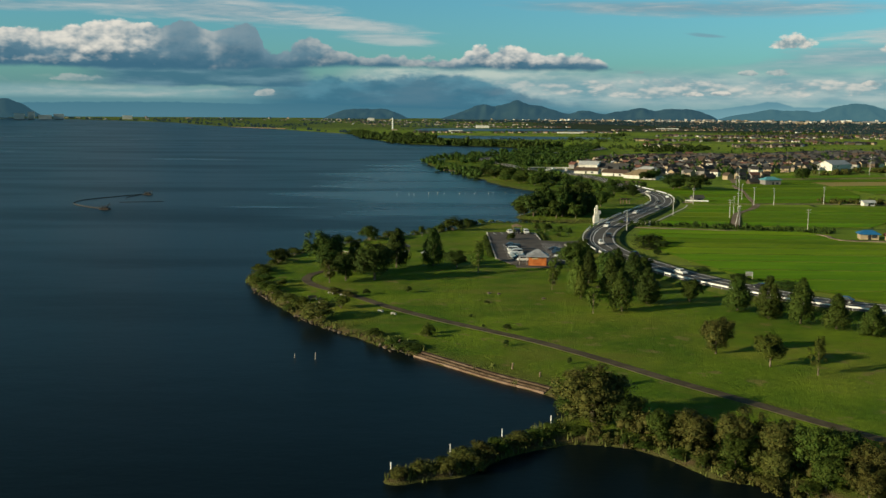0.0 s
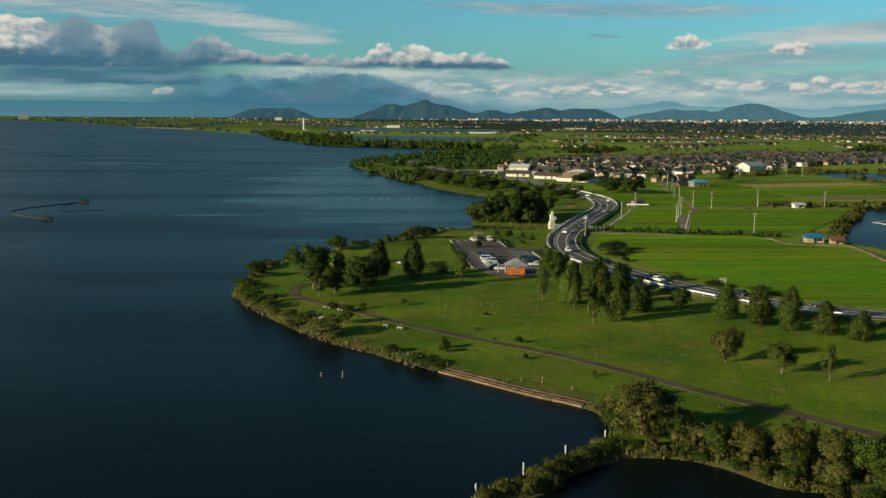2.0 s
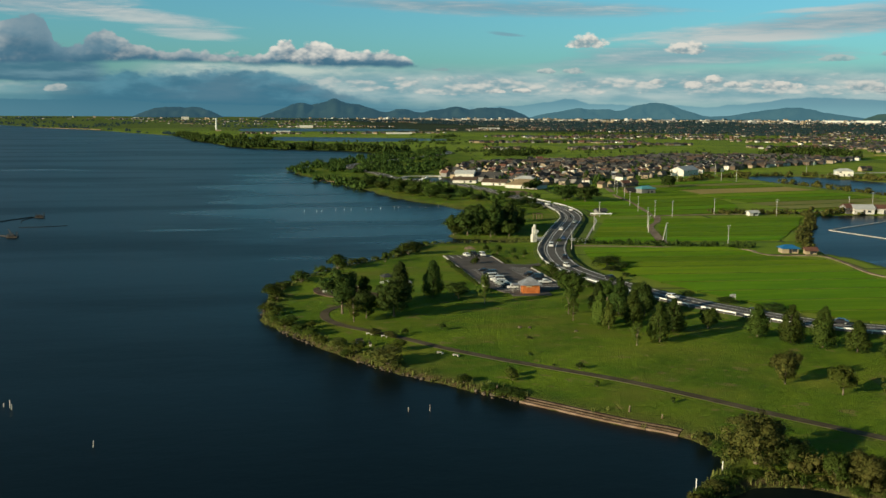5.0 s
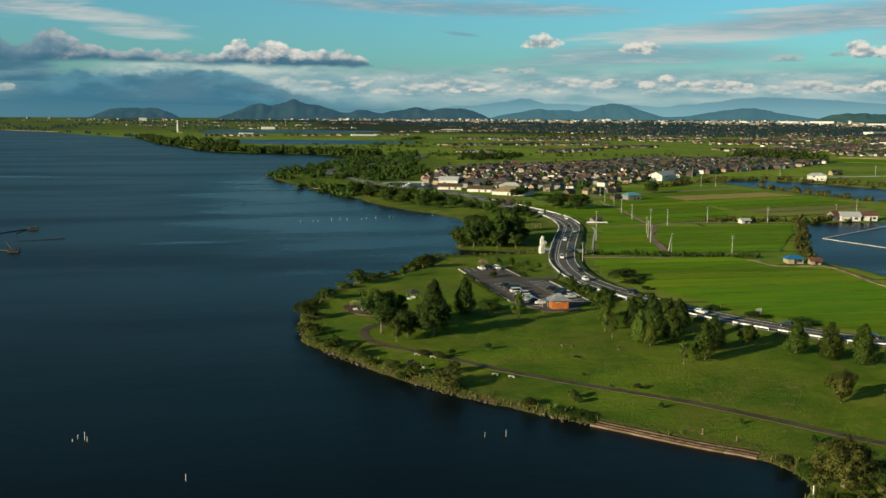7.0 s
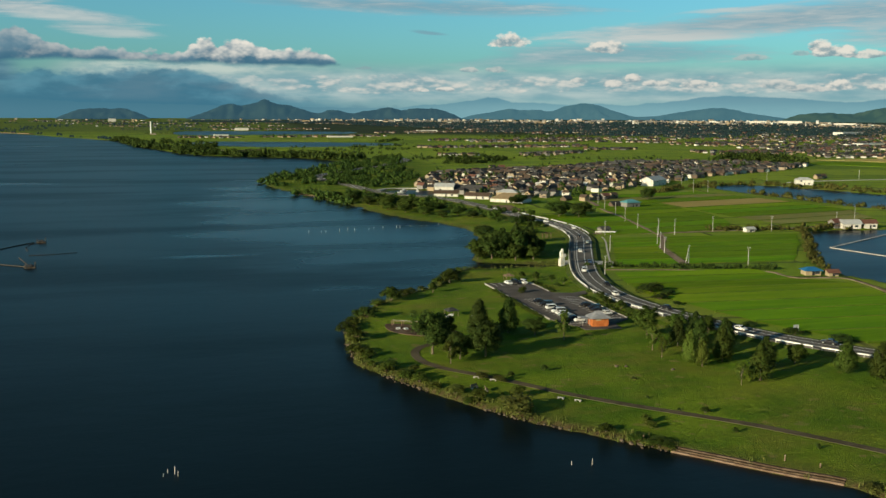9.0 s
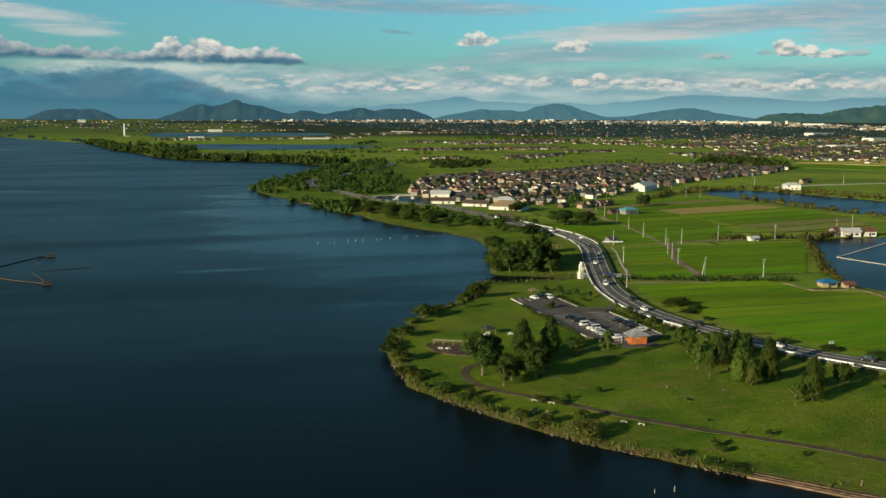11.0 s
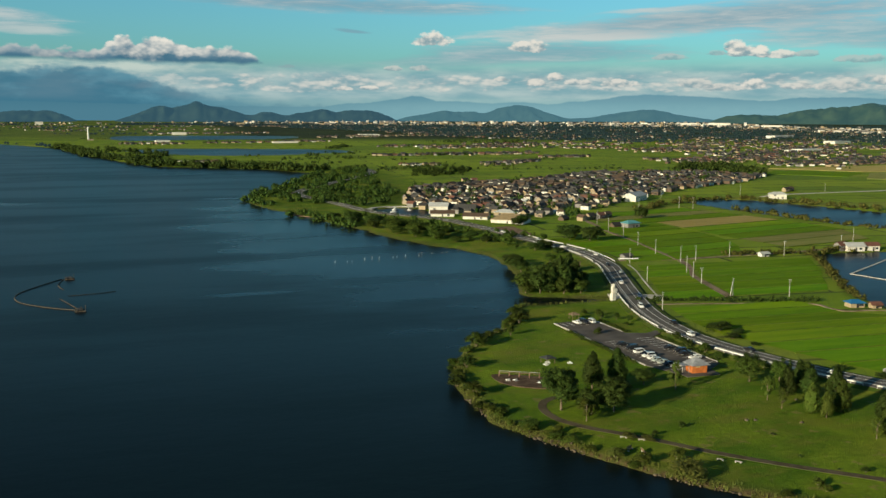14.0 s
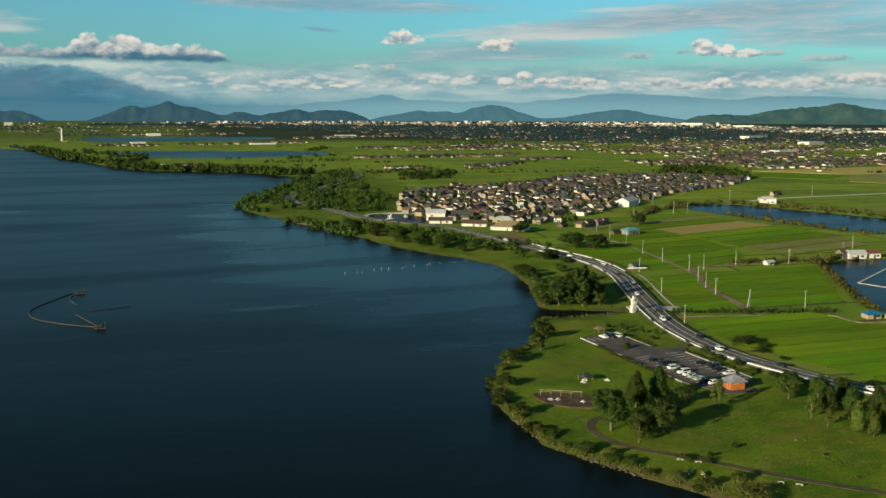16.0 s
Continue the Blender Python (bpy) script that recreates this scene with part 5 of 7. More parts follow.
def rod(a, b, r, r2=None, sides=8, bm=None):
    bm = bm or bmesh.new()
    a, b = Vector(a), Vector(b)
    m = Matrix.Translation((a + b) / 2) @ (b - a).to_track_quat("Z", "Y").to_matrix().to_4x4()
    bmesh.ops.create_cone(bm, cap_ends=True, segments=sides, radius1=r, radius2=r if r2 is None else r2, depth=(b - a).length, matrix=m)
    return bm


def thing(name, label, category, at=None, group="", kind=""):
    root = new(name)
    root.empty_display_size = 0.5
    if at is not None:
        root.matrix_world = at
    return tagged(root, label, category, group, kind)


for outline, m, lab in (([(723, 1099), (986, 1119), (1110, 1092), (1180, 1020), (960, 985), (790, 1000)], STUBBLE, "straw-coloured harvested field beyond the village"), ([(786, 985), (950, 970), (930, 900), (717, 862), (700, 900)], FALLOW, "dull green fallow field beyond the village"),
                        ([(640, 1010), (700, 1060), (780, 990), (700, 930)], RICE, "green rice field of even growth")):
    slab("rice_field", outline, 1.3, m, lab, "field", 0.6)

lot = slab("car_park", LOT_OUT, LOT_Z, LOT, "brownish grey asphalt car park with white bays", "car park")
slab("drive", [(31.2, 305), (37, 299.2), (45.5, 304.5), (47.6, 309.5), (38, 304.6), (31.3, 307.5)], LOT_Z + 0.004, LOT, "asphalt drive from road to car park", "drive")
bay_lines = [((18.2, y), (23.4, y + 0.2)) for y in np.arange(260.5, 298, 2.65)] + [((30.4, y), (36.2, y + 0.3)) for y in np.arange(264, 300, 2.65)] + [((x, 322.8), (x - 0.6, 328.2)) for x in np.arange(17.6, 31, 2.65)]
for (ax, ay), (bx, by) in bay_lines:
    w = Vector((bx - ax, by - ay, 0))
    part("bay_line", box(w.length, 0.2, 0.012, ((ax + bx) / 2, (ay + by) / 2, LOT_Z + 0.002), turn=math.atan2(w.y, w.x)), PAINT, lot)
for pts in ([(14.9, 268), (14.9, 300)], [(15, 302), (15, 329)], [(31.3, 309), (31.3, 328)], [(37.8, 264), (37.8, 298)]):
    ribbon("kerb", spline(pts, 12), -0.15, 0.15, LOT_Z + 0.15, CONCRETE, "grey concrete kerb round the car park", "kerb", 0.5)
hedge_low = along([(13.6, 271), (13.6, 300), (13.8, 316)], 0.7, 0.15, 0.8, 1.3, 51) + along([(39, 266), (39.2, 300)], 0.7, 0.15, 0.7, 1.3, 52) + along([(33, 309), (33, 328)], 0.8, 0.15, 0.7, 1.2, 53)
scrub("clipped_hedge", hedge_low, LEAF_MID, "low clipped hedge round the car park", 54, 12, 5)

GLASS_DARK = material("car_glass", lambda t: (0.012, 0.016, 0.02), 0.08, 0.6)
RUBBER = material("tyre_rubber", two((0.015, 0.015, 0.015), (0.03, 0.03, 0.03), 4.0), 0.9, 0.2)
LAMP = material("lamp_plastic", lambda t: (0.55, 0.5, 0.45), 0.2, 0.5)


def car_paint(name, c):
    return material("car_paint_" + name, lambda t: blend(t, step_between(t, grain(t, 1.3, 4), 0.35, 0.7), (*c, 1), (*[v * 0.82 for v in c], 1)), 0.25, 0.6)


CAR_WHITE, CAR_SILVER, CAR_BLACK, CAR_BLUE = car_paint("white", (0.78, 0.78, 0.76)), car_paint("silver", (0.36, 0.40, 0.38)), car_paint("black", (0.02, 0.02, 0.024)), car_paint("blue", (0.04, 0.07, 0.14))
CAR_SIDES = {
    "car": [(-2.15, 0.35), (-2.2, 0.75), (-2.0, 0.92), (-1.55, 0.98), (-1.05, 1.42), (0.35, 1.45), (1.05, 0.98), (1.95, 0.85), (2.2, 0.68), (2.18, 0.35)],
    "minivan": [(-2.25, 0.38), (-2.3, 0.9), (-2.2, 1.2), (-2.02, 1.78), (0.75, 1.82), (1.45, 1.15), (2.1, 0.98), (2.28, 0.75), (2.26, 0.38)],
    "kei_car": [(-1.65, 0.34), (-1.68, 0.85), (-1.6, 1.15), (-1.42, 1.6), (0.65, 1.62), (1.1, 1.02), (1.55, 0.9), (1.68, 0.65), (1.66, 0.34)],
}


def car(kind, paint, at, label, group):
    side = CAR_SIDES[kind]
    root = thing(kind, label, "car", at, group)
    half = 0.86 if kind != "kei_car" else 0.73
    bm = bmesh.new()
    rows = []
    for x, z in side:
        tuck = 0.16 * max(0.0, z - 0.95)
        rows.append([bm.verts.new((x, s * (half - tuck), z)) for s in (-1, 1)])
    for a, b in zip(rows, rows[1:] + rows[:1]):
        bm.faces.new((a[0], a[1], b[1], b[0]))
    bm.faces.new([r[0] for r in rows]), bm.faces.new([r[1] for r in reversed(rows)])
    bmesh.ops.recalc_face_normals(bm, faces=bm.faces)
    bmesh.ops.bevel(bm, geom=list(bm.edges), offset=0.06, segments=1, affect="EDGES")
    body = part("body", bm, paint, root)
    top = max(z for _, z in side)
    roof = [x for x, z in side if z > top - 0.1]
    x0, x1 = min(roof), max(roof)
    belt = 0.98 if kind == "car" else 1.08
    for s in (-1, 1):                                          # side windows, proud of the body
        bm = bmesh.new()
        y = lambda z: s * (half - 0.16 * (z - 0.95) + 0.012)
        bm.faces.new([bm.verts.new(p) for p in ((x0 - 0.22, y(belt), belt), (x1 + 0.35, y(belt), belt), (x1 - 0.05, y(top - 0.14), top - 0.14), (x0 + 0.1, y(top - 0.14), top - 0.14))])
        part("side_window", bm, GLASS_DARK, body)
    nose = [p for p in side if p[0] > x1 and p[1] < top][0]
    for a, b, nm in (((x1 + 0.06, top - 0.07), (nose[0] - 0.05, nose[1] + 0.06), "windscreen"), ((x0 - 0.05, top - 0.09), (x0 - 0.4 if kind == "car" else x0 - 0.15, belt + 0.08), "rear_window")):
        bm = bmesh.new()
        d = 0.03 if nm == "windscreen" else -0.03
        bm.faces.new([bm.verts.new(p) for p in ((a[0] + d, -half + 0.2, a[1]), (a[0] + d, half - 0.2, a[1]), (b[0] + d, half - 0.1, b[1]), (b[0] + d, -half + 0.1, b[1]))])
        part(nm, bm, GLASS_DARK, body)
    length = side[-1][0] - 0.75
    for x in (-length, length):
        for s in (-1, 1):
            w = part("wheel", rod((x, s * (half - 0.16), 0.31), (x, s * (half + 0.02), 0.31), 0.31, sides=10), RUBBER, root)
            part("rim", rod((x, s * (half + 0.02), 0.31), (x, s * (half + 0.035), 0.31), 0.19, sides=8), CAR_SILVER, w)
    for s in (-1, 1):
        part("headlight", box(0.08, 0.34, 0.14, (side[-2][0] - 0.02, s * (half - 0.28), 0.62)), LAMP, body)
    return root


CARS = {}


def park_car(kind, paint, x, y, heading, z, colour, where, group):
    key = (kind, paint.name)
    at = pose(x, y, z, 0, 0, heading)
    if key not in CARS:
        CARS[key] = car(kind, paint, at @ Matrix.Scale(0.93, 4), f"{colour} {kind.replace('_', ' ')} {where}", group)
        return CARS[key]
    return tagged(copy_thing(CARS[key], at), f"{colour} {kind.replace('_', ' ')} {where}", group=group)


for kind, paint, x, y, h, colour in (("car", CAR_BLACK, 21, 291.6, 3, "black"), ("minivan", CAR_BLACK, 21.2, 286.2, 183, "black"), ("minivan", CAR_WHITE, 21.0, 280.8, 2, "white"), ("car", CAR_BLACK, 21.4, 278.1, 182, "black"),
                                     ("minivan", CAR_WHITE, 20.8, 275.4, 183, "white"), ("car", CAR_WHITE, 20.9, 272.7, 2, "white"), ("car", CAR_SILVER, 20.8, 270.1, 4, "silver grey"), ("car", CAR_SILVER, 21, 267.4, 183, "silver grey"),
                                     ("car", CAR_BLACK, 21.4, 264.8, 3, "black"), ("kei_car", CAR_WHITE, 21.8, 262.1, 182, "white"), ("car", CAR_BLACK, 33.2, 282.6, 3, "black"), ("minivan", CAR_BLACK, 33.4, 277.3, 182, "black"),
                                     ("car", CAR_WHITE, 33.4, 269.3, 184, "white"), ("car", CAR_BLACK, 33.3, 274.6, 3, "black")):
    park_car(kind, paint, x, y, h, LOT_Z, colour, "parked in a bay of the car park", "parked cars")
for kind, paint, x, y, h, colour in (("car", CAR_WHITE, 22.6, 325.8, 97, "white"), ("minivan", CAR_BLACK, 25.2, 325.6, 276, "black"), ("minivan", CAR_WHITE, 27.9, 325.4, 97, "white")):
    park_car(kind, paint, x, y, h, LOT_Z, colour, "parked at the end of the car park", "parked cars")


def on_road(s):
    """Place and heading at a distance along the road."""
    p = np.array(ROAD)
    d = np.concatenate([[0], np.cumsum(np.linalg.norm(np.diff(p, axis=0), axis=1))])
    x, y = np.interp(s, d, p[:, 0]), np.interp(s, d, p[:, 1])
    x2, y2 = np.interp(s + 1, d, p[:, 0]), np.interp(s + 1, d, p[:, 1])
    return x, y, math.atan2(y2 - y, x2 - x)


for s, side, kind, paint, colour in ((96, -1, "car", CAR_WHITE, "white"), (128, 1, "minivan", CAR_WHITE, "white"), (151, -1, "car", CAR_BLACK, "black"), (172, -1, "car", CAR_BLACK, "black"), (196, 1, "car", CAR_WHITE, "white"), (228, -1, "car", CAR_BLACK, "black"),
                                     (252, 1, "kei_car", CAR_WHITE, "white"), (271, -1, "car", CAR_BLACK, "black"), (300, 1, "minivan", CAR_WHITE, "white"), (322, -1, "car", CAR_BLUE, "dark blue"), (352, 1, "car", CAR_WHITE, "white"), (381, -1, "car", CAR_SILVER, "silver grey"),
                                     (402, 1, "car", CAR_BLACK, "black"), (436, -1, "kei_car", CAR_WHITE, "white"), (468, 1, "car", CAR_WHITE, "white"), (500, -1, "car", CAR_SILVER, "silver grey"), (540, 1, "car", CAR_WHITE, "white")):
    x, y, a = on_road(s)
    off = 1.65 * side
    park_car(kind, paint, x - off * math.sin(a), y + off * math.cos(a), math.degrees(a) + (180 if side > 0 else 0), ROAD_Z + 0.005, colour, "standing on the lakeside road", "cars on the road")

# ---------------------------------------------------------------- guard rails along the road
def rail(s0, s1, off, group="white guard rails"):
    pts = []
    for s in np.linspace(s0, s1, max(int((s1 - s0) / 3) + 1, 2)):
        x, y, a = on_road(s)
        pts.append((x + off * math.sin(a), y - off * math.cos(a)))
    root = thing("guard_rail", "white painted steel guard rail beside the road", "guard rail", pose(pts[0][0], pts[0][1], ROAD_Z), group)
    o = Vector((pts[0][0], pts[0][1], ROAD_Z))
    line = [(p[0] - o.x, p[1] - o.y) for p in pts]
    for z0, hgt in ((0.46, 0.36),):
        me = ribbon("beam", line, -0.05, 0.05, z0 + hgt, STEEL_WHITE, "", thick=hgt, parent=root)
    for x, y in line[::1]:
        part("post", rod((x, y, -0.35), (x, y, 0.82), 0.06, sides=6), STEEL_WHITE, root)


_s = 78.0
_k = 0
while _s < 300:
    _len = (13.0, 9.5, 16.0, 11.0, 14.5)[_k % 5]
    rail(_s, _s + _len, -6.45)
    _s += _len + (2.4, 3.6, 2.0, 5.0, 2.6)[_k % 5]
    _k += 1
for a, b, off in ((352, 366, -6.45), (369, 388, -6.45), (392, 408, -6.45), (413, 430, 4.4), (433, 452, 4.4), (455, 474, 4.4), (478, 498, 4.4), (415, 431, -6.45), (436, 455, -6.45), (330, 347, -6.45), (502, 520, 4.4), (470, 492, -6.45), (310, 326, -6.45)):
    rail(a, b, off)

# ---------------------------------------------------------------- the brick hut
BRICK = material("orange_brick", two((0.40, 0.115, 0.03), (0.52, 0.17, 0.05), 0.9, 5, bump=0.03), 0.85, 0.2)
TIN = material("grey_roof_sheet", two((0.20, 0.21, 0.23), (0.30, 0.31, 0.33), 0.7, 4), 0.5, 0.4)
CREAM = material("cream_panel", two((0.50, 0.36, 0.20), (0.62, 0.47, 0.28), 1.0), 0.8, 0.2)
DARK = material("dark_opening", two((0.02, 0.02, 0.02), (0.04, 0.04, 0.045), 2.0), 0.5, 0.3)
hut = thing("toilet_hut", "orange brick toilet hut with a grey hipped roof", "hut", pose(25.4, 257.0, 1.0, 0, 0, -6) @ Matrix.Scale(0.88, 4))


def walled(w, d, h, t=0.2):
    bm = bmesh.new()
    box(w, t, h, (0, -d / 2 + t / 2, 0), bm=bm), box(w, t, h, (0, d / 2 - t / 2, 0), bm=bm)
    box(t, d - 2 * t, h, (-w / 2 + t / 2, 0, 0), bm=bm), box(t, d - 2 * t, h, (w / 2 - t / 2, 0, 0), bm=bm)
    return bm


def hip_roof(w, d, z, rise, over, thick=0.16, ridge=0.3):
    bm = bmesh.new()
    a, b, r = w / 2 + over, d / 2 + over, w * ridge / 2
    low = [(-a, -b, z), (a, -b, z), (a, b, z), (-a, b, z)]
    v = [bm.verts.new(p) for p in low] + [bm.verts.new((x, y, z - thick)) for x, y, _ in low] + [bm.verts.new((-r, 0, z + rise)), bm.verts.new((r, 0, z + rise))]
    for f in ((0, 1, 9, 8), (2, 3, 8, 9), (1, 2, 9), (3, 0, 8), (0, 4, 5, 1), (1, 5, 6, 2), (2, 6, 7, 3), (3, 7, 4, 0), (4, 7, 6, 5)):
        bm.faces.new([v[i] for i in f])
    bmesh.ops.recalc_face_normals(bm, faces=bm.faces)
    return bm


part("wall", walled(5.4, 4.6, 2.7), BRICK, hut)
part("roof", hip_roof(5.4, 4.6, 2.85, 2.0, 0.75, ridge=0.12), TIN, hut, "grey sheet roof")
part("gable_panel", box(1.7, 0.1, 0.75, (-0.7, -2.36, 2.0)), CREAM, hut, "cream gable panel")
part("door", box(0.9, 0.07, 2.0, (1.6, 2.32, 0.02)), DARK, hut)
part("window", box(1.2, 0.07, 0.45, (-1.2, 2.32, 1.9)), DARK, hut)
part("window", box(0.07, 1.3, 0.45, (2.72, 0, 1.9)), DARK, hut)
part("porch_roof", box(3.0, 3.4, 0.14, (-4.2, 0.5, 2.5)), TIN, hut, "flat grey porch roof")
for x, y in ((-5.5, -0.9), (-5.5, 1.9), (-3.2, -0.9), (-3.2, 1.9)):
    part("post", rod((x, y, 0), (x, y, 2.5), 0.09), CONCRETE, hut)
slab("paving", [(19.5, 252.6), (30.2, 252), (31, 258), (19.5, 257.6)], 1.05, LOT, "grey asphalt paving round the hut", "paving", 0.4)

# ---------------------------------------------------------------- monument by the creek
MARBLE = material("pale_stone", two((0.55, 0.52, 0.45), (0.72, 0.70, 0.64), 0.9, 5), 0.7, 0.3)
monument = thing("monument", "tall pale stone monument with upright white slabs", "monument", pose(57.2, 360.5, 1.1, 0, 0, 12))
part("pedestal", box(2.0, 1.7, 3.0, (0, 0, -0.3), 0.08), MARBLE, monument, "pale stone pedestal")
part("slab", box(0.55, 1.2, 6.6, (0.25, 0, 0.0), 0.06), MARBLE, monument)
part("slab", box(0.5, 1.0, 5.6, (-0.38, 0.1, 0.0), 0.06), MARBLE, monument)
part("slab", box(0.6, 0.9, 4.5, (0.85, -0.1, 0.0), 0.06), MARBLE, monument)
part("disc", rod((0.95, -0.75, 4.0), (0.95, -0.5, 4.0), 0.75, sides=14), MARBLE, monument)
# the creek's small bridge and its parapets
slab("bridge_deck", [(57, 361.8), (77, 355), (80, 361), (60, 370)], ROAD_Z - 0.02, CONCRETE, "concrete road bridge over the creek", "bridge", 0.5)

# ---------------------------------------------------------------- shelters, tables, benches
def shelter(x, y, w, d, turn, roof_mat, label, posts_mat=TIMBER, z=1.0):
    root = thing("shelter", label, "shelter", pose(x, y, z, 0, 0, turn) @ Matrix.Diagonal((0.85, 0.85, 0.72, 1)))
    for sx in (-1, 1):
        for sy in (-1, 1):
            part("post", rod((sx * w * 0.42, sy * d * 0.42, -0.2), (sx * w * 0.42, sy * d * 0.42, 2.35), 0.1), posts_mat, root)
    part("roof", hip_roof(w * 0.9, d * 0.9, 2.45, 1.0, 0.3), roof_mat, root)
    return root


PLAY_EARTH = material("trodden_earth", two((0.075, 0.050, 0.034), (0.13, 0.092, 0.065), 0.5, 6), 0.95, 0.1)
SLATE = material("dark_roof", two((0.03, 0.032, 0.036), (0.065, 0.065, 0.07), 0.8), 0.6, 0.3)
RUST = material("rusty_red_paint", two((0.17, 0.085, 0.06), (0.27, 0.16, 0.12), 1.1), 0.7, 0.3)
shelter(-11.5, 280.2, 4.2, 4.2, 10, SLATE, "open picnic shelter with a dark hipped roof", TIMBER)
shelter(25.6, 334, 3.8, 3.4, 4, TIMBER, "brown timber arbour on the lawn")


def table_set(x, y, turn, group="picnic tables"):
    root = thing("picnic_table", "white concrete picnic table with two benches", "table", pose(x, y, 0.98, 0, 0, turn) @ Matrix.Scale(0.72, 4), group)
    part("tabletop", box(1.7, 0.8, 0.08, (0, 0, 0.68), 0.02), STEEL_WHITE, root)
    for s in (-1, 1):
        part("leg", box(0.12, 0.6, 0.68, (0.55 * s, 0, 0)), STEEL_WHITE, root)
        part("bench", box(1.7, 0.34, 0.42, (0, 0.8 * s, 0), 0.03), STEEL_WHITE, root)


for x, y, turn in ((-11.6, 280.2, 0), (-13.2, 278.2, 10), (-5.4, 277.6, 75), (-29, 265.4, 20), (-31.0, 266.2, 0), (-23.4, 261, 30)):
    table_set(x, y, turn)
slab("play_area", spline([(-34, 267.5), (-32.5, 273.5), (-26, 270.5), (-19, 265), (-16.2, 259), (-20, 254.5), (-27, 257), (-32, 261.5)], 5, True), 1.16, PLAY_EARTH, "brown bare earth picnic ground", "earth ground", 0.5)
pergola = thing("pergola", "long low rusty pergola over the picnic ground", "pergola", pose(-31, 272, 1.1, 0, 0, -31) @ Matrix.Diagonal((1, 1, 0.7, 1)))
for k in range(5):
    part("post", rod((2.9 * k, 0, 0), (2.9 * k, 0, 1.9), 0.08), RUST, pergola)
part("beam", box(12.2, 0.16, 0.12, (5.8, 0, 1.9)), CONCRETE, pergola)
part("beam", box(12.2, 0.16, 0.14, (5.8, -1.5, 1.9)), RUST, pergola, "rusty red side beam")
for k in range(5):
    part("post", rod((2.9 * k, -1.5, 0), (2.9 * k, -1.5, 1.9), 0.08), RUST, pergola)
for x, y, turn in ((-28, 205, 30), (-26, 202.6, 80)):
    root = thing("park_bench", "dark timber bench with backrest near the bank", "bench", pose(x, y, 0.95, 0, 0, turn), "benches near the bank")
    part("seat", box(2.0, 0.55, 0.1, (0, 0, 0.42), 0.02), TIMBER, root)
    part("backrest", box(2.0, 0.08, 0.5, (0, 0.3, 0.55), 0.02), TIMBER, root)
    for s in (-0.8, 0.8):
        part("leg", box(0.12, 0.5, 0.42, (s, 0, 0)), CONCRETE, root)
for x, y, turn in ((-25, 213, 30), (-22, 210, 35), (-12.6, 193, 45), (-9.8, 190.4, 50)):
    root = thing("stone_bench", "low pale stone bench beside the path", "bench", pose(x, y, 0.97, 0, 0, -turn), "stone benches by the path")
    part("seat", box(1.5, 0.42, 0.14, (0, 0, 0.24), 0.03), CONCRETE, root)
    for s in (-0.55, 0.55):
        part("foot", box(0.25, 0.42, 0.3, (s, 0, 0)), CONCRETE, root)
frame_red = thing("red_arbour", "small red timber arbour at the edge of the grove", "arbour", pose(83, 441, 1.0, 0, 0, 20))
for x in (-1.6, 1.6):
    for y in (-1.2, 1.2):
        part("post", rod((x, y, 0), (x, y, 2.4), 0.12), RUST, frame_red)
for y in (-1.2, 1.2):
    part("beam", box(4.4, 0.18, 0.22, (0, y, 2.4)), RUST, frame_red)
sign = thing("field_sign", "white framed notice board on two posts", "sign", pose(75.7, 236, 0.8, 0, 0, 8) @ Matrix.Scale(0.75, 4))
for x in (-1.15, 1.15):
    part("post", rod((x, 0, 0), (x, 0, 2.5), 0.07), STEEL_WHITE, sign)
part("board", box(2.5, 0.08, 1.3, (0, 0.02, 1.2), 0.02), CONCRETE, sign)
part("frame", box(2.7, 0.1, 0.12, (0, -0.02, 2.5)), STEEL_WHITE, sign)

# ---------------------------------------------------------------- utility poles
def pole(x, y, h, group="utility poles"):
    root = thing("utility_pole", "pale concrete utility pole beside the fields", "pole", pose(x, y, float(ground_at([(x, y)])[0]) - 0.2, 0, 0, (x * 7) % 60), group)
    part("shaft", rod((0, 0, 0), (0, 0, h), 0.16, 0.10), CONCRETE, root)
    for z in (h - 0.5, h - 1.3):
        part("crossarm", box(1.8, 0.12, 0.12, (0.1, 0, z)), CONCRETE, root)
    for dx in (-0.7, 0.0, 0.8):
        part("insulator", rod((dx, 0, h - 0.38), (dx, 0, h - 0.16), 0.07, sides=6), STEEL_WHITE, root)


for x, y, h in ((108, 351, 8.0), (130, 343, 7.6), (113, 380, 7.8), (119, 395, 7.8), (125, 409, 8.2), (141, 438, 8.6), (150, 438, 8.2), (144, 466, 8.2), (152, 497, 8.2), (175, 444, 8.4), (206, 439, 8.4), (115, 444, 7.6), (94, 394, 7.4), (64, 335, 7.8),
                (294, 669, 10), (304, 665, 10), (332, 754, 10), (162, 530, 8), (252, 448, 8.4), (281, 470, 8.4), (170, 562, 9), (183, 600, 9), (420, 760, 9), (520, 764, 9), (620, 766, 9), (262, 676, 9)):
    pole(x, y, h)
stay = thing("pole_stay", "slanting stay pole against a utility pole", "pole", pose(106.2, 350.4, 0.6))
part("shaft", rod((0, 0, 0), (1.6, 0.5, 7.2), 0.17, 0.12), CONCRETE, stay)
barrier = thing("bridge_rail", "white rail of a small field bridge", "rail", pose(113.5, 452.5, 0.9, 0, 0, -14))
part("beam", box(10.5, 0.16, 0.5, (5.2, 0, 0.7)), STEEL_WHITE, barrier)
for k in range(5):
    part("post", rod((0.3 + 2.4 * k, 0, 0), (0.3 + 2.4 * k, 0, 1.1), 0.07), STEEL_WHITE, barrier)

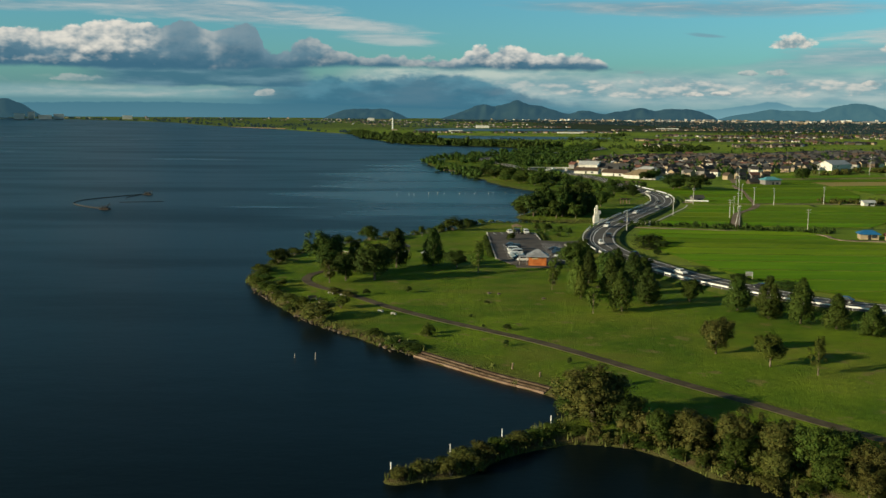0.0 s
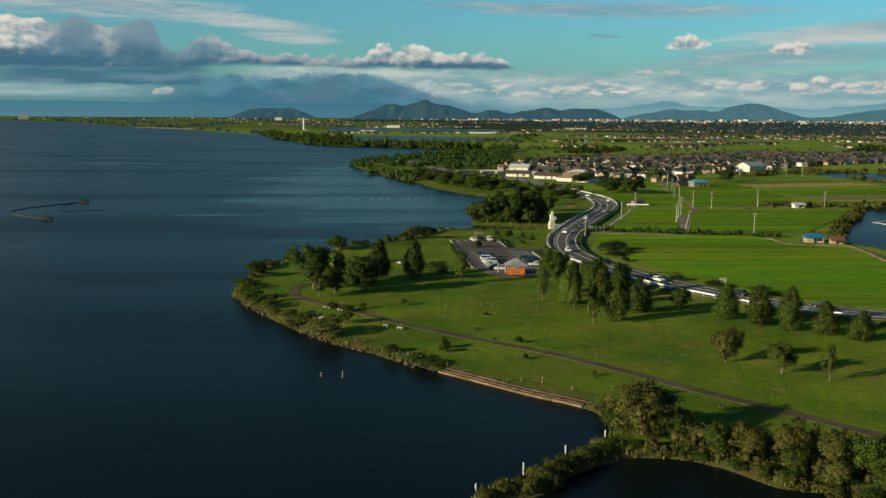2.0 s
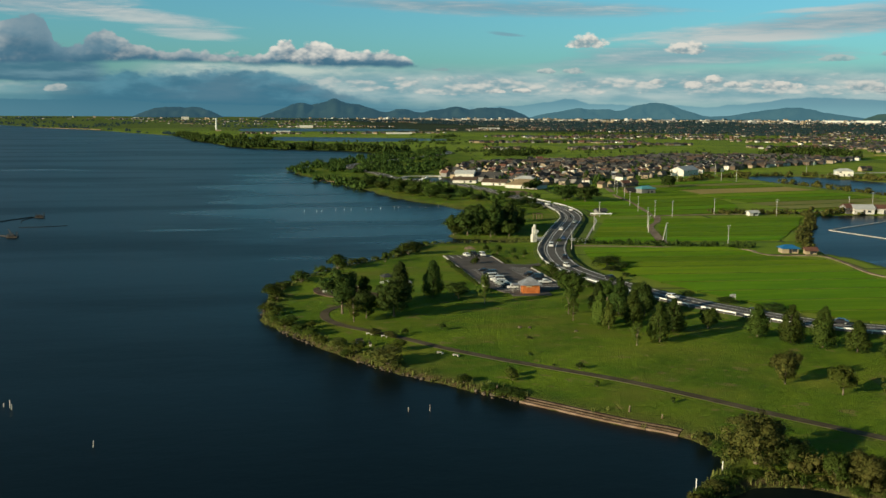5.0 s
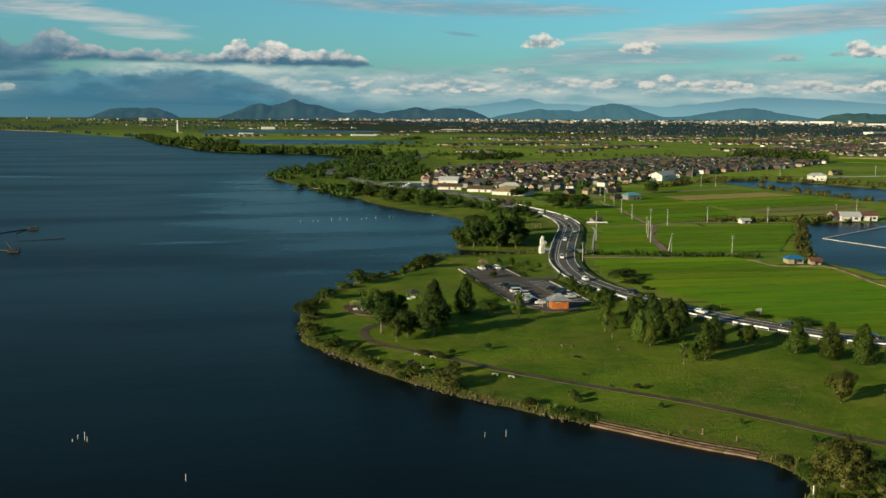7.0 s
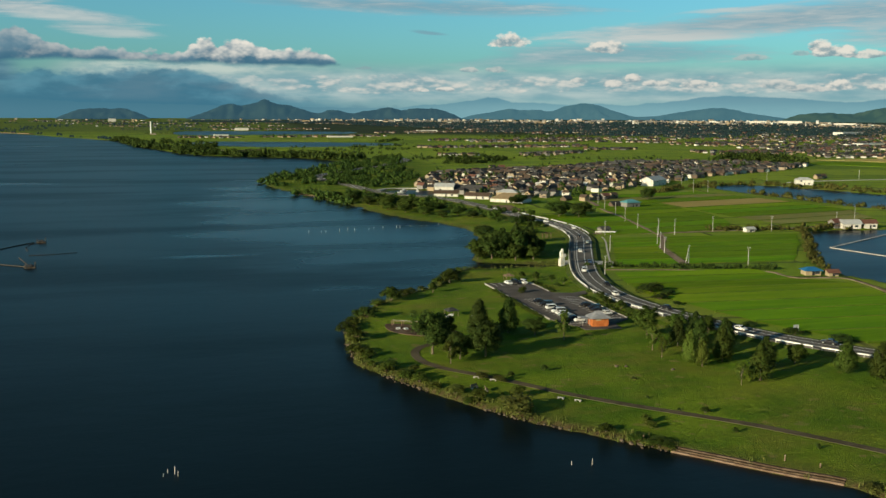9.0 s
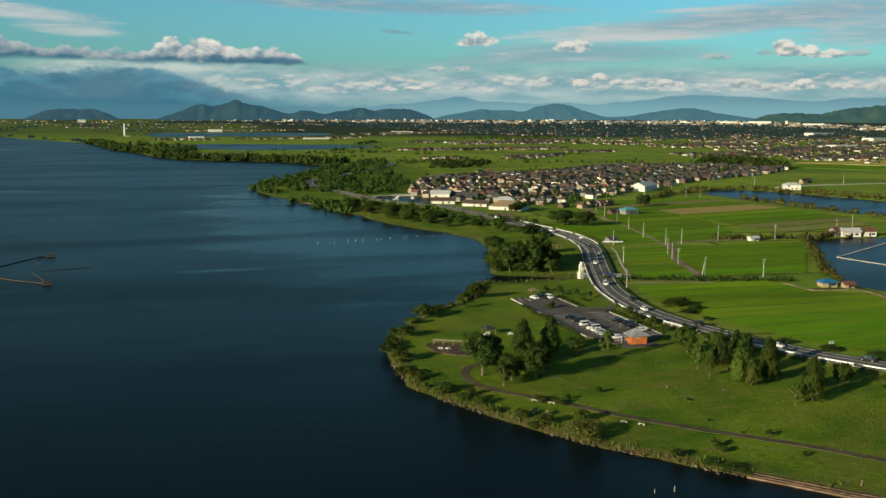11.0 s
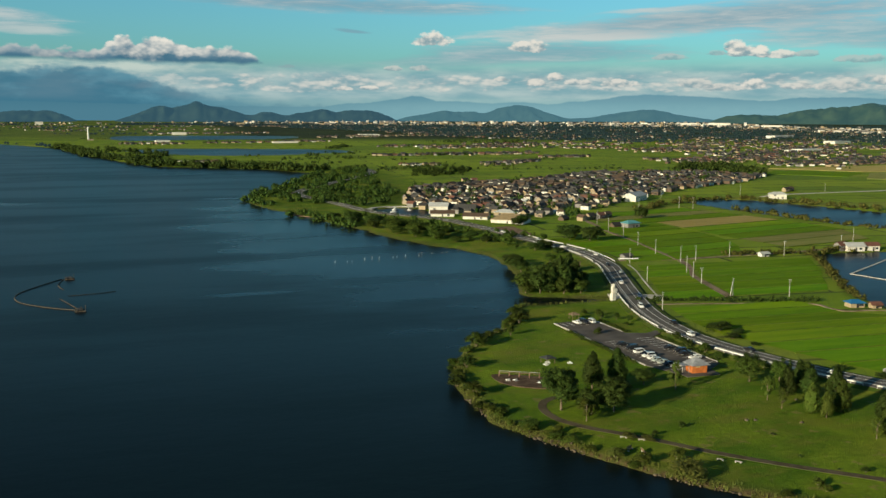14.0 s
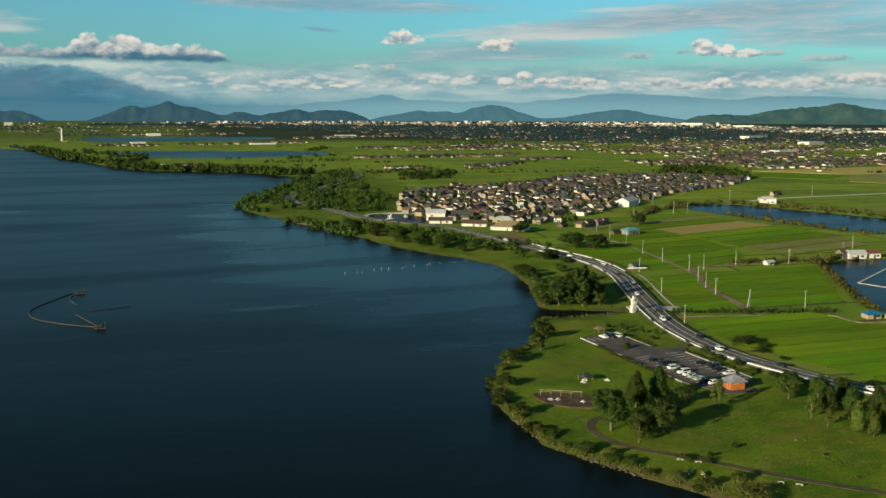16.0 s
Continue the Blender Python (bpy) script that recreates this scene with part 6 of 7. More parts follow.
# ---------------------------------------------------------------- in the water
for x, y, h in ((-5.7, 104.3, 1.75), (1.0, 110.6, 1.75), (7.5, 116.2, 1.8), (14.2, 121.8, 1.75)):
    root = thing("white_post", "white marker post on the overgrown spit", "post", pose(x, y, 0.1), "marker posts on the spit")
    part("shaft", rod((0, 0, 0), (0, 0, h), 0.085, 0.08, 10), STEEL_WHITE, root)
    part("cap", rod((0, 0, h), (0, 0, h + 0.08), 0.1, 0.04, 10), STEEL_WHITE, root)
for x, y, h in ((-21.3, 157.9, 1.3), (-24.9, 158.6, 0.9), (-91.7, 172.2, 1.6), (-92.9, 173, 0.9), (-93.6, 171.6, 0.7), (-74.7, 149.3, 1.2), (-91.2, 171.2, 1.1)):
    root = thing("water_stake", "pale stake standing in the lake water", "stake", pose(x, y, -1.0), "stakes in the lake")
    part("shaft", rod((0, 0, 0), (0.08, 0.03, h + 0.85), 0.08, 0.06, 7), CONCRETE, root)
for k in range(15):
    u = k / 14
    x, y = -24 + 72 * u + 1.5 * math.sin(k * 2.3), 497 + 17 * u + 1.5 * math.cos(k * 1.7)
    root = thing("net_pole", "pale net pole standing in the lake", "pole", pose(x, y, -1.0), "net poles")
    part("shaft", rod((0, 0, 0), (0.1, 0.05, 2.1 + 0.4 * math.sin(k * 5.1)), 0.12, 0.1, 7), CONCRETE, root)


def float_line(pts, r, mat, parent, label=""):
    line = spline(pts, 10)
    verts, faces = [], []
    n = 6
    p = np.array(line)
    t = np.gradient(p, axis=0)
    t /= np.linalg.norm(t, axis=1)[:, None]
    for (x, y), (tx, ty) in zip(p, t):
        for i in range(n):
            w = 2 * math.pi * i / n
            verts.append((x + ty * r * math.cos(w), y - tx * r * math.cos(w), 0.08 + r * math.sin(w)))
    for i in range(len(p) - 1):
        for j in range(n):
            a, b = i * n + j, i * n + (j + 1) % n
            faces.append((a, b, b + n, a + n))
    ob = mesh_object("float_line", verts, faces, mat)
    ob.parent = parent
    return tagged(ob, label) if label else ob


OLD_TIMBER = material("old_wet_timber", two((0.045, 0.038, 0.030), (0.10, 0.085, 0.07), 1.5), 0.8, 0.2)
trap = thing("fish_trap", "brown floating fish trap with a curved boom", "fish trap")
float_line([(-153.5, 491), (-163, 474), (-170, 457), (-168.5, 440), (-158, 425), (-145, 414)], 0.26, OLD_TIMBER, trap)
float_line([(-153, 442), (-149, 428), (-145, 414.5)], 0.2, OLD_TIMBER, trap)
float_line([(-152.5, 490), (-154.5, 475), (-152, 462)], 0.2, OLD_TIMBER, trap)
float_line([(-150, 447), (-139, 449), (-131, 452)], 0.13, OLD_TIMBER, trap)
for x, y in ((-145, 413), (-150, 490.5)):
    part("raft", box(4.2, 3.0, 0.5, (x, y, -0.1), 0.08), OLD_TIMBER, trap)
    for dx, dy in ((-1.8, -1.2), (1.8, -1.2), (-1.8, 1.2), (1.8, 1.2), (0.2, 0)):
        part("stake", rod((x + dx, y + dy, -1.0), (x + dx + 0.1, y + dy, 1.9 + 0.4 * dx / 2), 0.13, 0.1, 6), OLD_TIMBER, trap)
    part("net_heap", box(2.4, 1.8, 0.9, (x, y, 0.35), 0.25), SLATE, trap, "dark heap of nets")
pen = thing("floating_walkway", "white floating walkway on the pond", "walkway")
for a, b in (((200, 384), (262, 420)), ((200, 384), (211, 332))):
    v = Vector((b[0] - a[0], b[1] - a[1], 0))
    n = int(v.length / 4)
    for k in range(n):
        c = Vector((*a, 0)) + v * ((k + 0.5) / n)
        part("deck", box(v.length / n - 0.1, 1.2, 0.35, (c.x, c.y, -0.08), 0.03, turn=math.atan2(v.y, v.x)), CONCRETE, pen)

# ---------------------------------------------------------------- stones and steps on the bank
rs_stone = np.random.RandomState(77)
STONE_MESHES = []
for k in range(6):
    bm = bmesh.new()
    bmesh.ops.create_icosphere(bm, subdivisions=1, radius=0.5)
    for v in bm.verts:
        v.co *= 0.75 + 0.5 * rs_stone.rand()
        v.co.z *= 0.65
    me = bpy.data.meshes.new("stone")
    bm.to_mesh(me)
    bm.free()
    me.materials.append(STONE)
    STONE_MESHES.append(me)
riprap = thing("riprap", "loose brown and grey stones along the water's edge", "stones", kind="structure")
_line = [p for p in spline(BAY, 10) if 160 < p[1] < 262]
_spots = along(_line, 0.5, 0.0, 1, 1, 78)
for k, (x, y, _, _) in enumerate(_spots[:290]):
    if math.sin(y * 0.21) + 0.7 * math.sin(y * 0.57 + 1) < -0.1:                # stones lie in stretches, with grass between
        continue
    ob = new("stone", STONE_MESHES[k % 6])
    ob.parent = riprap
    s = 0.4 + 0.75 * rs_stone.rand() ** 2
    ob.matrix_world = pose(x + rs_stone.normal() * 0.45, y + rs_stone.normal() * 0.45, 0.12 + 0.25 * rs_stone.rand(), 0, 0, rs_stone.rand() * 360)
    ob.scale = (s * (0.8 + 0.5 * rs_stone.rand()), s, s)
_bank = np.array([p for p in spline(BAY, 10) if 137.5 < p[1] < 160])
_edge = [tuple(p) for p in _bank]
ribbon("bank_step", _edge, -0.15, 0.4, 0.34, SAND, "pale worn earth ledge along the water", "step", 0.6)
ribbon("bank_step", _edge, 0.4, 1.0, 0.60, BANK_SOIL, "weathered brown step along the bank", "step", 0.6)
ribbon("bank_step", _edge, 1.0, 1.6, 0.84, PLAY_EARTH, "trodden brown step along the bank", "step", 0.6)
for x, y, s in ((9.6, 147.2, 1), (-9, 164, 0.8), (13.5, 142.8, 0.8)):
    post = thing("stump", "old timber mooring post on the bank", "post", pose(x + 1.4, y + 1.4, 0.5), "mooring posts on the bank")
    part("shaft", rod((0, 0, 0), (0.1, 0, 1.5 * s), 0.16, 0.13, 8), TIMBER, post)
for x, y in ((33.8, 224), (36.2, 222.8), (10.4, 214), (12.6, 213.4), (22, 208)):
    ob = thing("boulder", "pale boulder lying on the lawn", "boulder", pose(x, y, 1.05, 0, 0, x * 20), "boulders on the lawn")
    st = new("rock", STONE_MESHES[int(x) % 6])
    st.parent = ob

# ---------------------------------------------------------------- houses
def tone(name, c, rough=0.8):
    return material(name, lambda t: blend(t, step_between(t, grain(t, 0.5, 5), 0.3, 0.7), (*[v * 0.85 for v in c], 1), (*[min(v * 1.12, 0.9) for v in c], 1)), rough, 0.25)


WALLS = [tone("plaster_white", (0.66, 0.63, 0.57)), tone("plaster_cream", (0.36, 0.28, 0.18)), tone("siding_grey", (0.22, 0.21, 0.20)), tone("siding_brown", (0.12, 0.085, 0.06)), tone("plaster_beige", (0.32, 0.26, 0.19))]
ROOFS = [tone("tile_dark", (0.034, 0.033, 0.034), 0.7), tone("tile_grey", (0.070, 0.068, 0.066), 0.75), tone("tile_brown", (0.090, 0.062, 0.045), 0.75), tone("roof_reddish", (0.15, 0.07, 0.05), 0.6), tone("roof_blue", (0.02, 0.14, 0.32), 0.45),
         tone("roof_tan", (0.25, 0.19, 0.11), 0.7), tone("roof_pale", (0.45, 0.46, 0.46), 0.5), tone("roof_teal", (0.10, 0.30, 0.34), 0.5)]
WALL_WORDS = ["white", "cream", "grey", "brown", "beige"]
ROOF_WORDS = ["dark tiled", "grey tiled", "brown tiled", "reddish", "bright blue", "tan", "pale sheet", "teal sheet"]
PANE = material("window_pane", lambda t: (0.03, 0.04, 0.05), 0.12, 0.6)


def gable_roof(w, d, z, rise, over, thick=0.18):
    bm = bmesh.new()
    a, b = w / 2 + over, d / 2 + over
    drop = rise * over / (d / 2)
    for s in (-1, 1):
        top = [(-a, 0, z + rise), (a, 0, z + rise), (a, s * b, z - drop), (-a, s * b, z - drop)]
        v = [bm.verts.new(p) for p in top] + [bm.verts.new((x, y, q - thick)) for x, y, q in top]
        for f in ((0, 1, 2, 3), (7, 6, 5, 4), (0, 4, 5, 1), (1, 5, 6, 2), (2, 6, 7, 3), (3, 7, 4, 0)):
            bm.faces.new([v[i] for i in f])
    bmesh.ops.recalc_face_normals(bm, faces=bm.faces)
    return bm


def house(w, d, h, roof, wall_i, roof_i, at, group, lower=True, words="house"):
    root = thing("house" if words == "house" else words.replace(" ", "_"), f"{WALL_WORDS[wall_i]} {words} with a {ROOF_WORDS[roof_i]} roof in the village", "house", at, group)
    rise = d * (0.36 if words == "house" else 0.24)
    bm = walled(w, d, h, 0.25)
    if roof == "gable":
        for s in (-1, 1):
            v = [bm.verts.new(p) for p in ((s * w / 2, -d / 2, h), (s * w / 2, d / 2, h), (s * w / 2, 0, h + rise))]
            bm.faces.new(v)
    part("wall", bm, WALLS[wall_i], root)
    part("roof", gable_roof(w, d, h + 0.05, rise, 0.6) if roof == "gable" else hip_roof(w, d, h + 0.1, rise, 0.6, ridge=0.45), ROOFS[roof_i], root)
    storeys = 2 if h > 3.9 else 1
    for k in range(storeys):
        x = w * (0.26 if k == 0 else -0.2)
        part("window", box(1.7, 0.08, 1.1, (x, -d / 2 - 0.02, 0.9 + 2.2 * k)), PANE, root)
    part("door", box(1.0, 0.08, 2.05, (0.0, -d / 2 - 0.02, 0.05)), DARK, root)
    if lower and storeys == 2:
        part("porch_roof", box(w * 0.92, 1.3, 0.14, (0, -d / 2 - 0.66, 2.3)), ROOFS[roof_i], root)
    return root


HOUSE_PLANS = [(8, 6, 4.6, "gable", 1, 0), (7.4, 6.4, 4.5, "hip", 4, 1), (9.6, 6.6, 4.6, "hip", 2, 0), (7, 5.6, 4.6, "gable", 1, 2), (9.4, 6.4, 2.8, "gable", 3, 0), (7.6, 6, 4.6, "gable", 4, 1), (8.6, 7.2, 4.5, "hip", 0, 0), (6.2, 5.0, 2.6, "gable", 0, 6),
               (8.4, 6, 4.6, "gable", 2, 3), (7.4, 5.8, 4.4, "gable", 4, 2), (10.2, 7.0, 4.3, "hip", 3, 1), (7.4, 6, 4.6, "hip", 0, 2)]
FIRST = {}


def put_house(i, x, y, turn, group="village houses"):
    z = 0.55 + float(bend(math.hypot(x + 80, y - 15)))
    at = pose(x, y, z, 0, 0, turn)
    if i not in FIRST:
        FIRST[i] = house(*HOUSE_PLANS[i], at @ Matrix.Scale(0.76, 4), group)
        return FIRST[i]
    return copy_thing(FIRST[i], at)


VILLAGE = [(92, 768), (104, 700), (140, 650), (172, 640), (232, 690), (274, 722), (405, 828), (511, 882), (618, 968), (578, 1050), (520, 1075), (443, 1090), (340, 1010), (267, 972), (158, 935)]
rs_v = np.random.RandomState(5)
REAR = []
_lots = []
for u in np.arange(-420, 420, 10.4):
    for v in np.arange(-320, 320, 9.6):
        a = radians(38)
        x, y = 330 + u * math.cos(a) - v * math.sin(a) + rs_v.normal() * 2.3, 850 + u * math.sin(a) + v * math.cos(a) + rs_v.normal() * 2.3
        pick, turn = rs_v.randint(len(HOUSE_PLANS)), 38 + 90 * rs_v.randint(4) + rs_v.normal() * 9
        if edge_distance(np.array([x]), np.array([y]), VILLAGE)[0] > 4 and rs_v.rand() > 0.24:
            _lots.append((math.hypot(x + 80, y - 15), pick, x, y, turn))
_lots.sort()
for k, (_, pick, x, y, turn) in enumerate(_lots):
    if k < 270:
        put_house(pick, x, y, turn)
    else:
        REAR.append((x, y, turn))
for x, y, i, turn in ((192, 626, 0, 20), (182, 620, 3, 110), (201, 628, 8, 20), (172, 628, 4, 30), (210, 634, 9, 25), (186, 580, 4, 10), (290, 1300, 6, 0), (304, 1308, 0, 10), (318, 1312, 5, 20), (240, 992, 0, 5), (250, 990, 8, 0),
                      (424, 1290, 2, 0), (440, 1300, 5, 10), (470, 1340, 0, 0), (486, 778, 0, 10), (496, 784, 9, 15), (250, 446, 8, 12), (157, 660, 0, 40), (148, 668, 2, 40), (460, 1336, 4, 0), (405, 1285, 4, 0), (390, 1290, 1, 0)):
    put_house(i, x, y, turn, "outlying houses")
for w, d, h, roof, wi, ri, x, y, turn, word in ((17, 8, 2.8, "gable", 0, 2, 101, 681, -22, "shed"), (18, 8, 2.8, "gable", 0, 2, 117, 655, -38, "shed"), (24, 15, 2.8, "hip", 0, 5, 131, 627, -42, "market hall"), (14, 9, 6.0, "gable", 0, 6, 106, 703, -25, "workshop"),
                                            (15, 8, 4.9, "hip", 1, 6, 138, 652, -40, "guest house"), (5.8, 4.6, 2.1, "hip", 1, 4, 140.7, 318.0, -12, "bungalow"), (3.8, 3.2, 2.0, "gable", 1, 3, 146.6, 313.5, -12, "cottage"), (10, 7, 3.0, "gable", 0, 6, 256.5, 443.5, -15, "shed"),
                                            (7, 6, 3.2, "gable", 0, 3, 267, 441.5, -15, "cottage"), (14, 8, 4.6, "hip", 0, 6, 429, 720, -25, "pump house"), (10, 7, 3.4, "hip", 2, 7, 194.5, 576, 10, "cottage"), (24, 12, 4, "gable", 2, 1, 122, 700, -30, "workshop"),
                                            (5, 3, 2.2, "gable", 0, 6, 193.5, 440, 5, "shed"), (5, 4, 2.6, "gable", 2, 1, 119.5, 455, 10, "shed"), (26, 12, 5, "gable", 0, 6, 300, 745, 38, "hall")):
    house(w, d, h, roof, wi, ri, pose(x, y, 0.6, 0, 0, turn), "", False, word)
# reddish yard along the village edge and the harbour quay
slab("yard", [(96, 668), (112, 640), (124, 612), (118, 560), (110, 556), (107, 600), (100, 640), (90, 664)], 0.98, SAND, "reddish brown storage yard beside the road", "yard", 0.5)
ribbon("quay", spline([(64, 712), (62, 740), (74, 757), (100, 757), (112, 735), (108, 700), (100, 686)], 6), -1.5, 2.5, 1.2, CONCRETE, "pale concrete quay round the harbour", "quay", 1.6)
for x, y, t in ((84, 742, 30), (93, 735, 80), (78, 725, 10)):
    boat = thing("boat", "white motor boat moored in the harbour", "boat", pose(x, y, 0, 0, 0, t), "moored boats")
    bm = bmesh.new()
    ring = [(-3.2, 1.1), (1.2, 1.2), (3.6, 0.0), (1.2, -1.2), (-3.2, -1.1)]
    lo, hi = [bm.verts.new((px * 0.85, py * 0.7, -0.3)) for px, py in ring], [bm.verts.new((px, py, 0.8)) for px, py in ring]
    for k in range(5):
        bm.faces.new((lo[k], lo[(k + 1) % 5], hi[(k + 1) % 5], hi[k]))
    bm.faces.new(hi)
    bmesh.ops.recalc_face_normals(bm, faces=bm.faces)
    part("hull", bm, STEEL_WHITE, boat)
    part("cabin", box(1.8, 1.4, 1.1, (-0.4, 0, 0.8), 0.12), STEEL_WHITE, boat)
    part("window", box(1.84, 1.1, 0.4, (-0.4, 0, 1.3)), PANE, boat)
ribbon("sandbank", spline([(0, 731), (14, 712), (31, 697)], 6), -1.5, 2.5, 0.35, SAND, "low brown sandbank off the shore", "sandbank", 0.8)

# ---------------------------------------------------------------- far settlements on the plain
def far_settlements():
    rs = np.random.RandomState(61)
    verts, faces, mat = [], [], []

    def block(x, y, z, w, d, h, turn, roofed, wi, ri):
        c, s = math.cos(turn), math.sin(turn)
        k = len(verts)
        rise = d * 0.36 if roofed else 0.0
        pts = [(-w / 2, -d / 2, 0), (w / 2, -d / 2, 0), (w / 2, d / 2, 0), (-w / 2, d / 2, 0)]
        pts = pts + [(px, py, h) for px, py, _ in pts]
        o = 0.6 if roofed else 0.0
        pts += [(-w / 2 - o, -d / 2 - o, h), (w / 2 + o, -d / 2 - o, h), (w / 2 + o, d / 2 + o, h), (-w / 2 - o, d / 2 + o, h), (-w / 2 - o, 0, h + rise), (w / 2 + o, 0, h + rise)]
        verts.extend((x + px * c - py * s, y + px * s + py * c, z + pz) for px, py, pz in pts)
        for f in ((0, 1, 5, 4), (1, 2, 6, 5), (2, 3, 7, 6), (3, 0, 4, 7)):
            faces.append(tuple(k + i for i in f)), mat.append(wi)
        for f in (((8, 9, 13, 12), (10, 11, 12, 13), (9, 10, 13), (11, 8, 12)) if roofed else ((8, 9, 10, 11),)):
            faces.append(tuple(k + i for i in f)), mat.append(ri)

    spots, yards = [], []
    # hamlets strung along the lanes: from, to, spread, houses
    for x0, y0, x1, y1, wide, n in ((328, 1613, 620, 1623, 14, 120), (388, 1314, 513, 1364, 9, 34), (270, 1318, 330, 1308, 8, 14), (458, 2037, 900, 1800, 24, 150), (520, 1900, 760, 1960, 22, 60), (470, 2714, 905, 2838, 30, 110),
                                    (700, 1290, 900, 1330, 34, 120), (800, 1150, 1080, 1250, 40, 170), (900, 1400, 1200, 1540, 60, 240), (1000, 1180, 1260, 1340, 40, 150), (860, 1640, 1100, 1720, 40, 130), (560, 1480, 660, 1470, 8, 22),
                                    (120, 2330, 330, 2350, 14, 40), (-60, 2330, 60, 2290, 20, 30), (-20, 1500, 40, 1460, 14, 14), (330, 2420, 420, 2380, 16, 26), (1180, 1640, 1500, 1700, 60, 150), (690, 2060, 1000, 2040, 40, 120),
                                    (980, 1030, 1160, 1080, 16, 50), (1100, 1900, 1500, 2000, 70, 160), (60, 3120, 400, 3150, 30, 70), (-300, 3500, 300, 3560, 50, 60), (-480, 3900, 500, 3980, 60, 80), (-700, 4250, 500, 4330, 60, 80)):
        for _ in range(n):
            u = rs.rand()
            spots.append((x0 + (x1 - x0) * u + rs.normal() * wide * 0.5, y0 + (y1 - y0) * u + rs.normal() * wide, 0))
    for _ in range(950):                                         # suburb in the dark belt, in loose rows
        a = 8 + 46 * rs.rand() ** 0.8
        lo = belt_edge(a)
        x, y = polar(lo + (4000 - lo) * rs.rand(), a)
        for k in range(rs.randint(1, 4)):
            spots.append((x + k * 11 + rs.normal() * 2, y + rs.normal() * 4, 0))
    for _ in range(1150):                                         # the pale town at the foot of the hills, and the strip across the lake
        a = 5 + 49 * rs.rand() ** 0.75
        x, y = polar(float(np.interp(a, [5, 34, 40, 54], [4120, 4050, 3500, 3100])) + 560 * rs.rand() ** 1.2, a)
        spots.append((x, y, 1))
    for _ in range(60):
        x, y = polar(4250 + 350 * rs.rand(), -26 + 34 * rs.rand())
        spots.append((x, y, 1))
    xy = np.array([(s[0], s[1]) for s in spots])
    d = water_edge(xy[:, 0], xy[:, 1])
    keep = (d > 25) & (edge_distance(xy[:, 0], xy[:, 1], VILLAGE) < -25) & ((xy[:, 1] > 1180) | (xy[:, 0] > 690))
    for (x, y, far), ok in zip(spots, keep):
        if not ok:
            continue
        if not far and rs.rand() < 0.55 and y < 2900:
            yards.append((x + rs.normal() * 11, y + 4 + rs.normal() * 7, 3.6 + 2.5 * rs.rand(), 6 + 4 * rs.rand()))
        z = 0.5 + float(bend(math.hypot(x + 80, y - 15)))
        if far:
            w = 8 + 26 * rs.rand() ** 2.5
            block(x, y, z, w, 10, 3.5 + 7 * rs.rand() ** 3, rs.normal() * 0.4, False, (0, 4, 1, 2, 2)[rs.randint(5)], 5 + (6, 6, 1, 1, 5)[rs.randint(5)])
        else:
            block(x, y, z, 5.6 + 3.4 * rs.rand(), 4.6 + 1.6 * rs.rand(), 2.0 + 1.4 * rs.rand(), rs.rand() * 3.14, True, (0, 1, 2, 3, 4, 3, 1, 2)[rs.randint(8)], 5 + (0, 0, 1, 2, 1, 0, 1, 3, 0)[rs.randint(9)])
    for x, y, w, d, h, turn in ((1163, 1540, 62, 24, 6, 0.25), (1110, 1528, 26, 18, 5, 0.25), (304, 1316, 16, 10, 3, 0.1), (1290, 1400, 56, 20, 5, 0.2), (1180, 1120, 44, 16, 4, 0.1), (640, 2790, 60, 24, 6, -0.1), (300, 2310, 60, 16, 4, 0.0), (30, 2440, 34, 14, 5, 0.1),
                                (1560, 1900, 70, 30, 7, 0.3), (-10, 1470, 14, 10, 4, 0.3), (120, 3020, 40, 20, 8, 0), (1700, 2280, 90, 30, 8, 0.3)):
        block(x, y, 0.5 + float(bend(math.hypot(x + 80, y - 15))), w, d, h, turn, False, 0, 5 + 6)
    for az, r, w, h in ((-22.6, 4300, 40, 24), (-22.0, 4320, 26, 30), (-21.3, 4300, 50, 18), (-20.6, 4310, 40, 22), (-24, 4300, 120, 5), (-17, 4310, 40, 17), (-3.2, 4200, 30, 14), (33.5, 4250, 70, 12), (35.2, 4250, 90, 13), (38, 4050, 80, 10), (42, 3700, 70, 9), (45, 3500, 90, 9)):
        x, y = polar(r, az)
        block(x, y, float(bend(r)), w, 20, h, -radians(az), False, 0, 5 + 6)
    x, y = polar(4150, 36.6)                                      # the fin-shaped white roof of the town's hall
    block(x, y, float(bend(4150)), 10, 10, 15, -0.6, True, 0, 5 + 6)
    for x, y, turn in REAR:                                       # back rows of the village
        block(x, y, 0.5, 6 + 1.6 * rs.rand(), 5.2, 2.6 + 1.2 * rs.rand(), radians(turn), True, (0, 0, 1, 2, 3, 4, 0)[rs.randint(7)], 5 + (0, 0, 1, 2, 1, 2)[rs.randint(6)])
    scrub("yard_trees", yards, LEAF_DARK, "dark trees round the far farmhouses", 62, 1, 3)
    ob = mesh_object("far_settlements", verts, faces, WALLS + ROOFS, False, mat)
    tagged(ob, "far farmhouses and town buildings on the plain", "buildings", kind="stuff")


far_settlements()
tower = thing("chimney", "slim white chimney tower on the far shore", "tower", pose(-136, 2600, 2.0))
part("shaft", rod((0, 0, -2), (0, 0, 33), 2.2, 1.6, 12), STEEL_WHITE, tower)
part("base", box(14, 9, 4, (5, 0, -1)), WALLS[4], tower)

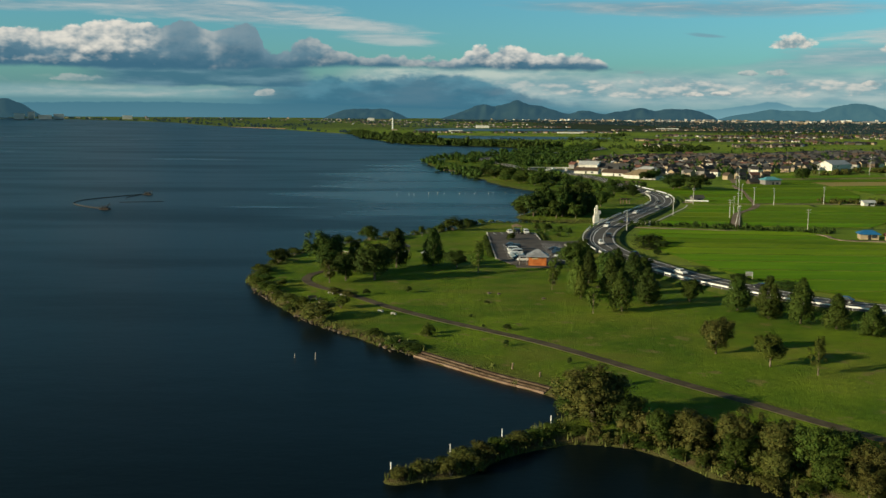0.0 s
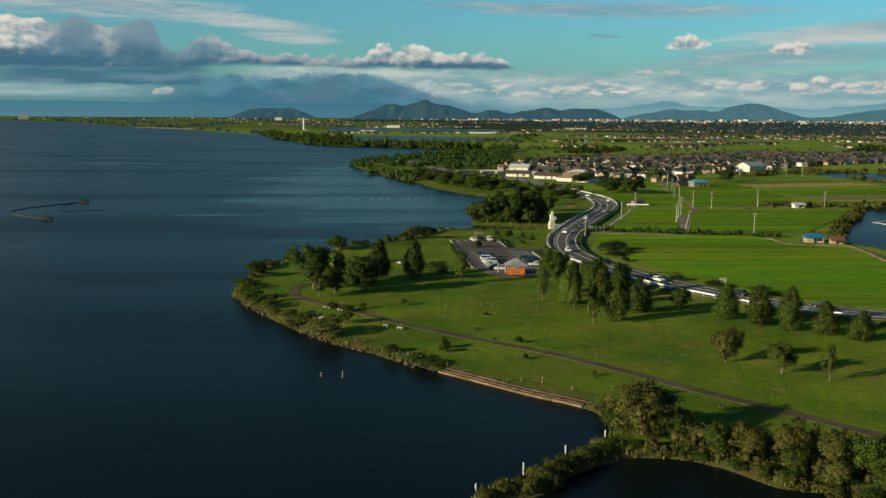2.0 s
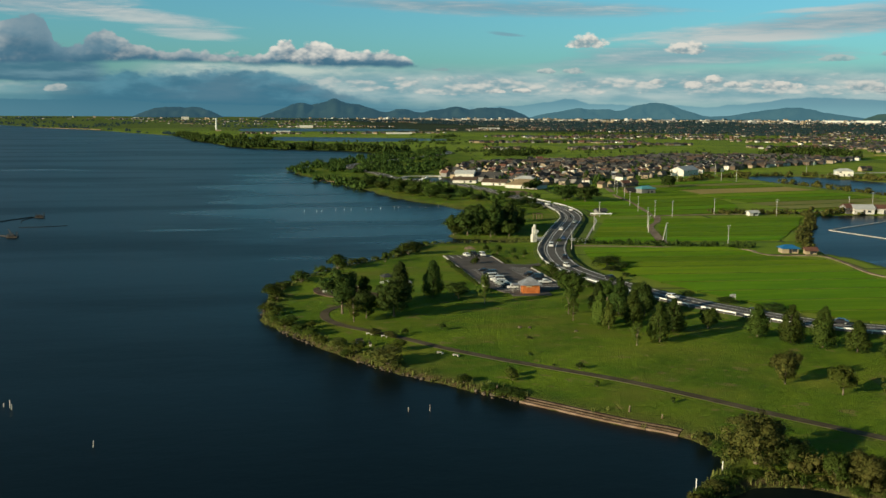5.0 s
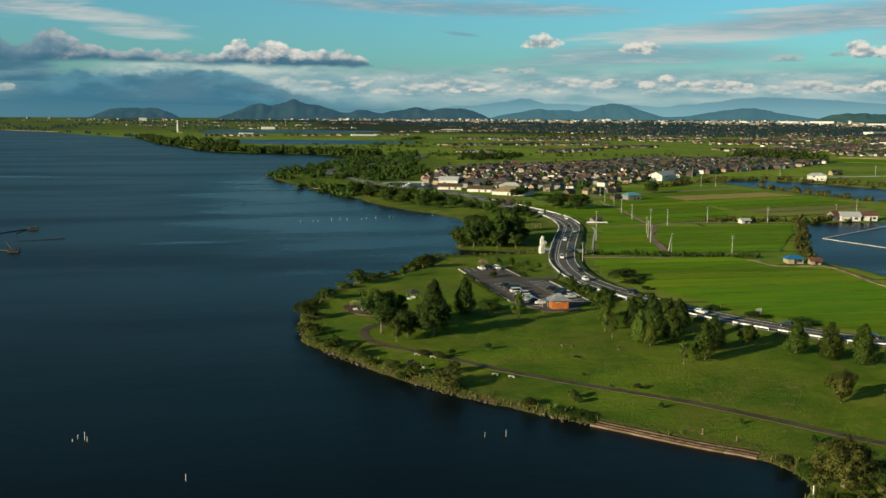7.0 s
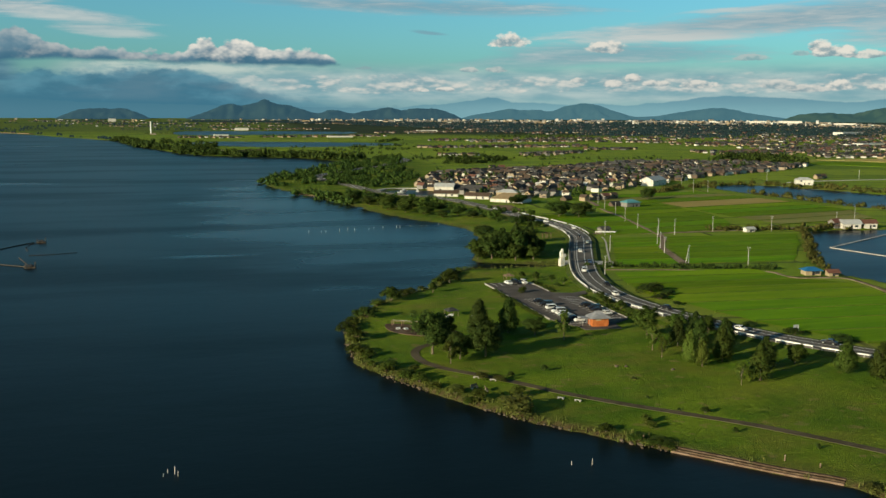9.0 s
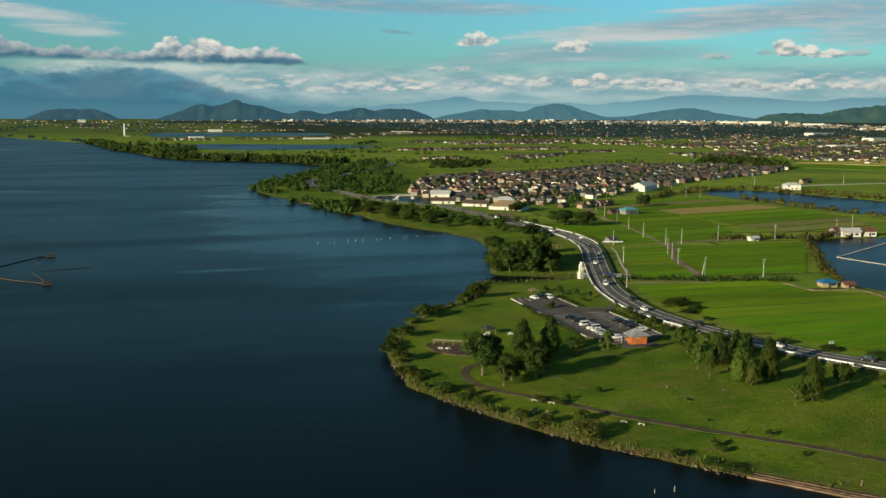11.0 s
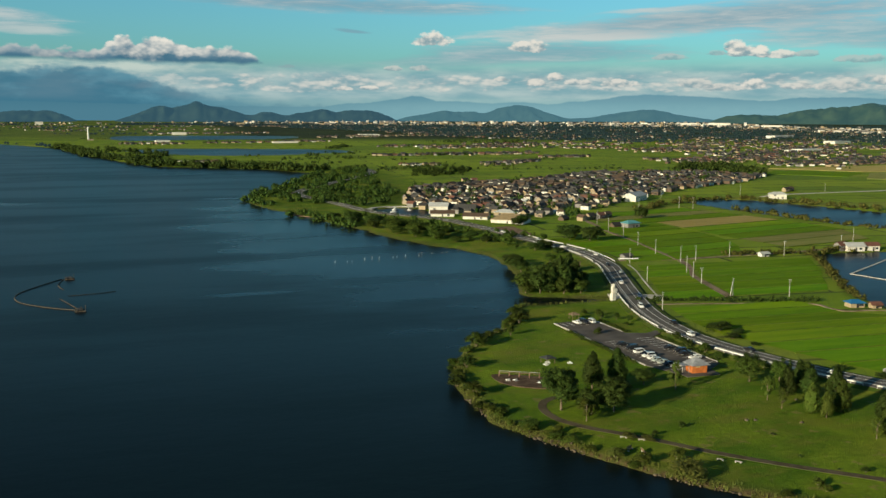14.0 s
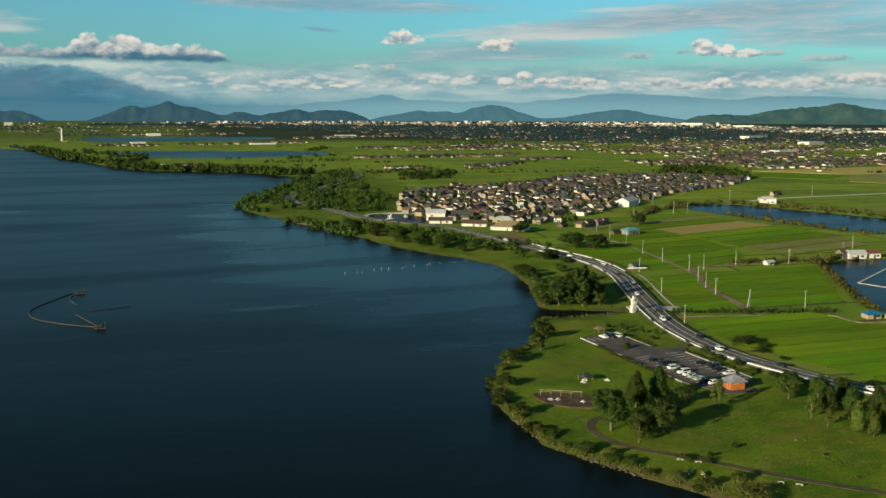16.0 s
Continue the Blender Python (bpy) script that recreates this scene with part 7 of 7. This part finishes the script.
# ---------------------------------------------------------------- hills at the edge of the plain
def range_of_hills(name, crest, r, depth, mat, label, seed, rough, foot=14.0):
    """crest: (bearing, height) along the skyline; the ridge falls in spurs to the plain in front, and behind."""
    rs = np.random.RandomState(seed)
    az = np.arange(crest[0][0], crest[-1][0], 0.06)
    h = np.interp(az, *zip(*crest))
    h = np.convolve(np.pad(h, 4, mode="edge"), np.ones(9) / 9, "valid")
    bumps = sum(np.interp(az, np.arange(-60, 80, step), rs.normal(size=len(np.arange(-60, 80, step)))) * amp for step, amp in ((0.9, 1.0), (0.4, 0.6), (0.16, 0.4)))
    h = h + bumps * rough * np.clip((h - 32) / 40, 0, 1)
    fold = lattice(64, 1.0, seed + 1)
    prof = [(-1 + k / 16, 0.5 - 0.5 * math.cos(math.pi * (k / 16) ** 1.1)) for k in range(17)] + [(0.12, 0.7), (0.3, 0.0)]
    sv, fv = np.array(prof).T
    a, u = np.meshgrid(az, sv, indexing="ij")
    gully = 1 + (fold(a * 1.3 + u * 1.5, u * 2.0) + 0.6 * fold(a * 3.1 - u, u * 4.0 + 9)) * (1 - fv) * fv * 3.0
    rr = r + u * depth
    verts = np.stack([EYE0[0] + rr * np.sin(np.radians(a)), EYE0[1] + rr * np.cos(np.radians(a)), foot + (h[:, None] - foot) * np.minimum(fv * gully, 1.0)], -1).reshape(-1, 3)
    faces = []
    n = len(prof)
    for i in range(len(az) - 1):
        for j in range(n - 1):
            faces.append((i * n + j, (i + 1) * n + j, (i + 1) * n + j + 1, i * n + j + 1))
    tagged(mesh_object(name, verts, faces, mat, True), label, "hills", kind="structure")


# the hills' blue haze is a faint glow in their materials
range_of_hills("backdrop_hills", [(-40, 30), (-33, 60), (-28, 96), (-24.2, 110), (-23.1, 104), (-22.4, 80), (-22.0, 54), (-21.2, 16)], 4850, 230, FOREST_HAZED, "dark wooded hill across the lake", 71, 2.5)
range_of_hills("backdrop_hills", [(-6.4, 16), (-5.6, 48), (-5.0, 67), (-4.4, 73), (-2.8, 77), (-2.1, 66), (-1.6, 48), (-0.9, 16)], 4850, 230, FOREST_HAZED, "low flat-topped wooded hill beyond the plain", 72, 2.0)
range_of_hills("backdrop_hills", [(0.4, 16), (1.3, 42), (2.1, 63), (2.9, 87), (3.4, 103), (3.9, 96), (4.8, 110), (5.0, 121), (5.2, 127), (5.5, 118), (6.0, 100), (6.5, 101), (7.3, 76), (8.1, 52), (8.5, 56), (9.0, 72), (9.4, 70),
                                  (10.2, 52), (10.7, 60), (11.9, 76), (12.7, 83), (13.2, 68), (13.6, 76), (14.8, 85), (15.4, 67), (16.3, 46), (17.0, 16)], 4830, 240, FOREST_HAZED, "dark wooded hills with a pointed summit", 73, 3.0)
range_of_hills("backdrop_hills", [(34.4, 16), (35.3, 49), (35.9, 60), (37.3, 61), (38.5, 66), (39.4, 84), (40.0, 90), (41.2, 98), (42.1, 101), (42.7, 113), (43.2, 120), (43.8, 107), (44.7, 95), (46.0, 80), (49, 70), (53, 86), (58, 60), (64, 30)], 4800, 290, FOREST_NEAR_HAZED, "green wooded hill behind the town", 74, 3.0)
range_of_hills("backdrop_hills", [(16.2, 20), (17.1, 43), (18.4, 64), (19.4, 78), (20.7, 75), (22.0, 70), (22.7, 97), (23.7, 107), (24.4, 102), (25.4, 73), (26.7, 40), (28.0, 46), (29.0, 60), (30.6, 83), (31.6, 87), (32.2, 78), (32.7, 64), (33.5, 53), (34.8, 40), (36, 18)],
               4890, 150, FOREST_FAR_HAZED, "blue hazy hills beyond the town", 75, 2.5)
ribbon("sandbar", spline([(-660, 2990), (-560, 2860), (-470, 2745), (-430, 2670)], 6), -9, 3, 1.6, SAND, "pale low sandbar off the far shore", "sandbar", 1.5, lift=np.full(19, float(bend(2850))))
